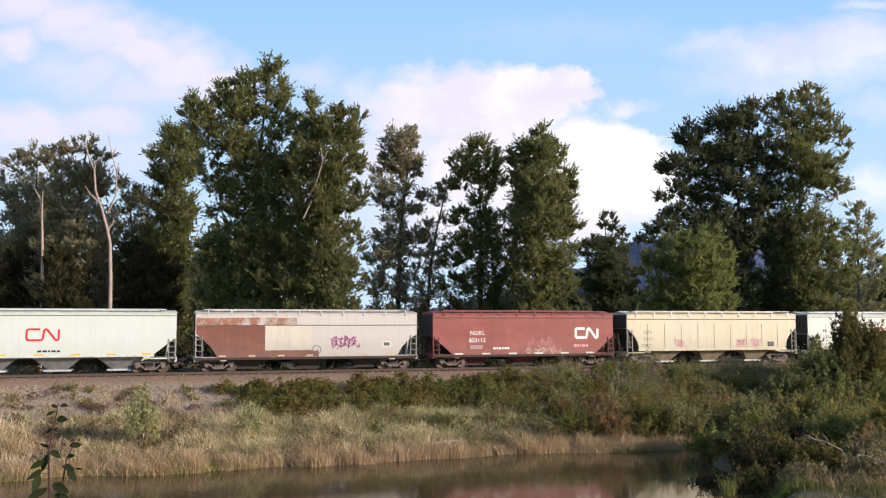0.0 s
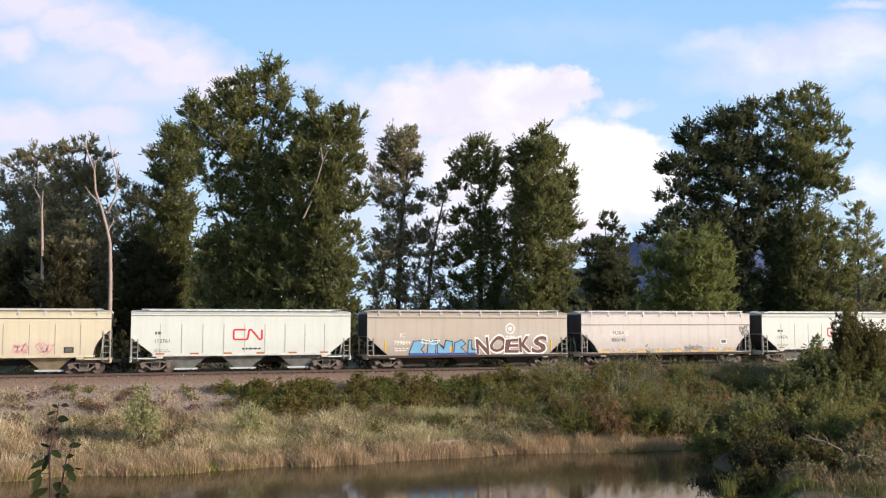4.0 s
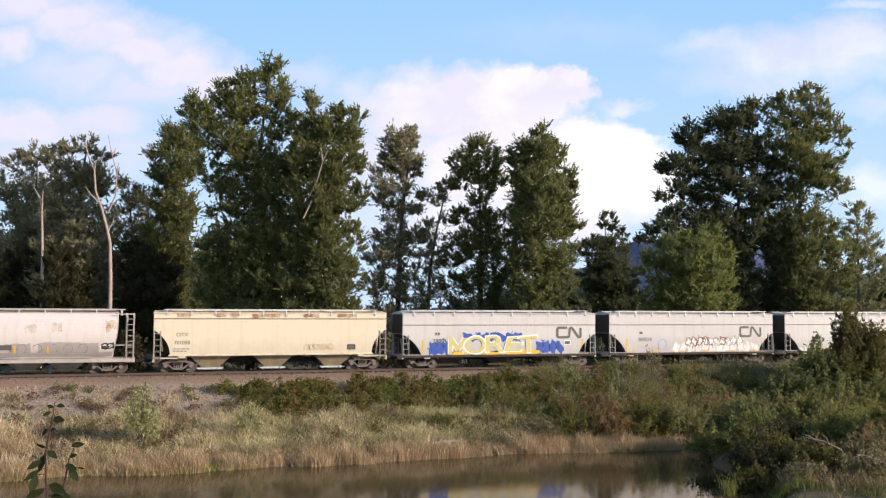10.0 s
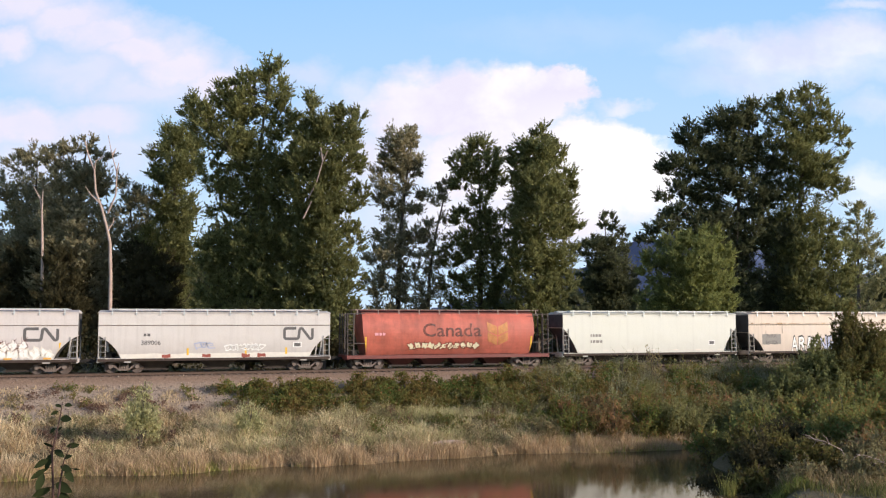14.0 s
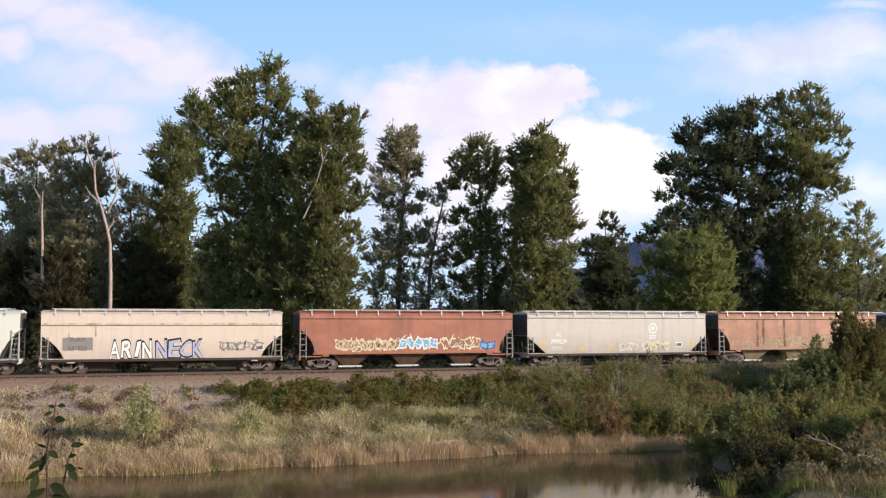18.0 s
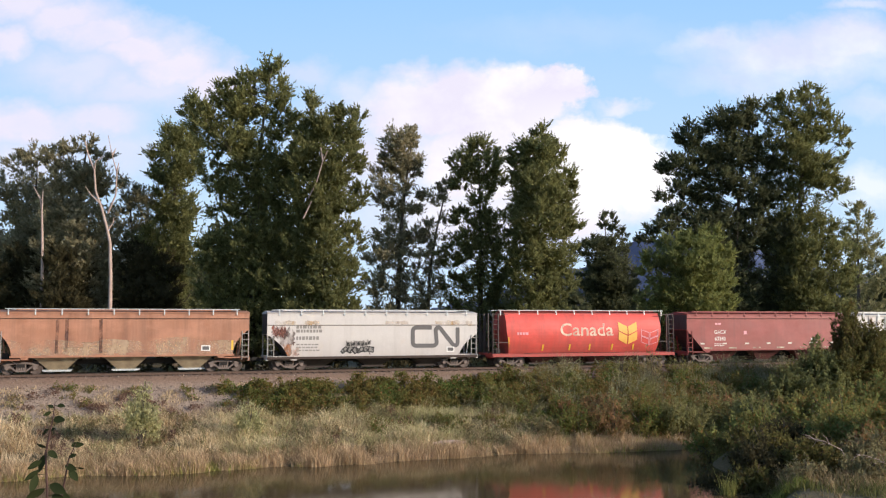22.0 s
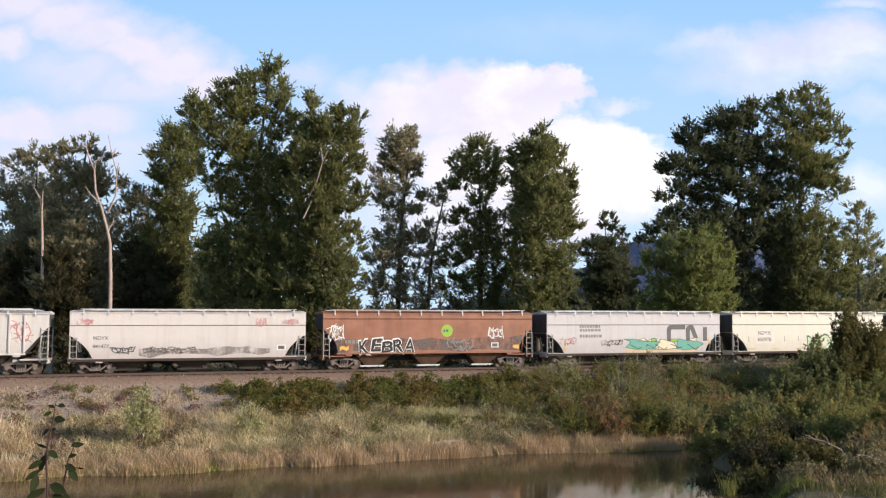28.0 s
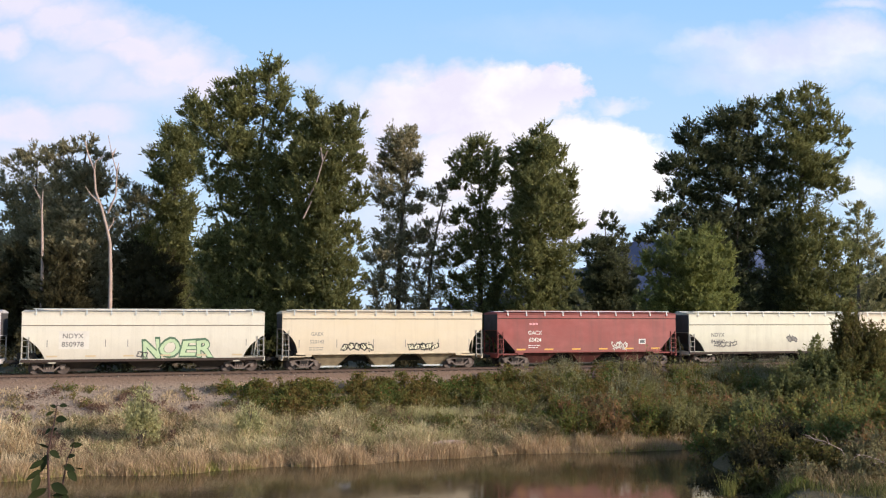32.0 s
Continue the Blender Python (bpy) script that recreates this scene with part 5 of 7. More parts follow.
def make_wagon(name, form_name, centre, pitch, body, trim, bay, label, boards=None, light_boards=True, seams=0, platform=None, posts=None):
    """One covered hopper wagon, built in parts about its centre at rail level."""
    form = FORMS[form_name]
    hl = pitch / 2 - 0.66
    wagon = tagged(new(name), label, "railway wagon", "wagons of the grain train")
    WAGONS.append((wagon, centre))
    eave = form.eave
    # body shell
    zs = sorted(set([form.zb, form.zb + 0.12] + [form.zb + (form.cut[0] - form.zb) * q for q in (0.15, 0.3, 0.45, 0.6, 0.75, 0.9, 1.0)] * (form.posts == 0)
                    + [1.06 + 0.25 * k for k in range(14)] * form.round_side + [eave - 0.02, eave]))
    zs = [z for z in zs if form.zb <= z <= eave]
    rings = []
    for z in zs:
        rings.append((z, form.half_length(z, hl), form.half_width(z)))
    if not form.round_side and form.crease < eave:
        rings += [(form.crease - 0.012, hl, 1.57), (form.crease + 0.01, hl, 1.605)]
        rings.sort(key=lambda r: r[0])
    bm = bmesh.new()
    loft(bm, rings)
    part("body", bm, body, wagon)
    # roof with a low pitch, hatch covers and running boards
    rl = rings[-1][1]
    hw = form.half_width(eave) if form.round_side else 1.62
    bm = bmesh.new()
    loft(bm, [(eave - 0.03, rl + 0.03, hw + 0.03), (eave + 0.04, rl + 0.03, hw + 0.03), (eave + 0.14, rl - 0.02, hw * 0.55), (eave + 0.19, rl - 0.04, 0.35)])
    part("roof", bm, trim, wagon)
    boards = boards or GALV
    for s in (-1, 1):
        bm = bmesh.new()
        y = s * (hw - 0.28)
        zb = eave + (0.24 if light_boards else 0.20)
        box(bm, -hl + 0.7, hl - 0.7, y - 0.3, y + 0.3, zb, zb + 0.045)
        k = 0 if form_name == "panel" else 10
        for i in range(k):
            x = -hl + 0.9 + (2 * hl - 1.8) * i / (k - 1)
            bar(bm, (x, y + s * 0.26, zb), (x, s * (hw + 0.05), eave - 0.16), 0.08, 0.05)
        part("running_board", bm, boards, wagon)
    piece("hatch_cover", "hatch_%.1f" % hl, lambda b: [box(b, -hl + 1.2 + i * (2 * hl - 2.4) / 4 + 0.04, -hl + 1.2 + (i + 1) * (2 * hl - 2.4) / 4 - 0.04, -0.3, 0.3, eave + 0.16, eave + 0.30) for i in range(4)],
          trim, wagon)
    # side sills, end decks, end frames, couplers
    plat = platform or trim
    for s in (-1, 1):
        bm = bmesh.new()
        zz = form.zb
        ln = hl if form.sill > 0.15 else hl - form.cut[1] + 0.1
        box(bm, -ln, ln, s * 1.60 - 0.05, s * 1.60 + 0.05, zz - form.sill, zz + 0.02)
        part("side_sill", bm, SILL if form.sill > 0.15 and not form.posts else plat, wagon)
        bm = bmesh.new()
        zd = 1.0
        box(bm, s * (hl + 0.02) - s * 0.02, s * (hl - 1.75), -1.55, 1.55, zd, zd + 0.08)
        box(bm, s * (hl + 0.06), s * (hl - 0.1), -1.55, 1.55, zd - form.deck, zd + 0.1)
        box(bm, s * (hl - 0.15), s * (hl - 2.4), -0.3, 0.3, zd - 0.32, zd + 0.02)
        part("end_deck", bm, plat, wagon)
        piece("coupler", "coupler", m_coupler, BLACK, wagon, (s * (hl + 0.0), 0, 0), 0 if s > 0 else 180)
        if not form.posts:
            piece("end_sheet", "end_sheet_%.2f_%.2f" % (form.cut[0], eave), lambda b: box(b, -0.004, 0.004, -1.54, 1.54, form.cut[0] + 0.03, eave - 0.05), DARK_END, wagon, (s * (hl + 0.006), 0, 0), label="dark end sheet")
            piece("slope_sheet", "slope_%s" % form_name, m_slope(form), DARK_END, wagon, (s * hl, 0, 0), 0 if s > 0 else 180, "dark slope sheet")
        # posts that carry the end of the body
        if form.posts:
            for y in (-1.5, -0.5, 0.5, 1.5):
                piece("end_post", "post_%.2f" % eave, lambda b: box(b, -0.045, 0.045, -0.05, 0.05, 1.0, eave), posts or plat, wagon, (s * (hl - 0.05), y, 0))
            for y in (-1.5, 1.5):
                piece("end_post", "post_%.2f" % eave, lambda b: box(b, -0.045, 0.045, -0.05, 0.05, 1.0, eave), posts or plat, wagon, (s * (hl - 0.54), y, 0))
                for z in (eave - 0.06, zd + 1.0):
                    piece("end_rail", "end_rail_%.2f" % form.posts, lambda b: box(b, 0, form.posts + 0.1, -0.03, 0.03, -0.03, 0.03), posts or plat, wagon, (s * (hl - 0.05), y, z), 180 if s > 0 else 0)
        else:
            top = form.cut[0]
            for y in (-1.5, 1.5):
                piece("corner_post", "corner_%.2f" % top, lambda b: box(b, -0.045, 0.045, -0.05, 0.05, 1.0, top + 0.1), plat, wagon, (s * (hl - 0.04), y, 0))
                piece("end_brace", "brace_%.2f" % top, lambda b: bar(b, (0, 0, 1.0), (0.2, 0, top - 0.35), 0.09), plat, wagon, (s * (hl - 0.7), y * 0.6, 0), 0 if s > 0 else 180)
        h = (form.cut[0] - 0.95) if not form.posts else 3.2
        for y in (-1.60, 1.60):
            piece("ladder", "ladder_%.2f" % h, m_ladder(h), posts or plat if form.posts or not light_boards else LADDER, wagon, (s * hl - (0.5 if s > 0 else -0.04), y, 0.86))
    # added dark strip that draws the shadow line below the ledge
    if form.crease < eave:
        for s in (-1, 1):
            bm = bmesh.new()
            box(bm, -hl + 0.02, hl - 0.02, s * 1.583 - 0.014, s * 1.583 + 0.014, form.crease - 0.045, form.crease - 0.012)
            part("ledge_shadow", bm, SILL if form_name in ("flow", "slope") else BOGIE, wagon)
    if form.ribs:
        for i in range(form.ribs + 1):
            x = -(hl - 1.55) + 2 * (hl - 1.55) * i / form.ribs
            for s in (-1, 1):
                piece("rib", "rib_%s" % form_name, lambda b: box(b, -0.05, 0.05, -0.06, 0.06, form.zb, eave - 0.1), body, wagon, (x, s * 1.61, 0))
    for i in range(seams):
        x = -(hl - 2.0) + 2 * (hl - 2.0) * i / (seams - 1)
        piece("seam", "seam_%.2f" % form.zb, lambda b: box(b, -0.014, 0.014, -0.012, 0.012, form.zb + 0.1, form.zb + 2.2), INK["midgrey"], wagon, (x, -1.575, 0))
    # hopper bays and their gates
    inner = hl - 3.15
    for i in range(form.bays):
        x = -inner + 2 * inner * (i + 0.5) / form.bays if form.bays == 4 else (i - 1) * 0.53 * hl
        piece("hopper_bay", "bay_" + form_name, m_bay(form), bay, wagon, (x, 0, 0))
        piece("outlet_gate", "gate", m_gate, GALV if form_name in ("flow", "panel", "ribbed") else STEEL, wagon, (x, 0, 0))
    for sx in (-1, 1):
        for sy in (-1, 1):
            piece("jacking_pad", "jacking_pad", lambda b: prism(b, [(-0.28, 0.0), (0.28, 0.0), (0.22, -0.26), (-0.22, -0.26)], -0.06, 0.06), plat, wagon, (sx * (hl - 2.0), sy * 1.56, form.zb + 0.01))
    bm = bmesh.new()
    box(bm, -hl + 0.3, hl - 0.3, -0.28, 0.28, 0.62, 1.0)
    part("centre_sill", bm, BLACK, wagon)
    bm = bmesh.new()
    turned(bm, [(-0.5, 0.12), (-0.45, 0.16), (0.25, 0.16), (0.3, 0.12)], seg=12, at=(-hl + 1.0, 0.4, 1.24))
    part("brake_cylinder", bm, BLACK, wagon)
    bm = bmesh.new()
    prism(bm, [(-hl + 0.5, 1.08), (-hl + 0.9, 1.08), (-hl + 0.9, 1.4), (-hl + 0.8, 1.5), (-hl + 0.5, 1.5)], -1.0, -0.5)
    part("brake_valve", bm, BLACK, wagon)
    for s in (-1, 1):
        make_bogie(wagon, s * (hl - 1.75), WHEELSETS)
    return wagon, form, hl


# ---- writing and paint on the sides
TEXTS, COATS = {}, {}


def glyphs(text, offset=0.0, shear=0.0):
    """Flat mesh data of a line of text, one metre high, centred: points and faces."""
    key = (text, offset, shear)
    if key not in TEXTS:
        cu = bpy.data.curves.new("writing", "FONT")
        cu.body, cu.align_x, cu.align_y, cu.offset, cu.shear, cu.resolution_u = text, "CENTER", "CENTER", offset, shear, 3
        tmp = new("writing", cu)
        me = bpy.data.meshes.new_from_object(tmp)
        co = np.array([v.co[:] for v in me.vertices])
        TEXTS[key] = (co[:, :2] / 0.70, [list(p.vertices) for p in me.polygons])
        bpy.data.objects.remove(tmp)
        bpy.data.meshes.remove(me)
    return TEXTS[key]


def flat(name, w, pts, faces, ink, off=0.008, label=""):
    """A thin coat of paint on the near side: pts in x and z of the wagon."""
    wagon, form, hl = w
    COATS[wagon] = COATS.get(wagon, 0) + 1
    off += 0.0005 * COATS[wagon]
    out = [(x, -form.half_width(z) - off - (0.012 if form.round_side else 0), z) for x, z in pts]
    ob = mesh_object(name, out, faces, INK[ink], wagon, label)
    return tagged(ob, kind="stuff" if name in ("graffiti", "small_writing", "lettering") else "")


def word(w, text, x, z, h, ink, width=None, offset=0.015, shear=0.0, off=0.010, name="lettering", wobble=0.0):
    co, faces = glyphs(text, offset, shear)
    sx = h if width is None else width / max(1e-6, np.ptp(co[:, 0]))
    return flat(name, w, [(x + a * sx + wobble * math.sin(5 * b + 2.3 * a), z + b * h * (1 + wobble * math.sin(4.1 * a)) + wobble * math.sin(2.9 * a + 1)) for a, b in co], faces, ink, off)


def bars(w, x, z, length, h, ink, rows=1, gap=0.12):
    """Writing too small to read: short plain bars."""
    pts, faces = [], []
    for r in range(rows):
        at, zz = x, z - r * (h + gap)
        while at < x + length:
            d = rng.uniform(0.12, 0.3)
            k = len(pts)
            pts += [(at, zz), (at + d, zz), (at + d, zz + h), (at, zz + h)]
            faces.append((k, k + 1, k + 2, k + 3))
            at += d + 0.07
    return flat("small_writing", w, pts, faces, ink)


def patch_of(w, x0, x1, z0, z1, ink, rag=0.0, name="paint_patch", off=0.005, label=""):
    """A repainted, rusted or grimy panel with a slightly uneven edge; it ends where the side is cut away."""
    form, hl = w[1], w[2]
    n, rows = (12, 8) if x1 - x0 > 0.9 else (4, 2)
    pts = []
    for k in range(rows + 1):
        z = z0 + (z1 - z0) * k / rows
        reach = form.half_length(max(z, form.zb), hl) - 0.02
        side = [rng.normal(0, rag * 0.4), rng.normal(0, rag * 0.4)]
        for i in range(n + 1):
            x = x0 + (x1 - x0) * i / n + side[0] * (1 - i / n) + side[1] * i / n
            lift = rng.normal(0, rag) if k in (0, rows) else 0.0
            pts.append((min(max(x, -reach), reach), z + lift))
    m = n + 1
    faces = [(k * m + i, k * m + i + 1, (k + 1) * m + i + 1, (k + 1) * m + i) for k in range(rows) for i in range(n)]
    return flat(name, w, pts, faces, ink, off, label)


def stroke(w, pts, width, ink, name="logo", off=0.010, label=""):
    """A band of paint along a bent line."""
    p = [Vector(pts[0])]
    for q in pts[1:]:
        if (Vector(q) - p[-1]).length > 0.004:
            p.append(Vector(q))
    L, R = [], []
    for i, q in enumerate(p):
        a = (q - p[i - 1]).normalized() if i else (p[1] - q).normalized()
        b = (p[i + 1] - q).normalized() if i < len(p) - 1 else a
        t = (a + b).normalized()
        nrm = Vector((-t.y, t.x)) * (width / 2 / max(0.5, t.dot(a)))
        L.append(tuple(q + nrm)), R.append(tuple(q - nrm))
    n = len(p)
    return flat(name, w, L + R, [(i, n + i, n + i + 1, i + 1) for i in range(n - 1)], ink, off, label)


def arc(cx, cz, r, a0, a1, n=6):
    return [(cx + r * math.cos(radians(a0 + (a1 - a0) * i / n)), cz + r * math.sin(radians(a0 + (a1 - a0) * i / n))) for i in range(n + 1)]


def emblem(w, x, z, width, height, ink, thick=0.22, cut=False):
    """The rail company's mark as one winding painted band."""
    r = height * 0.2
    x0, x1, zt, zb = x - width / 2, x + width / 2, z + height / 2, z - height / 2
    m = x - width * 0.02
    if cut:
        stroke(w, [(x0, zb + 0.1), (x0, zt - r)] + arc(x0 + r, zt - r, r, 180, 90) + [(m - 0.1, zt)], thick, ink, label="painted emblem band")
        stroke(w, [(m + 0.15, zb + 0.1), (m + 0.15, zt - r)] + arc(m + 0.15 + r, zt - r, r, 180, 60) + [(x1 - 0.9, zb + 0.4)], thick, ink)
        stroke(w, [(x1, zt), (x1, zb + 0.2)], thick, ink)
        return
    stroke(w, [(m - width * 0.06, zt), (x0 + r, zt)] + arc(x0 + r, zt - r, r, 90, 180) + arc(x0 + r, zb + r, r, 180, 270) + [(m - 0.2, zb)] + arc(m - 0.1, zb + r, r, 270, 360)
           + arc(m + 0.15 + r * 0.6, zt - r * 0.8, r * 0.8, 180, 45) + arc(x1 - r * 0.8, zb + r * 0.8, r * 0.8, 225, 360) + [(x1, zt)], thick, ink, label="painted emblem band")


def scrawl(w, x0, x1, z0, z1, fill, edge, seed, n=6, label="spray-painted graffiti"):
    """Unreadable graffiti: chunky slanted blocks, filled over a wider coat in the edge colour, or only outlined."""
    r = random.Random(seed)
    fp, ff, ep, ef, lp, lf = [], [], [], [], [], []
    pitch, m, line = (x1 - x0) / n, 11, 0.055
    for i in range(n):
        cx, cz, s = x0 + pitch * (i + 0.5), (z0 + z1) / 2 + r.uniform(-0.05, 0.05), pitch * 0.52
        sh, ph = r.uniform(-0.25, 0.25), r.uniform(0, 6)
        rim = []
        for k in range(m):
            t = 2 * math.pi * k / m
            rr = 1 + 0.3 * math.sin(k * 2.3 + ph)
            rim.append((cx + s * rr * math.cos(t) * 0.95 + sh * math.sin(t), cz + (z1 - z0) / 2 * rr * math.sin(t) * 0.9))
        k0, k1 = len(ep), len(fp)
        ep += [(cx + (x - cx) * 1.0 + line * (1 if x > cx else -1), z + line * (1 if z > cz else -1)) for x, z in rim] + [(cx + (x - cx) * 0.9, cz + (z - cz) * 0.86) for x, z in rim]
        ef += [(k0 + k, k0 + (k + 1) % m, k0 + m + (k + 1) % m, k0 + m + k) for k in range(m)]
        fp += rim + [(cx, cz)]
        ff += [(k1 + m, k1 + k, k1 + (k + 1) % m) for k in range(m)]
        for k in range(4):
            xa, za = cx + r.uniform(-s, s) * 0.7, r.uniform(z0, z1)
            d = Vector((r.uniform(-1, 1), r.uniform(-1.4, 1.4))).normalized() * r.uniform(0.2, 0.5) * (z1 - z0)
            q = Vector((-d.y, d.x)).normalized() * 0.03
            k0 = len(lp)
            lp += [(xa - q.x, za - q.y), (xa + q.x, za + q.y), (xa + d.x + q.x, za + d.y + q.y), (xa + d.x - q.x, za + d.y - q.y)]
            lf.append((k0, k0 + 1, k0 + 2, k0 + 3))
    if fill:
        flat("graffiti", w, fp, ff, fill, 0.009, label)
    flat("graffiti", w, ep, ef, edge, 0.013, label)
    flat("graffiti", w, lp, lf, edge, 0.017, label)


def blocks(w, shapes, fill, edge, line=0.06, name="graffiti"):
    """Painted outlines (share of the length, height), each filled and drawn round with a spray line."""
    for shape in shapes:
        p = [(F(w, q), z) for q, z in shape]
        cx, cz = sum(x for x, z in p) / len(p), sum(z for x, z in p) / len(p)
        n = len(p)
        if fill:
            flat(name, w, p + [(cx, cz)], [(n, k, (k + 1) % n) for k in range(n)], fill, 0.010, "spray-painted graffiti")
        stroke(w, p + [p[0]], line, edge, name, 0.013)


def tag_word(w, text, x, z, width, h, fill, edge, fat=0.05, off=0.009):
    """Graffiti lettering, letter by letter: an outline coat and a filling coat, each letter tilted, bent and laid a little over the last."""
    n = len(text)
    pitch = width / n
    for i, letter in enumerate(text):
        cx, cz = x + pitch * (i - (n - 1) / 2), z + 0.07 * math.sin(2.7 * i + n)
        slim = 0.55 if letter == "I" else 1.0
        tall = 1.0 + 0.10 * math.sin(1.9 * i + 1)
        lean = 0.12 * math.sin(2.1 * i + n)
        word(w, letter, cx, cz, h * 1.08 * tall, edge, pitch * 1.26 * slim, fat, lean, off + 0.003 * i, "graffiti", 0.06)
        word(w, letter, cx, cz, h * 0.95 * tall, fill, pitch * 1.08 * slim, fat * 0.42, lean, off + 0.003 * i + 0.0015, "graffiti", 0.06)


# ---------------------------------------------------------------- the wagons, front to back
GREY_BAY = plain("grey_bay", (150, 150, 148), 0.7, 0, 0.5, 2)
DARK_BAY = plain("dark_bay", (70, 62, 56), 0.8, 0, 0.6, 2)
CREAM_BAY = plain("cream_bay", (176, 158, 130), 0.75, 0, 0.6, 1.5, (84, 70, 58))
MAROON_BAY = plain("maroon_bay", (104, 54, 50), 0.75, 0, 0.5, 2)
RUST_BAY = plain("rust_bay", (112, 84, 66), 0.8, 0, 0.6, 2)
ENDS = [-36.75, -19.57, -1.49, 15.70, 34.20, 51.43, 69.66, 87.48, 104.60, 122.82, 141.32, 159.33, 176.99, 194.81, 212.94, 231.02, 248.94, 267.52, 285.68, 304.16, 322.09,
        340.12, 358.14, 376.71, 394.56, 413.09, 430.96, 448.80, 466.05, 483.85, 502.12, 520.2]
COUNT = [0]
TRIM = {}


def wagon(form, rgb, label, bay=DARK_BAY, rust=0.08, dirt=0.3, trim=None, rust_rgb=(120, 62, 36), **kw):
    i = COUNT[0]
    COUNT[0] += 1
    a, b = ENDS[i], ENDS[i + 1]
    body = paint("wagon_paint", rgb, rust, dirt, rust_rgb, 0.12 if sum(rgb) > 420 else 0.03)
    t = trim or rgb
    if t not in TRIM:
        TRIM[t] = plain("wagon_trim", t, 0.6, 0, 0.45, 1.5, (96, 80, 70))
    return make_wagon("hopper_wagon", form, (a + b) / 2, b - a, body, TRIM[t], bay, label, **kw)


def F(w, q):
    return -w[2] + 2 * w[2] * q


def mark(w, q, line, number, ink, z=2.75, h=0.34, small=True):
    """Owner's mark over the running number, and the small data lines below."""
    if line:
        word(w, line, F(w, q), z, h, ink, offset=0.004)
    else:
        bars(w, F(w, q) - 0.5, z - 0.1, 0.34, 0.2, ink)
    word(w, number, F(w, q), z - 0.58, h, ink, offset=0.016 if ink == "white" else 0.007)
    if small:
        bars(w, F(w, q) - 0.6, z - 1.05, 0.9, 0.06, ink, 2, 0.1)


def yellow_bars(w, qs, z0=1.25, z1=2.2):
    for q in qs:
        tall = q < 0.12 or q > 0.9
        patch_of(w, F(w, q) - 0.07, F(w, q) + 0.07, z0, z1 if tall else z0 + 0.5, "yellow", 0.0, "reflector")


def dashes(w, n, ink="yellow", z=None, length=0.6):
    z = z or w[1].zb + 0.06
    reach = w[1].half_length(z, w[2]) - length / 2 - 0.15
    for k in range(n):
        x = -reach + 2 * reach * k / (n - 1)
        patch_of(w, x - length / 2, x + length / 2, z, z + 0.12, ink, 0.0, "reflector", 0.02)


def plate(w, q, z=1.75, ink="white"):
    """The lubrication stencil: a pale frame with a dark field."""
    x = F(w, q)
    patch_of(w, x - 0.32, x + 0.32, z - 0.2, z + 0.2, ink, 0.0, "stencil", 0.008)
    patch_of(w, x - 0.24, x + 0.24, z - 0.13, z + 0.13, "grey", 0.0, "stencil", 0.012)


def grain_sign(w, q, width, z, h, ink, outline=False):
    """A stylised ear of wheat: pairs of slanted kernels."""
    x = F(w, q)
    for s in (-1, 1):
        for k in range(2):
            z0 = z - h / 2 + k * h * 0.42
            p = [(x + s * 0.05, z0), (x + s * width / 2, z0 + h * 0.2), (x + s * width / 2, z0 + h * 0.57), (x + s * 0.05, z0 + h * 0.37)]
            if outline:
                stroke(w, p + [p[0]], 0.05, ink, "grain_sign")
            else:
                n = 8
                rim = [(a[0] + (b[0] - a[0]) * i / n, a[1] + (b[1] - a[1]) * i / n) for a, b in ((p[0], p[3]), (p[1], p[2])) for i in range(n + 1)]
                flat("grain_sign", w, rim, [(i, n + 1 + i, n + 2 + i, i + 1) for i in range(n)], ink, 0.022)


def seal(w, q, z, r, ink):
    x = F(w, q)
    ring = [(x + r * math.cos(a), z + r * math.sin(a) * 1.1) for a in np.linspace(0, 2 * math.pi, 17)]
    stroke(w, ring, r * 0.32, ink, "emblem")
    flat("emblem", w, [(x + r * 0.5 * math.cos(a), z + r * 0.5 * math.sin(a)) for a in np.linspace(0, 2 * math.pi, 13)[:-1]], [tuple(range(12))], ink)
    bars(w, x - r, z - r * 1.9, r * 1.7, 0.12, ink, 2, 0.08)


def white_panel(label, num):
    w = wagon("panel", (219, 221, 212), label, GREY_BAY, 0.02, 0.16, seams=9)
    emblem(w, F(w, 0.515), 2.72, 2.05, 0.72, "red", 0.13)
    bars(w, F(w, 0.49), 1.62, 1.3, 0.12, "black")
    if num:
        mark(w, 0.135, "", num, "grey", 2.85, 0.27, False)
        bars(w, F(w, 0.1), 1.62, 1.0, 0.05, "midgrey", 2, 0.08)
    dashes(w, 6, "orange", 1.3)
    return w


w = wagon("panel", (216, 220, 213), "white covered hopper wagon with a red emblem", GREY_BAY, 0.02, 0.16)
emblem(w, F(w, 0.44), 2.76, 2.05, 0.75, "red", 0.14)
bars(w, F(w, 0.42), 1.55, 1.4, 0.13, "black")
dashes(w, 6, "yellow", 1.3)

w = wagon("deep", (206, 197, 191), "grey hopper wagon patched with brown and pale paint", DARK_BAY, 0.06, 0.25)
patch_of(w, F(w, 0.004), F(w, 0.30), 1.03, 3.38, "old_rust", 0.02, label="rust-brown repainted panel")
patch_of(w, F(w, 0.004), F(w, 0.44), 3.43, 3.95, "soft_orange", 0.02, off=0.042, label="faded orange-brown strip")
patch_of(w, F(w, 0.30), F(w, 0.505), 1.6, 3.36, "old_cream", 0.01, label="pale repainted panel")
patch_of(w, F(w, 0.30), F(w, 0.54), 1.04, 1.55, "old_rust", 0.02)
dashes(w, 7, "tan", 1.08, 0.5)
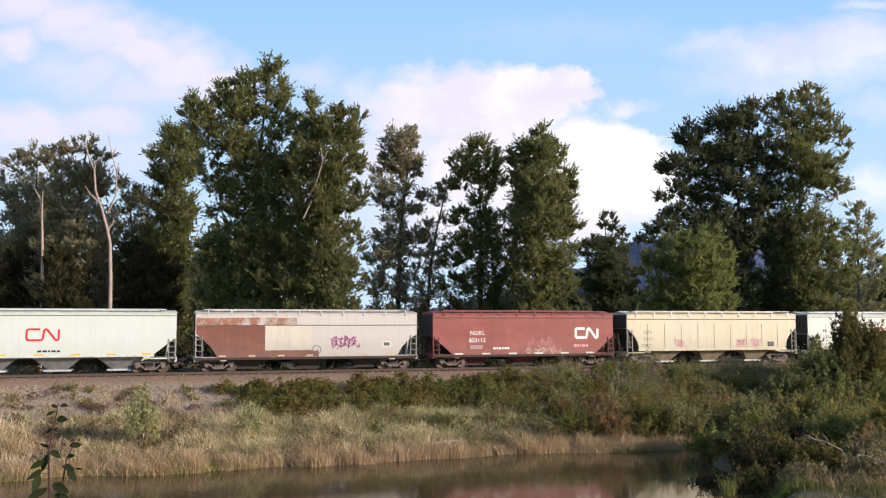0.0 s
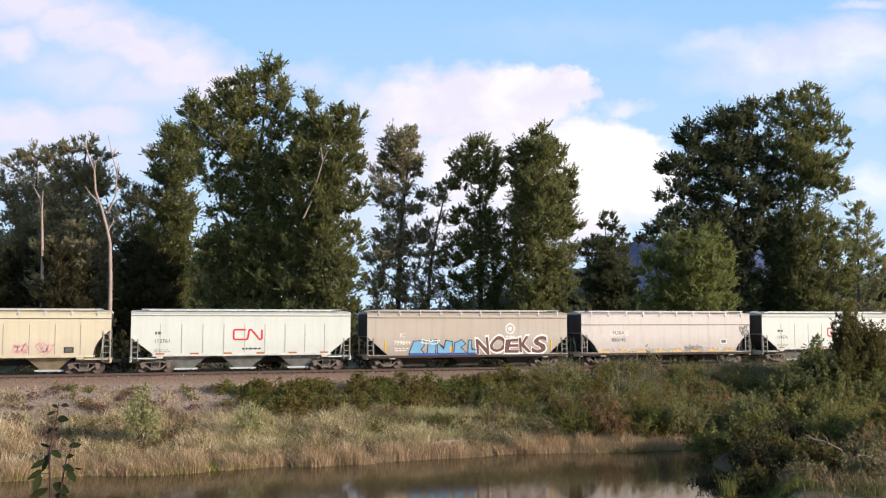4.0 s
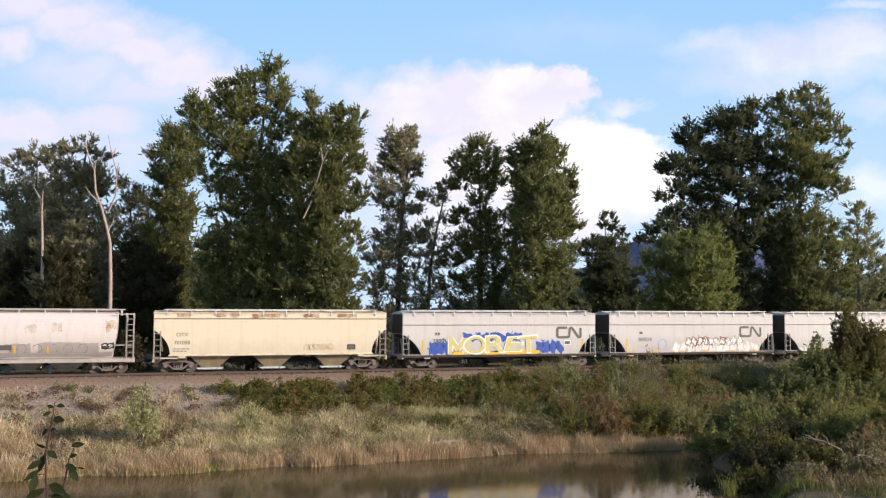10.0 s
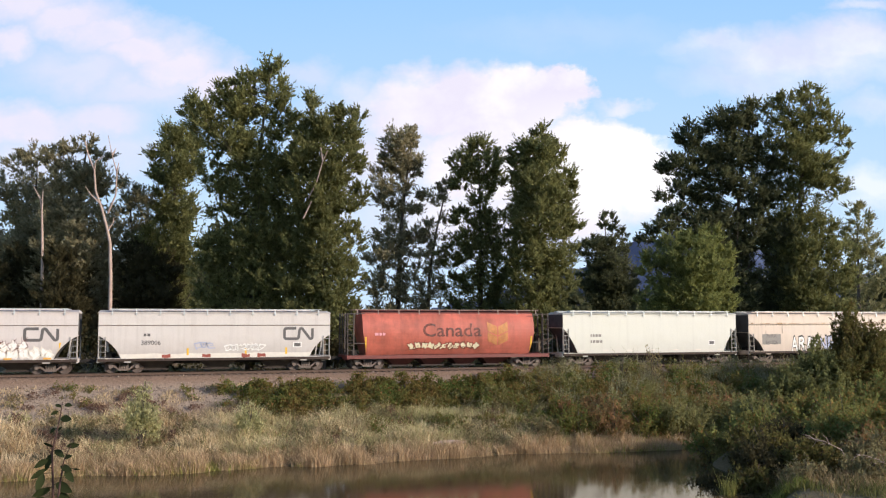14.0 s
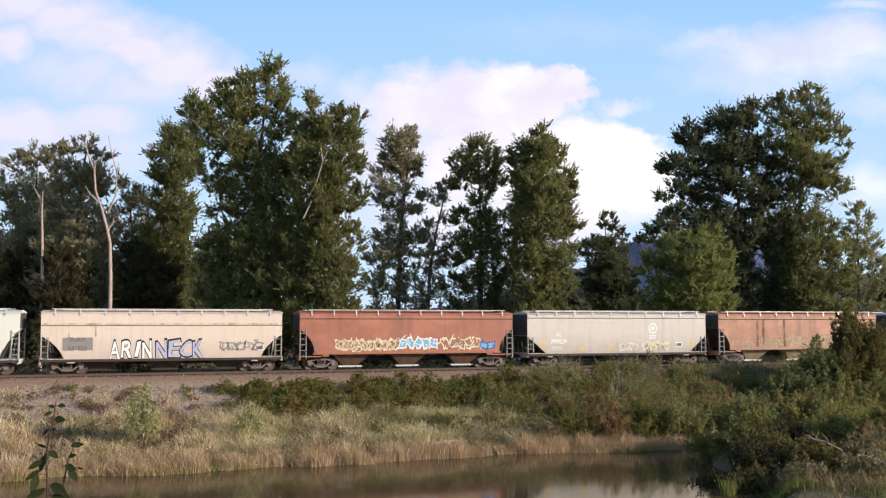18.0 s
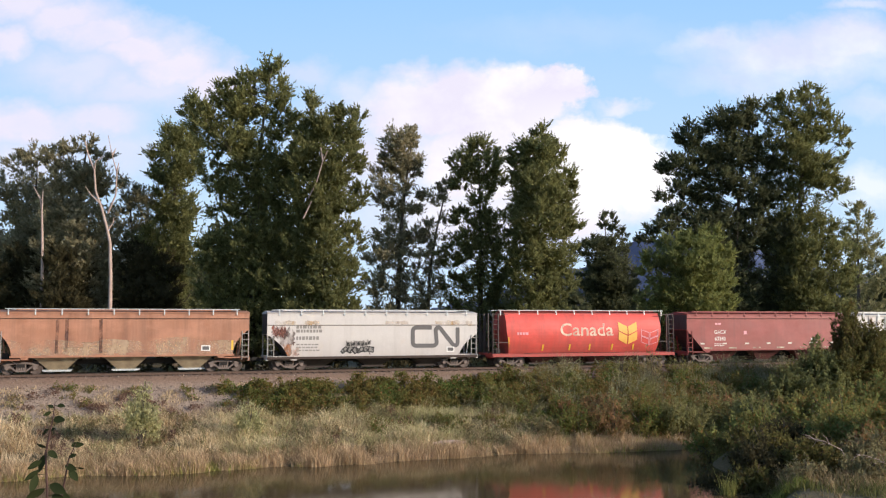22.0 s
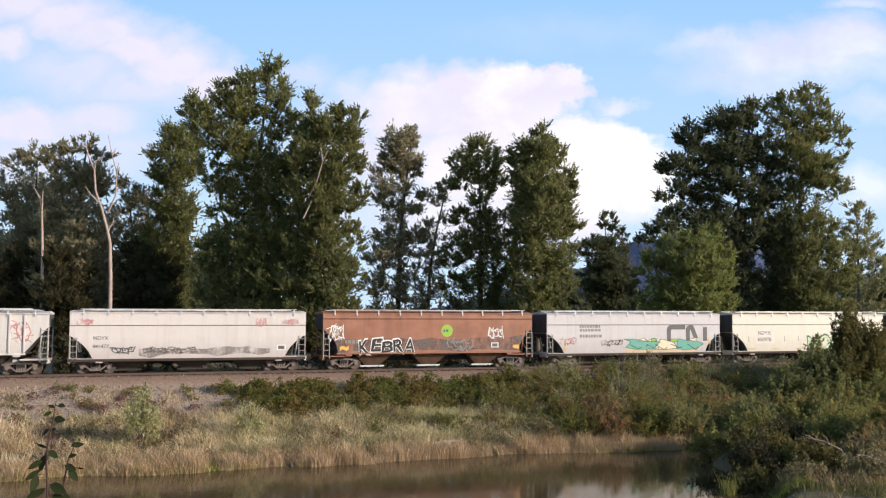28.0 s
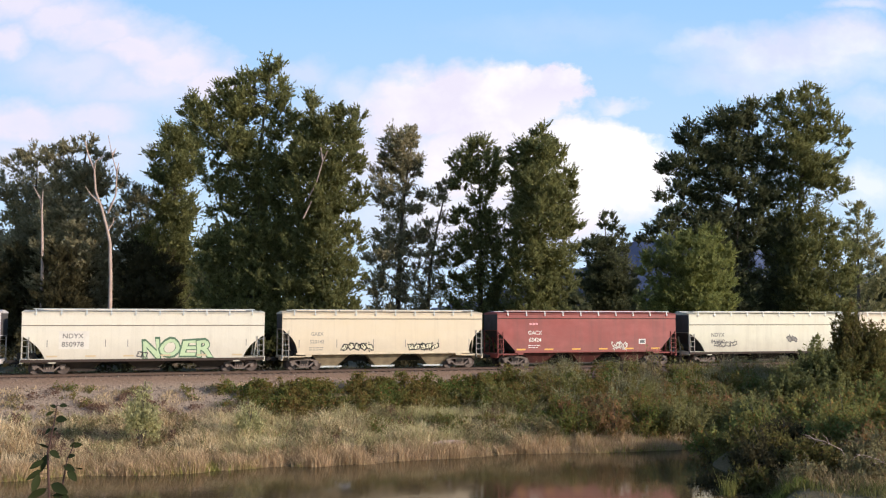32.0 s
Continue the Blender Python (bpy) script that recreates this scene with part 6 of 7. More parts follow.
scrawl(w, F(w, 0.6), F(w, 0.72), 1.75, 2.5, None, "mauve", 3, 6)
plate(w, 0.855, 1.95)
stroke(w, arc(F(w, 0.53), 1.55, 0.32, 0, 360, 14), 0.05, "grey", "graffiti")

w = wagon("ledge", (148, 70, 64), "maroon hopper wagon with white lettering", MAROON_BAY, 0.05, 0.25, boards=TRIM.setdefault((138, 58, 54), plain("wagon_trim", (138, 58, 54), 0.6)), light_boards=False)
mark(w, 0.235, "NOKL", "853113", "white", 2.75, 0.33)
scrawl(w, F(w, 0.51), F(w, 0.66), 1.15, 2.35, "soft_pink", "soft_pink", 8, 5)
scrawl(w, F(w, 0.50), F(w, 0.70), 1.05, 1.5, "soft_pink", "soft_cream", 9, 6)
emblem(w, F(w, 0.845), 2.72, 2.0, 0.74, "white", 0.22)
bars(w, F(w, 0.32), 1.45, 1.4, 0.16, "white")
bars(w, F(w, 0.77), 1.6, 1.3, 0.2, "pink")
dashes(w, 6, "pale", 1.05, 0.7)

w = wagon("flow", (220, 206, 177), "cream hopper wagon with pink scribbles", CREAM_BAY, 0.02, 0.25, seams=9)
mark(w, 0.115, "CEFX", "70519", "midgrey", 2.75, 0.26)
for q in (0.3, 0.66, 0.75):
    scrawl(w, F(w, q) - 0.45, F(w, q) + 0.45, 1.5, 2.1, None, "pink", int(q * 50), 3)
plate(w, 0.84, 1.7, "black")

w = white_panel("off-white hopper wagon with a red emblem and panel seams", "112761")

w = wagon("ledge", (190, 174, 158), "beige hopper wagon with blue and black graffiti", DARK_BAY, 0.05, 0.45)
mark(w, 0.165, "IC", "799844", "white", 2.6, 0.32)
blocks(w, (((0.195, 1.1), (0.22, 2.15), (0.275, 2.2), (0.27, 1.75), (0.255, 1.5), (0.275, 1.12)), ((0.285, 1.1), (0.29, 2.2), (0.33, 2.25), (0.325, 1.12)),
           ((0.335, 1.15), (0.335, 2.1), (0.365, 1.5), (0.375, 2.2), (0.41, 2.1), (0.405, 1.2), (0.37, 1.05)), ((0.415, 1.1), (0.42, 2.0), (0.455, 2.25), (0.475, 1.9), (0.45, 1.65), (0.48, 1.2)),
           ((0.485, 1.1), (0.488, 2.2), (0.505, 2.2), (0.505, 1.45), (0.535, 1.4), (0.53, 1.08))), "sky", "navy", 0.07)
blocks(w, (((0.20, 1.02), (0.20, 1.2), (0.53, 1.2), (0.53, 1.02)),), "blue", "navy", 0.03)
scrawl(w, F(w, 0.26), F(w, 0.34), 1.9, 2.2, None, "white", 22, 2)
tag_word(w, "NOEKS", F(w, 0.705), 1.68, 6.0, 1.22, "brown", "white", 0.06)
seal(w, 0.70, 3.1, 0.36, "white")
yellow_bars(w, (0.085, 0.4, 0.915))

w = wagon("deep", (214, 202, 194), "pale grey-pink hopper wagon with dark number", DARK_BAY, 0.04, 0.35)
patch_of(w, F(w, 0.16), F(w, 0.27), 2.5, 2.95, "pale", 0.0)
mark(w, 0.21, "FURX", "850145", "grey", 2.72, 0.32, False)
plate(w, 0.835, 1.95)
dashes(w, 8, "gold", 1.08, 0.9)
patch_of(w, F(w, 0.08), F(w, 0.97), 1.05, 1.42, "soft_cream", 0.03)
scrawl(w, F(w, 0.6), F(w, 0.7), 1.1, 1.6, None, "midgrey", 31, 4)
scrawl(w, F(w, 0.94), F(w, 0.99), 2.6, 3.3, None, "midgrey", 32, 3)

w = white_panel("clean white hopper wagon with a red emblem", "114576")

w = wagon("bare", (218, 204, 199), "pinkish-white round hopper wagon with grey-painted lower band", GREY_BAY, 0.03, 0.22, trim=(184, 170, 162), rust_rgb=(206, 160, 110))
for q0, q1, z1 in ((0.065, 0.20, 2.55), (0.20, 0.45, 2.2), (0.52, 0.60, 2.15), (0.63, 0.86, 2.2)):
    patch_of(w, F(w, q0), F(w, q1), 1.45, z1, "primer", 0.03, label="grey-primed panel")
patch_of(w, F(w, 0.065), F(w, 0.94), 1.2, 1.5, "primer", 0.04, label="grey-primed lower edge")
patch_of(w, F(w, 0.07), F(w, 0.12), 2.4, 3.9, "soft_midgrey", 0.08, label="grey stain")
for q, z, l in ((0.105, 3.3, 0.9), (0.17, 3.3, 0.6), (0.235, 3.3, 0.5), (0.40, 3.35, 0.5), (0.60, 3.15, 0.7), (0.70, 3.3, 0.6), (0.91, 3.45, 0.7), (0.90, 3.15, 0.5)):
    patch_of(w, F(w, q) - l / 2, F(w, q) + l / 2, z - 0.28, z + 0.28, "soft_tan", 0.1, label="worn ochre lettering remains")
for k in range(11):
    x = F(w, 0.22 + 0.058 * k)
    stroke(w, arc(x, 1.8, 0.3, 200 - 25 * (k % 3), -40 - 30 * (k % 4), 9) + [(x + 0.35, 1.55 + 0.1 * (k % 2))], 0.03, "soft_grey", "graffiti", 0.014, "thin grey graffiti loops")
for q in (0.29, 0.54, 0.665):
    patch_of(w, F(w, q) - 0.07, F(w, q) + 0.07, 1.5, 2.0, "gold", 0.02, "reflector", 0.02)
patch_of(w, F(w, 0.505) - 0.42, F(w, 0.505) + 0.42, 1.72, 2.06, "grey", 0.01, "stencil", 0.02)
bars(w, F(w, 0.085), 2.3, 1.7, 0.16, "grey")
plate(w, 0.885, 1.85, "white")
scrawl(w, F(w, 0.875), F(w, 0.92), 1.75, 2.15, None, "black", 47, 2)

w = wagon("flow", (225, 208, 181), "cream hopper wagon with rust along the roof", CREAM_BAY, 0.08, 0.25, rust_rgb=(196, 140, 88), seams=0)
mark(w, 0.115, "CITX", "701058", "grey", 2.72, 0.26)
for q, l in ((0.3, 1.6), (0.48, 2.6), (0.66, 1.2), (0.82, 1.5), (0.12, 0.9)):
    patch_of(w, F(w, q) - l / 2, F(w, q) + l / 2, 4.0, 4.27, "soft_stain", 0.05, off=0.042, label="rust bleeding from the roof edge")
scrawl(w, F(w, 0.63), F(w, 0.76), 1.55, 1.95, None, "tan", 51, 6)
plate(w, 0.84, 1.75, "black")

w = wagon("deep", (206, 198, 194), "light grey hopper wagon with yellow and blue graffiti", DARK_BAY, 0.03, 0.3)
scrawl(w, F(w, 0.13), F(w, 0.24), 1.0, 2.1, "blue", "blue", 61, 3)
scrawl(w, F(w, 0.3), F(w, 0.6), 2.1, 2.75, "blue", "blue", 62, 7)
scrawl(w, F(w, 0.68), F(w, 0.82), 1.1, 2.1, "blue", "blue", 63, 4)
xm = F(w, 0.455) - 3.05
for ink, thick in (("white", 0.46), ("straw", 0.32)):
    for a, b in (((-0.62, -0.64), (-0.62, 0.64)), ((0.62, -0.64), (0.62, 0.64)), ((-0.6, 0.6), (0.02, -0.3)), ((0.6, 0.6), (-0.02, -0.3))):
        stroke(w, [(xm + a[0], 1.75 + a[1]), (xm + b[0], 1.75 + b[1])], thick, ink, "graffiti", 0.024, "spray-painted graffiti letter")
tag_word(w, "ORET", F(w, 0.455) + 0.78, 1.75, 6.2, 1.3, "straw", "white", 0.02, 0.030)
patch_of(w, F(w, 0.24), F(w, 0.70), 1.04, 1.35, "yellow", 0.06, "graffiti", 0.016)
emblem(w, F(w, 0.855), 2.78, 2.1, 0.78, "grey", 0.2)
mark(w, 0.19, "", "389013", "grey", 2.7, 0.34, False)
plate(w, 0.845, 1.95)
yellow_bars(w, (0.1, 0.93))

w = wagon("deep", (206, 196, 193), "light grey hopper wagon with white and pink graffiti", DARK_BAY, 0.03, 0.32)
mark(w, 0.205, "", "389028", "grey", 2.72, 0.32, False)
scrawl(w, F(w, 0.37), F(w, 0.9), 1.05, 1.9, "white", "pale", 71, 12)
scrawl(w, F(w, 0.45), F(w, 0.8), 1.6, 2.35, "white", "soft_brick", 72, 10)
stroke(w, arc(F(w, 0.31), 1.75, 0.42, 0, 360, 14), 0.12, "lavender", "graffiti")
emblem(w, F(w, 0.855), 2.78, 2.1, 0.78, "grey", 0.2)
yellow_bars(w, (0.1, 0.93))
dashes(w, 6, "gold", 1.06, 0.5)

w = wagon("deep", (207, 199, 195), "light grey hopper wagon with small scribbles", DARK_BAY, 0.03, 0.3)
mark(w, 0.215, "", "389006", "grey", 2.72, 0.32, False)
emblem(w, F(w, 0.855), 2.78, 2.1, 0.78, "grey", 0.2)
scrawl(w, F(w, 0.40), F(w, 0.48), 1.75, 2.15, None, "lavender", 81, 3)
scrawl(w, F(w, 0.53), F(w, 0.70), 1.6, 2.0, None, "white", 82, 6)
patch_of(w, F(w, 0.08), F(w, 0.97), 1.05, 1.38, "pale", 0.03)
for q in (0.28, 0.45, 0.62, 0.69):
    patch_of(w, F(w, q) - 0.3, F(w, q) + 0.3, 1.08, 1.32, "brick", 0.02, off=0.009)
plate(w, 0.85, 1.95)
yellow_bars(w, (0.37, 0.62, 0.8))


def maple_wagon(rgb, label, ink, faded):
    w = wagon("round", rgb, label, MAROON_BAY, 0.10 if faded else 0.03, 0.3, trim=(120, 56, 52) if faded else (176, 66, 60), posts=END_STEEL, boards=GALV if not faded else TRIM.setdefault((150, 130, 120), plain("wagon_trim", (150, 130, 120))))
    word(w, "Canada", F(w, 0.505), 2.95, 1.02, ink, 4.9, 0.012)
    grain_sign(w, 0.735, 1.75, 2.72, 1.9, "faded_gold" if faded else "gold")
    if not faded:
        grain_sign(w, 0.86, 1.6, 2.35, 1.3, "pink", True)
    bars(w, F(w, 0.13), 2.6, 0.9, 0.2, "pink")
    return w


w = maple_wagon((188, 92, 74), "faded red round-sided grain hopper wagon", "faded_brown", True)
scrawl(w, F(w, 0.29), F(w, 0.64), 1.5, 2.05, "cream", "soft_brick", 91, 11)
yellow_bars(w, (0.088, 0.91), 1.3, 2.5)

w = wagon("smooth", (217, 215, 205), "plain white hopper wagon", DARK_BAY, 0.01, 0.14)
bars(w, F(w, 0.15), 2.4, 0.9, 0.22, "midgrey")
bars(w, F(w, 0.15), 1.9, 1.0, 0.22, "midgrey")
plate(w, 0.85, 1.85, "white")
dashes(w, 7, "pale", 1.2, 0.5)

w = wagon("deep", (216, 197, 181), "peach-cream hopper wagon with black and white graffiti", DARK_BAY, 0.04, 0.25)
patch_of(w, F(w, 0.085), F(w, 0.205), 1.65, 2.55, "midgrey", 0.02)
mark(w, 0.145, "FURX", "641826", "grey", 2.4, 0.3, False)
for q in (0.11, 0.215):
    patch_of(w, F(w, q) - 0.05, F(w, q) + 0.05, 2.6, 3.36, "soft_rust", 0.02, label="rust streak")
patch_of(w, F(w, 0.01), F(w, 0.98), 3.46, 3.56, "soft_tan", 0.02, off=0.042)
tag_word(w, "ARIN", F(w, 0.36), 1.6, 2.9, 1.2, "white", "black", 0.045)
tag_word(w, "NECK", F(w, 0.56), 1.6, 3.3, 1.2, "lavender", "black", 0.045)
scrawl(w, F(w, 0.73), F(w, 0.91), 1.6, 2.2, None, "midgrey", 101, 5)
plate(w, 0.9, 1.75, "pale")

w = wagon("flow", (162, 98, 76), "rust-brown hopper wagon covered in outlined graffiti", RUST_BAY, 0.10, 0.25, rust_rgb=(180, 122, 92))
scrawl(w, F(w, 0.16), F(w, 0.44), 1.45, 2.3, None, "cream", 111, 8)
scrawl(w, F(w, 0.17), F(w, 0.43), 1.5, 2.25, None, "tan", 112, 7)
scrawl(w, F(w, 0.45), F(w, 0.63), 1.55, 2.45, "sky", "white", 113, 5)
scrawl(w, F(w, 0.65), F(w, 0.84), 1.5, 2.45, None, "cream", 114, 5)
scrawl(w, F(w, 0.84), F(w, 0.91), 1.4, 2.1, "sky", "blue", 115, 2)
dashes(w, 9, "orange", 1.3, 0.9)

w = wagon("ledge", (200, 190, 180), "warm grey hopper wagon with yellow reflectors", DARK_BAY, 0.03, 0.4)
mark(w, 0.165, "IC", "799529", "white", 2.6, 0.34)
seal(w, 0.69, 3.1, 0.36, "white")
yellow_bars(w, (0.085, 0.29, 0.45, 0.57, 0.70, 0.915))
scrawl(w, F(w, 0.50), F(w, 0.60), 1.3, 1.85, None, "pale", 121, 4)
scrawl(w, F(w, 0.63), F(w, 0.78), 1.3, 1.95, None, "cream", 122, 5)
plate(w, 0.84, 1.7)

w = wagon("flow", (172, 120, 94), "orange-brown weathered hopper wagon", CREAM_BAY, 0.16, 0.35, rust_rgb=(150, 92, 62))
plate(w, 0.82, 1.75)
patch_of(w, F(w, 0.03), F(w, 0.97), 1.36, 2.35, "faded_tan", 0.12, label="chalky faded lower side")
patch_of(w, F(w, 0.1), F(w, 0.5), 1.36, 1.95, "faded_tan", 0.12)
patch_of(w, F(w, 0.62), F(w, 0.72), 1.36, 2.2, "faded_tan", 0.1)
for q in (0.235, 0.27, 0.4):
    patch_of(w, F(w, q) - 0.12, F(w, q) + 0.12, 1.5, 3.85, "soft_brown", 0.05, label="sooty streak")
yellow_bars(w, (0.93,), 1.6, 2.3)

w = wagon("deep", (204, 197, 193), "white hopper wagon with a large dark emblem and rust stains", DARK_BAY, 0.06, 0.25, rust_rgb=(196, 150, 96))
for z in (3.15, 2.85):
    bars(w, F(w, 0.13), z, 1.9, 0.22, "midgrey")
bars(w, F(w, 0.13), 2.3, 1.7, 0.26, "midgrey")
bars(w, F(w, 0.13), 1.9, 1.6, 0.1, "midgrey", 3)
patch_of(w, F(w, 0.055), F(w, 0.125), 1.95, 2.95, "dark_stain", 0.14, label="dark rust stain")
patch_of(w, F(w, 0.03), F(w, 0.10), 2.5, 3.1, "dark_stain", 0.12)
patch_of(w, F(w, 0.07), F(w, 0.11), 1.2, 2.0, "soft_stain", 0.1, label="rust run")
patch_of(w, F(w, 0.02), F(w, 0.08), 2.6, 3.3, "soft_brick", 0.12)
patch_of(w, F(w, 0.06), F(w, 0.14), 1.1, 1.6, "soft_orange", 0.15)
for q, l in ((0.08, 1.5), (0.2, 1.2), (0.6, 1.8), (0.85, 2.0), (0.95, 0.8)):
    patch_of(w, F(w, q) - l / 2, F(w, q) + l / 2, 3.46, 3.72, "soft_tan", 0.06, off=0.042)
emblem(w, F(w, 0.79), 2.5, 3.7, 1.42, "grey", 0.32)
scrawl(w, F(w, 0.34), F(w, 0.49), 1.3, 1.75, "midgrey", "black", 131, 6)
scrawl(w, F(w, 0.36), F(w, 0.47), 1.75, 2.15, "black", "midgrey", 132, 5)
plate(w, 0.865, 1.5)

w = maple_wagon((208, 70, 60), "bright red round-sided grain hopper wagon", "worn_cream", False)
yellow_bars(w, (0.085, 0.27, 0.415, 0.525, 0.65, 0.77, 0.92), 1.3, 2.4)

w = wagon("slope", (144, 62, 58), "maroon hopper wagon with sloping ends", MAROON_BAY, 0.03, 0.22, boards=TRIM.setdefault((144, 62, 58), plain("wagon_trim", (144, 62, 58), 0.6)), light_boards=False)
mark(w, 0.2, "GACX", "63343", "white", 2.75, 0.31)
bars(w, F(w, 0.17), 3.4, 0.6, 0.16, "pink")
dashes(w, 7, "pale", 1.7, 0.4)
dashes(w, 6, "soft_cream", 1.32, 0.8)
plate(w, 0.795, 2.0)
patch_of(w, F(w, 0.355) - 0.15, F(w, 0.355) + 0.15, 2.55, 2.85, "pink", 0.0)

w = wagon("ribbed", (210, 203, 198), "white ribbed hopper wagon with rust-streaked panels", DARK_BAY, 0.08, 0.35, rust_rgb=(170, 104, 60))
for q, l in ((0.105, 0.3), (0.425, 0.55), (0.475, 0.85), (0.53, 0.75), (0.30, 0.15)):
    patch_of(w, F(w, q) - l / 2, F(w, q) + l / 2, 1.55, 4.05, "soft_stain", 0.05, label="rust-streaked panel")
for q in (0.17, 0.23, 0.36, 0.60, 0.67, 0.78):
    patch_of(w, F(w, q) - 0.32, F(w, q) + 0.32, 1.55, 1.95, "soft_stain", 0.08, label="rusty grime along the lower edge")
bars(w, F(w, 0.2), 2.3, 2.6, 0.25, "midgrey")
bars(w, F(w, 0.2), 1.95, 2.4, 0.2, "midgrey")
scrawl(w, F(w, 0.86), F(w, 0.93), 2.4, 3.6, None, "soft_pink", 138, 3)
for q in (0.64, 0.72):
    patch_of(w, F(w, q) - 0.3, F(w, q) + 0.3, 1.7, 2.1, "midgrey", 0.02)

w = wagon("deep", (212, 202, 197), "off-white hopper wagon with red smudges under the eaves", DARK_BAY, 0.03, 0.3)
mark(w, 0.125, "NDYX", "841477", "grey", 2.5, 0.25, False)
for q, l in ((0.06, 1.1), (0.93, 1.2), (0.8, 0.8)):
    patch_of(w, F(w, q) - l / 2, F(w, q) + l / 2, 3.5, 3.85, "soft_pink", 0.08, off=0.042, label="red smudge")
scrawl(w, F(w, 0.17), F(w, 0.26), 1.45, 1.85, None, "grey", 141, 4)
scrawl(w, F(w, 0.30), F(w, 0.52), 1.45, 1.8, None, "soft_grey", 142, 7)
patch_of(w, F(w, 0.28), F(w, 0.84), 1.3, 1.75, "soft_midgrey", 0.08, label="grime along the lower side")
plate(w, 0.89, 1.75)

w = wagon("flow", (152, 98, 74), "rusty brown hopper wagon with graffiti and a green disc", RUST_BAY, 0.12, 0.35, rust_rgb=(176, 104, 62))
patch_of(w, F(w, 0.05), F(w, 0.96), 1.36, 2.3, "soft_grey", 0.14, label="grey road grime")
tag_word(w, "KEBRA", F(w, 0.29), 1.7, 4.5, 0.98, "black", "white", 0.045)
x = F(w, 0.575)
flat("emblem", w, [(x + 0.48 * math.cos(a), 2.95 + 0.48 * math.sin(a)) for a in np.linspace(0, 2 * math.pi, 25)[:-1]], [tuple(range(24))], "lime", 0.008, "green disc")
bars(w, x - 0.3, 2.85, 0.4, 0.2, "grey").location.y = -0.006
scrawl(w, F(w, 0.03), F(w, 0.09), 2.2, 3.4, None, "white", 151, 3)
scrawl(w, F(w, 0.78), F(w, 0.85), 2.3, 3.1, None, "white", 152, 3)
scrawl(w, F(w, 0.58), F(w, 0.7), 1.4, 2.2, None, "midgrey", 153, 4)
bars(w, F(w, 0.1), 2.0, 0.9, 0.26, "midgrey")
patch_of(w, F(w, 0.075), F(w, 0.115), 1.5, 1.8, "gold", 0.04)
patch_of(w, F(w, 0.90), F(w, 0.93), 1.5, 1.8, "gold", 0.04)
plate(w, 0.81, 1.8)

w = wagon("deep", (202, 195, 195), "white hopper wagon with teal graffiti over a dark emblem", DARK_BAY, 0.03, 0.28)
for z in (3.15, 2.85):
    bars(w, F(w, 0.18), z, 1.9, 0.22, "midgrey")
bars(w, F(w, 0.18), 2.35, 1.8, 0.24, "midgrey")
emblem(w, F(w, 0.80), 2.5, 3.6, 1.4, "grey", 0.40, True)
patch_of(w, F(w, 0.43), F(w, 0.86), 1.04, 1.35, "tan", 0.03, "graffiti", 0.008)
blocks(w, (((0.43, 2.2), (0.47, 1.95), (0.435, 1.5), (0.50, 1.32), (0.60, 1.35), (0.64, 1.95), (0.55, 2.0), (0.49, 2.2)), ((0.735, 1.35), (0.745, 2.2), (0.80, 2.05), (0.86, 2.0), (0.90, 1.75), (0.85, 1.35), (0.79, 1.25))), "teal", "dkgreen", 0.05)
blocks(w, (((0.60, 1.32), (0.645, 2.2), (0.72, 1.9), (0.74, 1.4), (0.68, 1.3)), ((0.50, 2.05), (0.545, 2.3), (0.56, 2.02)), ((0.56, 2.02), (0.60, 2.28), (0.62, 1.98)), ((0.80, 2.1), (0.86, 2.3), (0.85, 1.98))), "cream", "black", 0.04)
blocks(w, (((0.585, 2.0), (0.59, 2.25), (0.615, 2.25), (0.62, 2.0)), ((0.70, 1.95), (0.705, 2.2), (0.735, 2.2), (0.74, 1.95))), "lime", "dkgreen", 0.04)
for q in (0.46, 0.56, 0.61, 0.70, 0.80):
    stroke(w, [(F(w, q), 1.75), (F(w, q + 0.05), 1.25 + 2 * (q % 0.1)), (F(w, q + 0.07), 1.5)], 0.05, "black", "graffiti", 0.016)
scrawl(w, F(w, 0.30), F(w, 0.42), 1.7, 2.1, None, "soft_grey", 163, 6)
scrawl(w, F(w, 0.07), F(w, 0.16), 1.8, 2.3, None, "soft_pink", 164, 3)
yellow_bars(w, (0.1, 0.93))

w = wagon("deep", (223, 214, 197), "cream hopper wagon with outlined graffiti", DARK_BAY, 0.02, 0.2)
patch_of(w, F(w, 0.145), F(w, 0.265), 1.75, 3.0, "pale", 0.0, label="pale repainted number panel")
mark(w, 0.2, "NDYX", "850978", "grey", 2.65, 0.34, False)
tag_word(w, "NOER", F(w, 0.63), 1.66, 4.8, 1.2, "mint", "dkgreen", 0.06)
scrawl(w, F(w, 0.46), F(w, 0.5), 1.15, 1.5, None, "grey", 171, 2)
for q in (0.1, 0.33, 0.42, 0.92):
    patch_of(w, F(w, q) - 0.025, F(w, q) + 0.025, 1.9, 2.4, "midgrey", 0.0, "seam")
dashes(w, 6, "tan", 1.2, 0.7)

w = wagon("flow", (222, 204, 177), "cream hopper wagon with two black outlined tags", CREAM_BAY, 0.02, 0.22)
mark(w, 0.165, "GAEX", "520142", "midgrey", 2.72, 0.26)
for q in (0.36, 0.69):
    scrawl(w, F(w, q) - 1.2, F(w, q) + 1.2, 1.5, 2.0, "cream", "black", int(q * 300), 5)
for q in (0.08, 0.26, 0.44, 0.6, 0.77, 0.93):
    patch_of(w, F(w, q) - 0.025, F(w, q) + 0.025, 1.7, 2.3, "midgrey", 0.0, "seam")

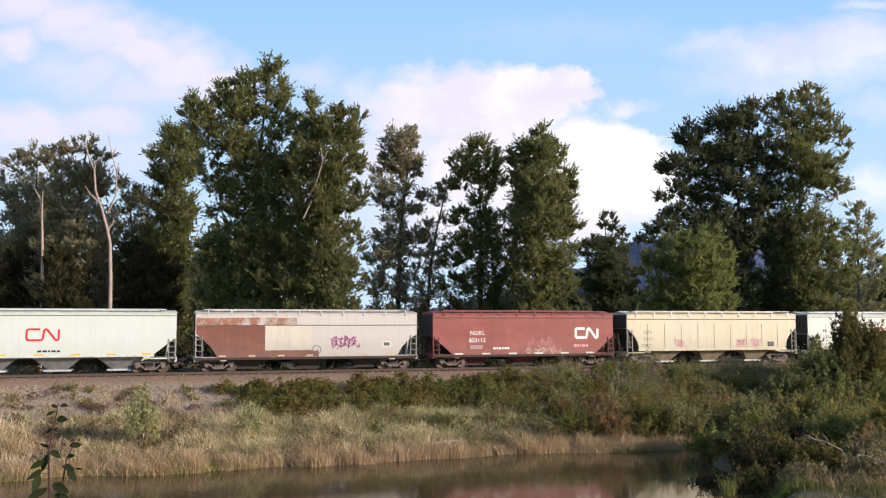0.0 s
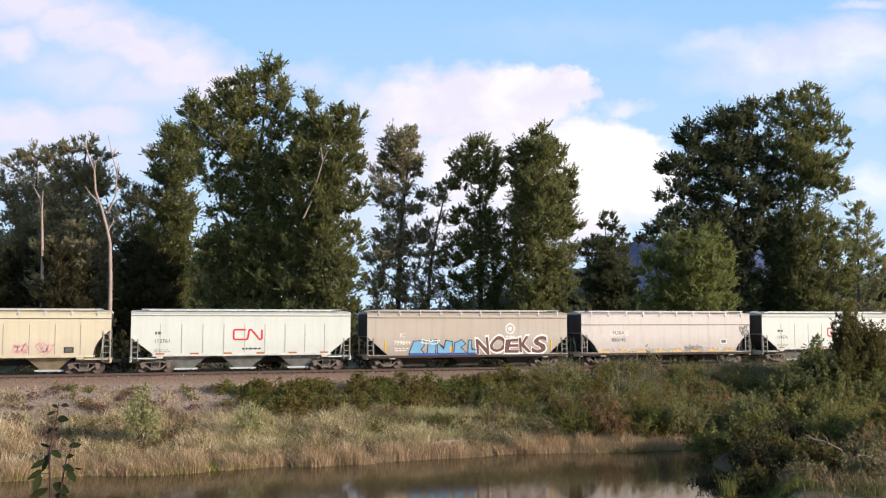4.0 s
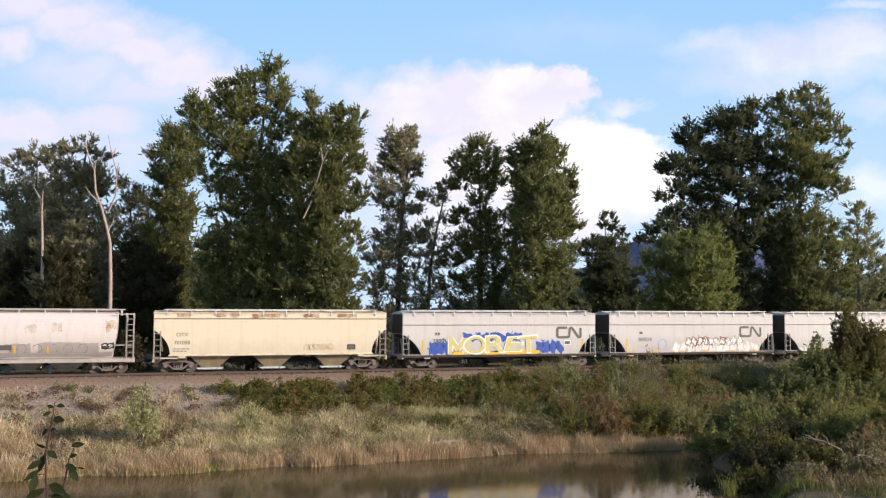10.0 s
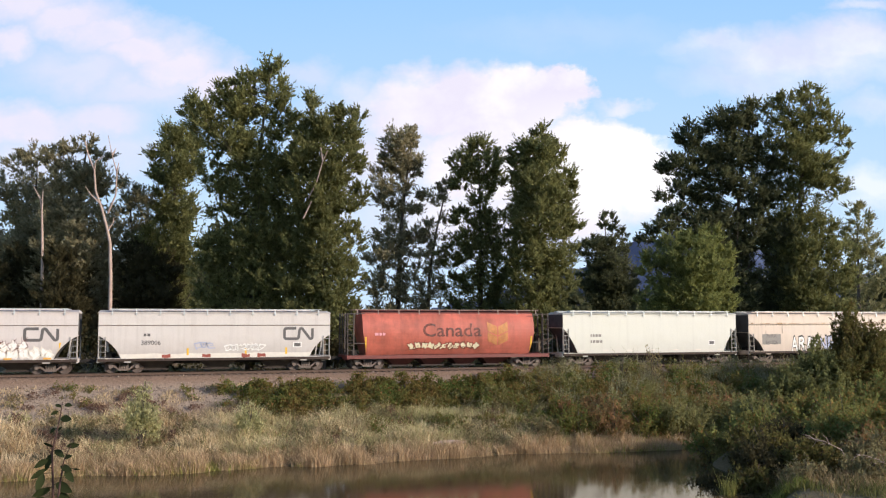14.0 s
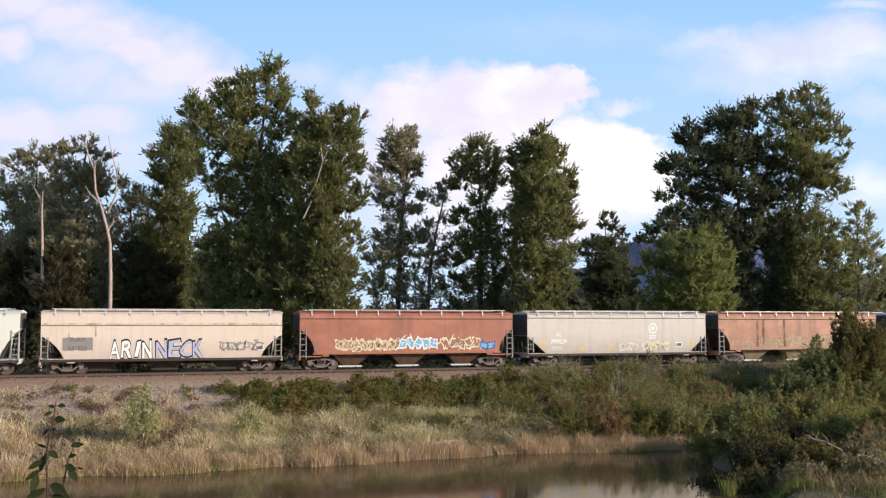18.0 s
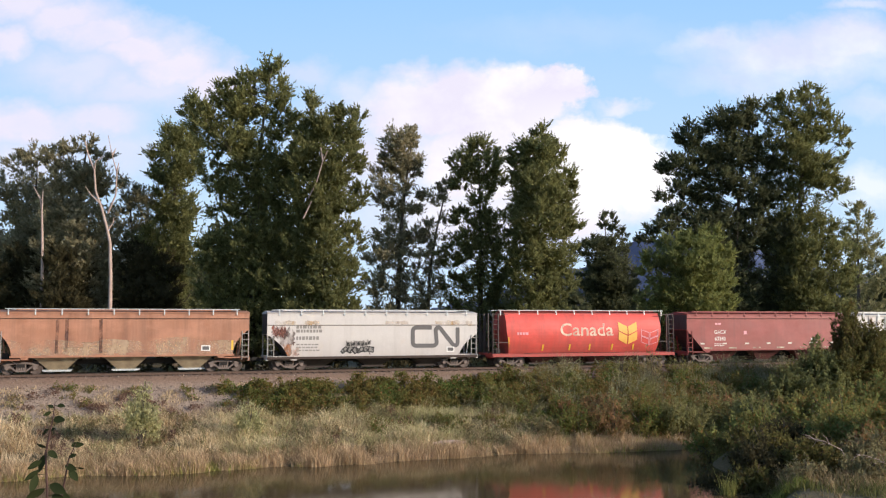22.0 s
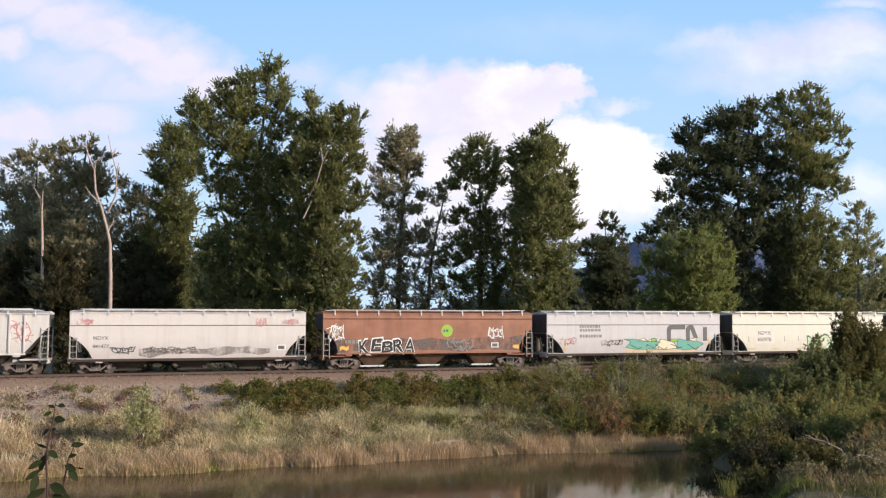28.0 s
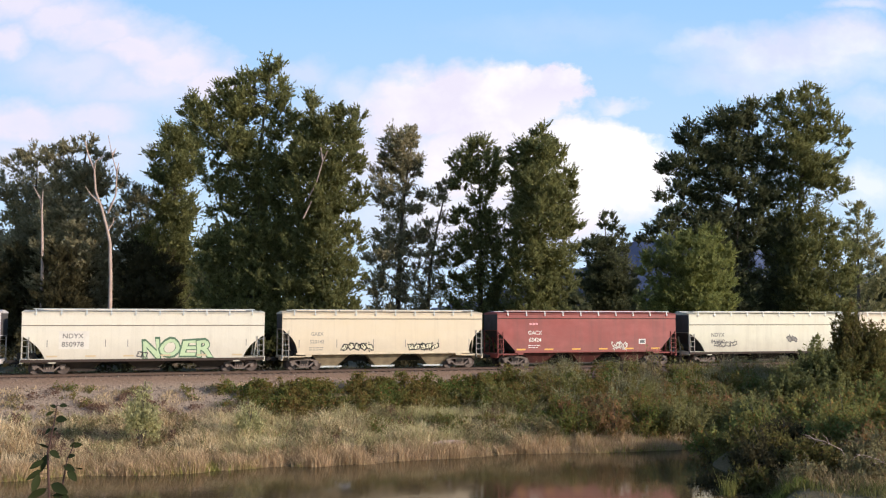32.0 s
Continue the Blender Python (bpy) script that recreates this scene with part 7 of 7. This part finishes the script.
w = wagon("slope", (146, 64, 60), "maroon hopper wagon with white owner's lettering", MAROON_BAY, 0.03, 0.22, boards=GALV, light_boards=False)
mark(w, 0.2, "GACX", "63424", "white", 2.75, 0.31)
scrawl(w, F(w, 0.63), F(w, 0.71), 1.4, 1.95, None, "pale", 181, 4)
dashes(w, 6, "gold", 1.35, 0.8)
plate(w, 0.80, 2.0)
bars(w, F(w, 0.17), 3.4, 0.6, 0.16, "pink")

w = wagon("deep", (218, 212, 191), "cream-white hopper wagon with grey scribbles", DARK_BAY, 0.04, 0.3)
mark(w, 0.17, "NDYX", "843092", "grey", 2.5, 0.34, False)
scrawl(w, F(w, 0.15), F(w, 0.28), 1.5, 1.9, None, "grey", 191, 4)
scrawl(w, F(w, 0.6), F(w, 0.66), 1.9, 2.4, "midgrey", "grey", 192, 2)

w = wagon("deep", (222, 206, 182), "tan hopper wagon at the tail of the view", DARK_BAY, 0.05, 0.3)


# ---------------------------------------------------------------- the sprig close by
SPRIG_LEAF = foliage("sprig_leaf", (42, 50, 30), (60, 66, 38), glow=0.25, patch_scale=9)
SPRIG_STEM = plain("sprig_stem", (78, 52, 46), 0.8)


def broad_leaf(bm, at, length, width, angle, turn):
    """An oval leaf folded along its rib, growing at the angle in the upright plane and turned about its rib."""
    along = RIGHT * math.cos(angle) + Vector((0, 0, math.sin(angle))) + FWD * 0.25 * math.sin(3 * turn)
    along.normalize()
    side = along.cross(FWD).normalized()
    side = (side * math.cos(turn) + along.cross(side) * math.sin(turn)).normalized()
    up = along.cross(side)
    rows = []
    for q, k in ((0, 0.06), (0.12, 0.55), (0.3, 0.92), (0.5, 1.0), (0.7, 0.8), (0.88, 0.4), (1.0, 0.03)):
        w = width / 2 * k
        mid = at + along * (q * length) - Vector((0, 0, 0.14 * length * q * q))
        rows.append([bm.verts.new(p) for p in (mid - side * w + up * (0.25 * w), mid, mid + side * w + up * (0.25 * w))])
    for a, b in zip(rows, rows[1:]):
        for i in (0, 1):
            bm.faces.new((a[i], b[i], b[i + 1], a[i + 1]))


def make_sprig(at, stem_to, leaves, seed):
    """A sapling's shoot: stem_to holds its upper way as (across, metres under the eye), leaves hold (across, under, length, angle)."""
    thing = tagged(new("sapling"), "dark-leaved sapling sprig close to the camera", "plant", "sprigs close by")
    thing.location = at
    r = random.Random(seed)
    home = Vector(EYE) + FWD * 4.0 - Vector(at)
    place = lambda a, d: home + RIGHT * a - Vector((0, 0, d))
    way = [Vector((0, 0, 0))] + [place(a, d) for a, d in stem_to]
    v, f = [], []
    tube(v, f, way, [0.0075 - 0.006 * k / (len(way) - 1) for k in range(len(way))], 6)
    mesh_object("stem", v, f, SPRIG_STEM, thing, smooth=True)
    for a, d, size, angle in leaves:
        p = place(a, d)
        near = min((way[k].lerp(way[k + 1], q / 12) for k in range(len(way) - 1) for q in range(13)), key=lambda w: (w - p).length)
        bm = bmesh.new()
        if (p - near).length > 0.003:
            bar(bm, near, p, 0.0025)
        broad_leaf(bm, p, size, size * r.uniform(0.42, 0.56), radians(angle), r.choice((-1, 1)) * r.uniform(0.1, 0.8))
        part("leaf", bm, SPRIG_LEAF, thing, smooth=True)
    return thing


def sprig_spot(across):
    p = Vector(EYE) + FWD * 4.0 + RIGHT * across
    p.z = float(ground_z(p.x, p.y)) - 0.02
    return p


SPRIG_AT = sprig_spot(-1.69)
sprig = make_sprig(SPRIG_AT, ((-1.70, 0.90), (-1.71, 0.72), (-1.72, 0.57), (-1.70, 0.46), (-1.69, 0.40), (-1.685, 0.35)), (
    (-1.69, 0.375, 0.035, 150), (-1.675, 0.365, 0.04, 5), (-1.70, 0.39, 0.035, 200), (-1.69, 0.425, 0.058, 8), (-1.71, 0.465, 0.035, 215), (-1.70, 0.475, 0.03, 40),
    (-1.715, 0.545, 0.05, 150), (-1.71, 0.56, 0.055, 335), (-1.72, 0.575, 0.075, 245), (-1.735, 0.60, 0.065, 205), (-1.745, 0.64, 0.07, 210), (-1.755, 0.66, 0.075, 255),
    (-1.70, 0.705, 0.085, 345), (-1.72, 0.72, 0.08, 200), (-1.69, 0.75, 0.06, 350), (-1.735, 0.77, 0.07, 180)), 5)
SPRIG_TWO = sprig_spot(-1.655)
second = make_sprig(SPRIG_TWO, ((-1.665, 0.80), (-1.655, 0.70), (-1.64, 0.60), (-1.61, 0.53)), (
    (-1.63, 0.54, 0.055, 15), (-1.64, 0.59, 0.045, 25), (-1.655, 0.625, 0.06, 350), (-1.635, 0.645, 0.06, 320), (-1.60, 0.635, 0.03, 0), (-1.66, 0.745, 0.05, 330)), 9)


# ---------------------------------------------------------------- small things by the track and the pond
bm = bmesh.new()
prism(bm, [(-0.17, -0.95), (0.17, -0.95), (0.17, 0.82), (0.10, 0.9), (-0.10, 0.9), (-0.17, 0.82)], -0.08, 0.08)
post = part("marker_post", bm, INK["white"], None)
tagged(post, "white wooden marker post beyond the track", "post")
post.location = (-29.02, 2.6, 0.05)
bm = bmesh.new()
turned(bm, [(-0.6, 0.09), (0.2, 0.085), (0.42, 0.07), (0.46, 0.03)], False, 9)
stake = part("wooden_stake", bm, BARK, None, smooth=True)
tagged(stake, "dark old wooden stake standing in the pond's edge", "stake")
stake.location = (-19.9, -19.75, WATER_Z + 0.15)
v, f = [], []
tube(v, f, [(-1.2, 0, 0), (-0.5, 0.1, 0.05), (0.3, 0.02, 0.08), (1.1, -0.1, 0.02)], [0.05, 0.11, 0.12, 0.07], 9)
log = mesh_object("driftwood_log", v, f, PALE_BARK, None, smooth=True)
tagged(log, "bleached driftwood log lying in the grass", "log")
log.location = (-4.8, -17.6, float(ground_z(-4.8, -17.6)) + 0.45)


# ---------------------------------------------------------------- what moves
def motions():
    times = [0.0, 4.0, 8.0, 12.0, 16.0, 20.0, 24.0, 28.0, 32.0]
    for wagon, centre in WAGONS:
        walk(wagon, [(t, pose(centre - run(t), 0, 0)) for t in times])
    # wheels roll on the rails; all leading and all trailing wheelsets turn alike
    turns = {}
    for w, s in WHEELSETS:
        if s not in turns:
            walk(w, [(k / FPS, pose(s * 0.89, 0, 0.457) @ Matrix.Rotation(-run(k / FPS) / 0.457, 4, "Y")) for k in range(32 * FPS + 1)])
            turns[s] = w.animation_data
        else:
            w.rotation_mode = "QUATERNION"
            w.animation_data_create()
            w.animation_data.action = turns[s].action
            w.animation_data.action_slot = turns[s].action_slot
    # the sprig sways in the wind
    sway = [(0.0, 0.0), (2.0, 0.5), (5.0, -0.3), (8.0, 0.6), (11.0, 0.2), (14.0, -0.5), (17.0, 0.4), (20.0, 0.0), (23.0, 0.5), (26.0, -0.2), (29.0, 0.5), (32.0, 0.1)]
    walk(sprig, [(t, pose(*SPRIG_AT, a, -a, 0)) for t, a in sway])
    walk(second, [(t, pose(*SPRIG_TWO, -a, a * 0.7, 0)) for t, a in sway])
    # clouds drift slowly
    walk(clouds, [(t, pose(*(CLOUD_AT - RIGHT * (35 * t / 32) + Vector((0, 0, 8 * t / 32))), 0, 0, -17.87)) for t in (0.0, 8.0, 16.0, 24.0, 32.0)])


motions()
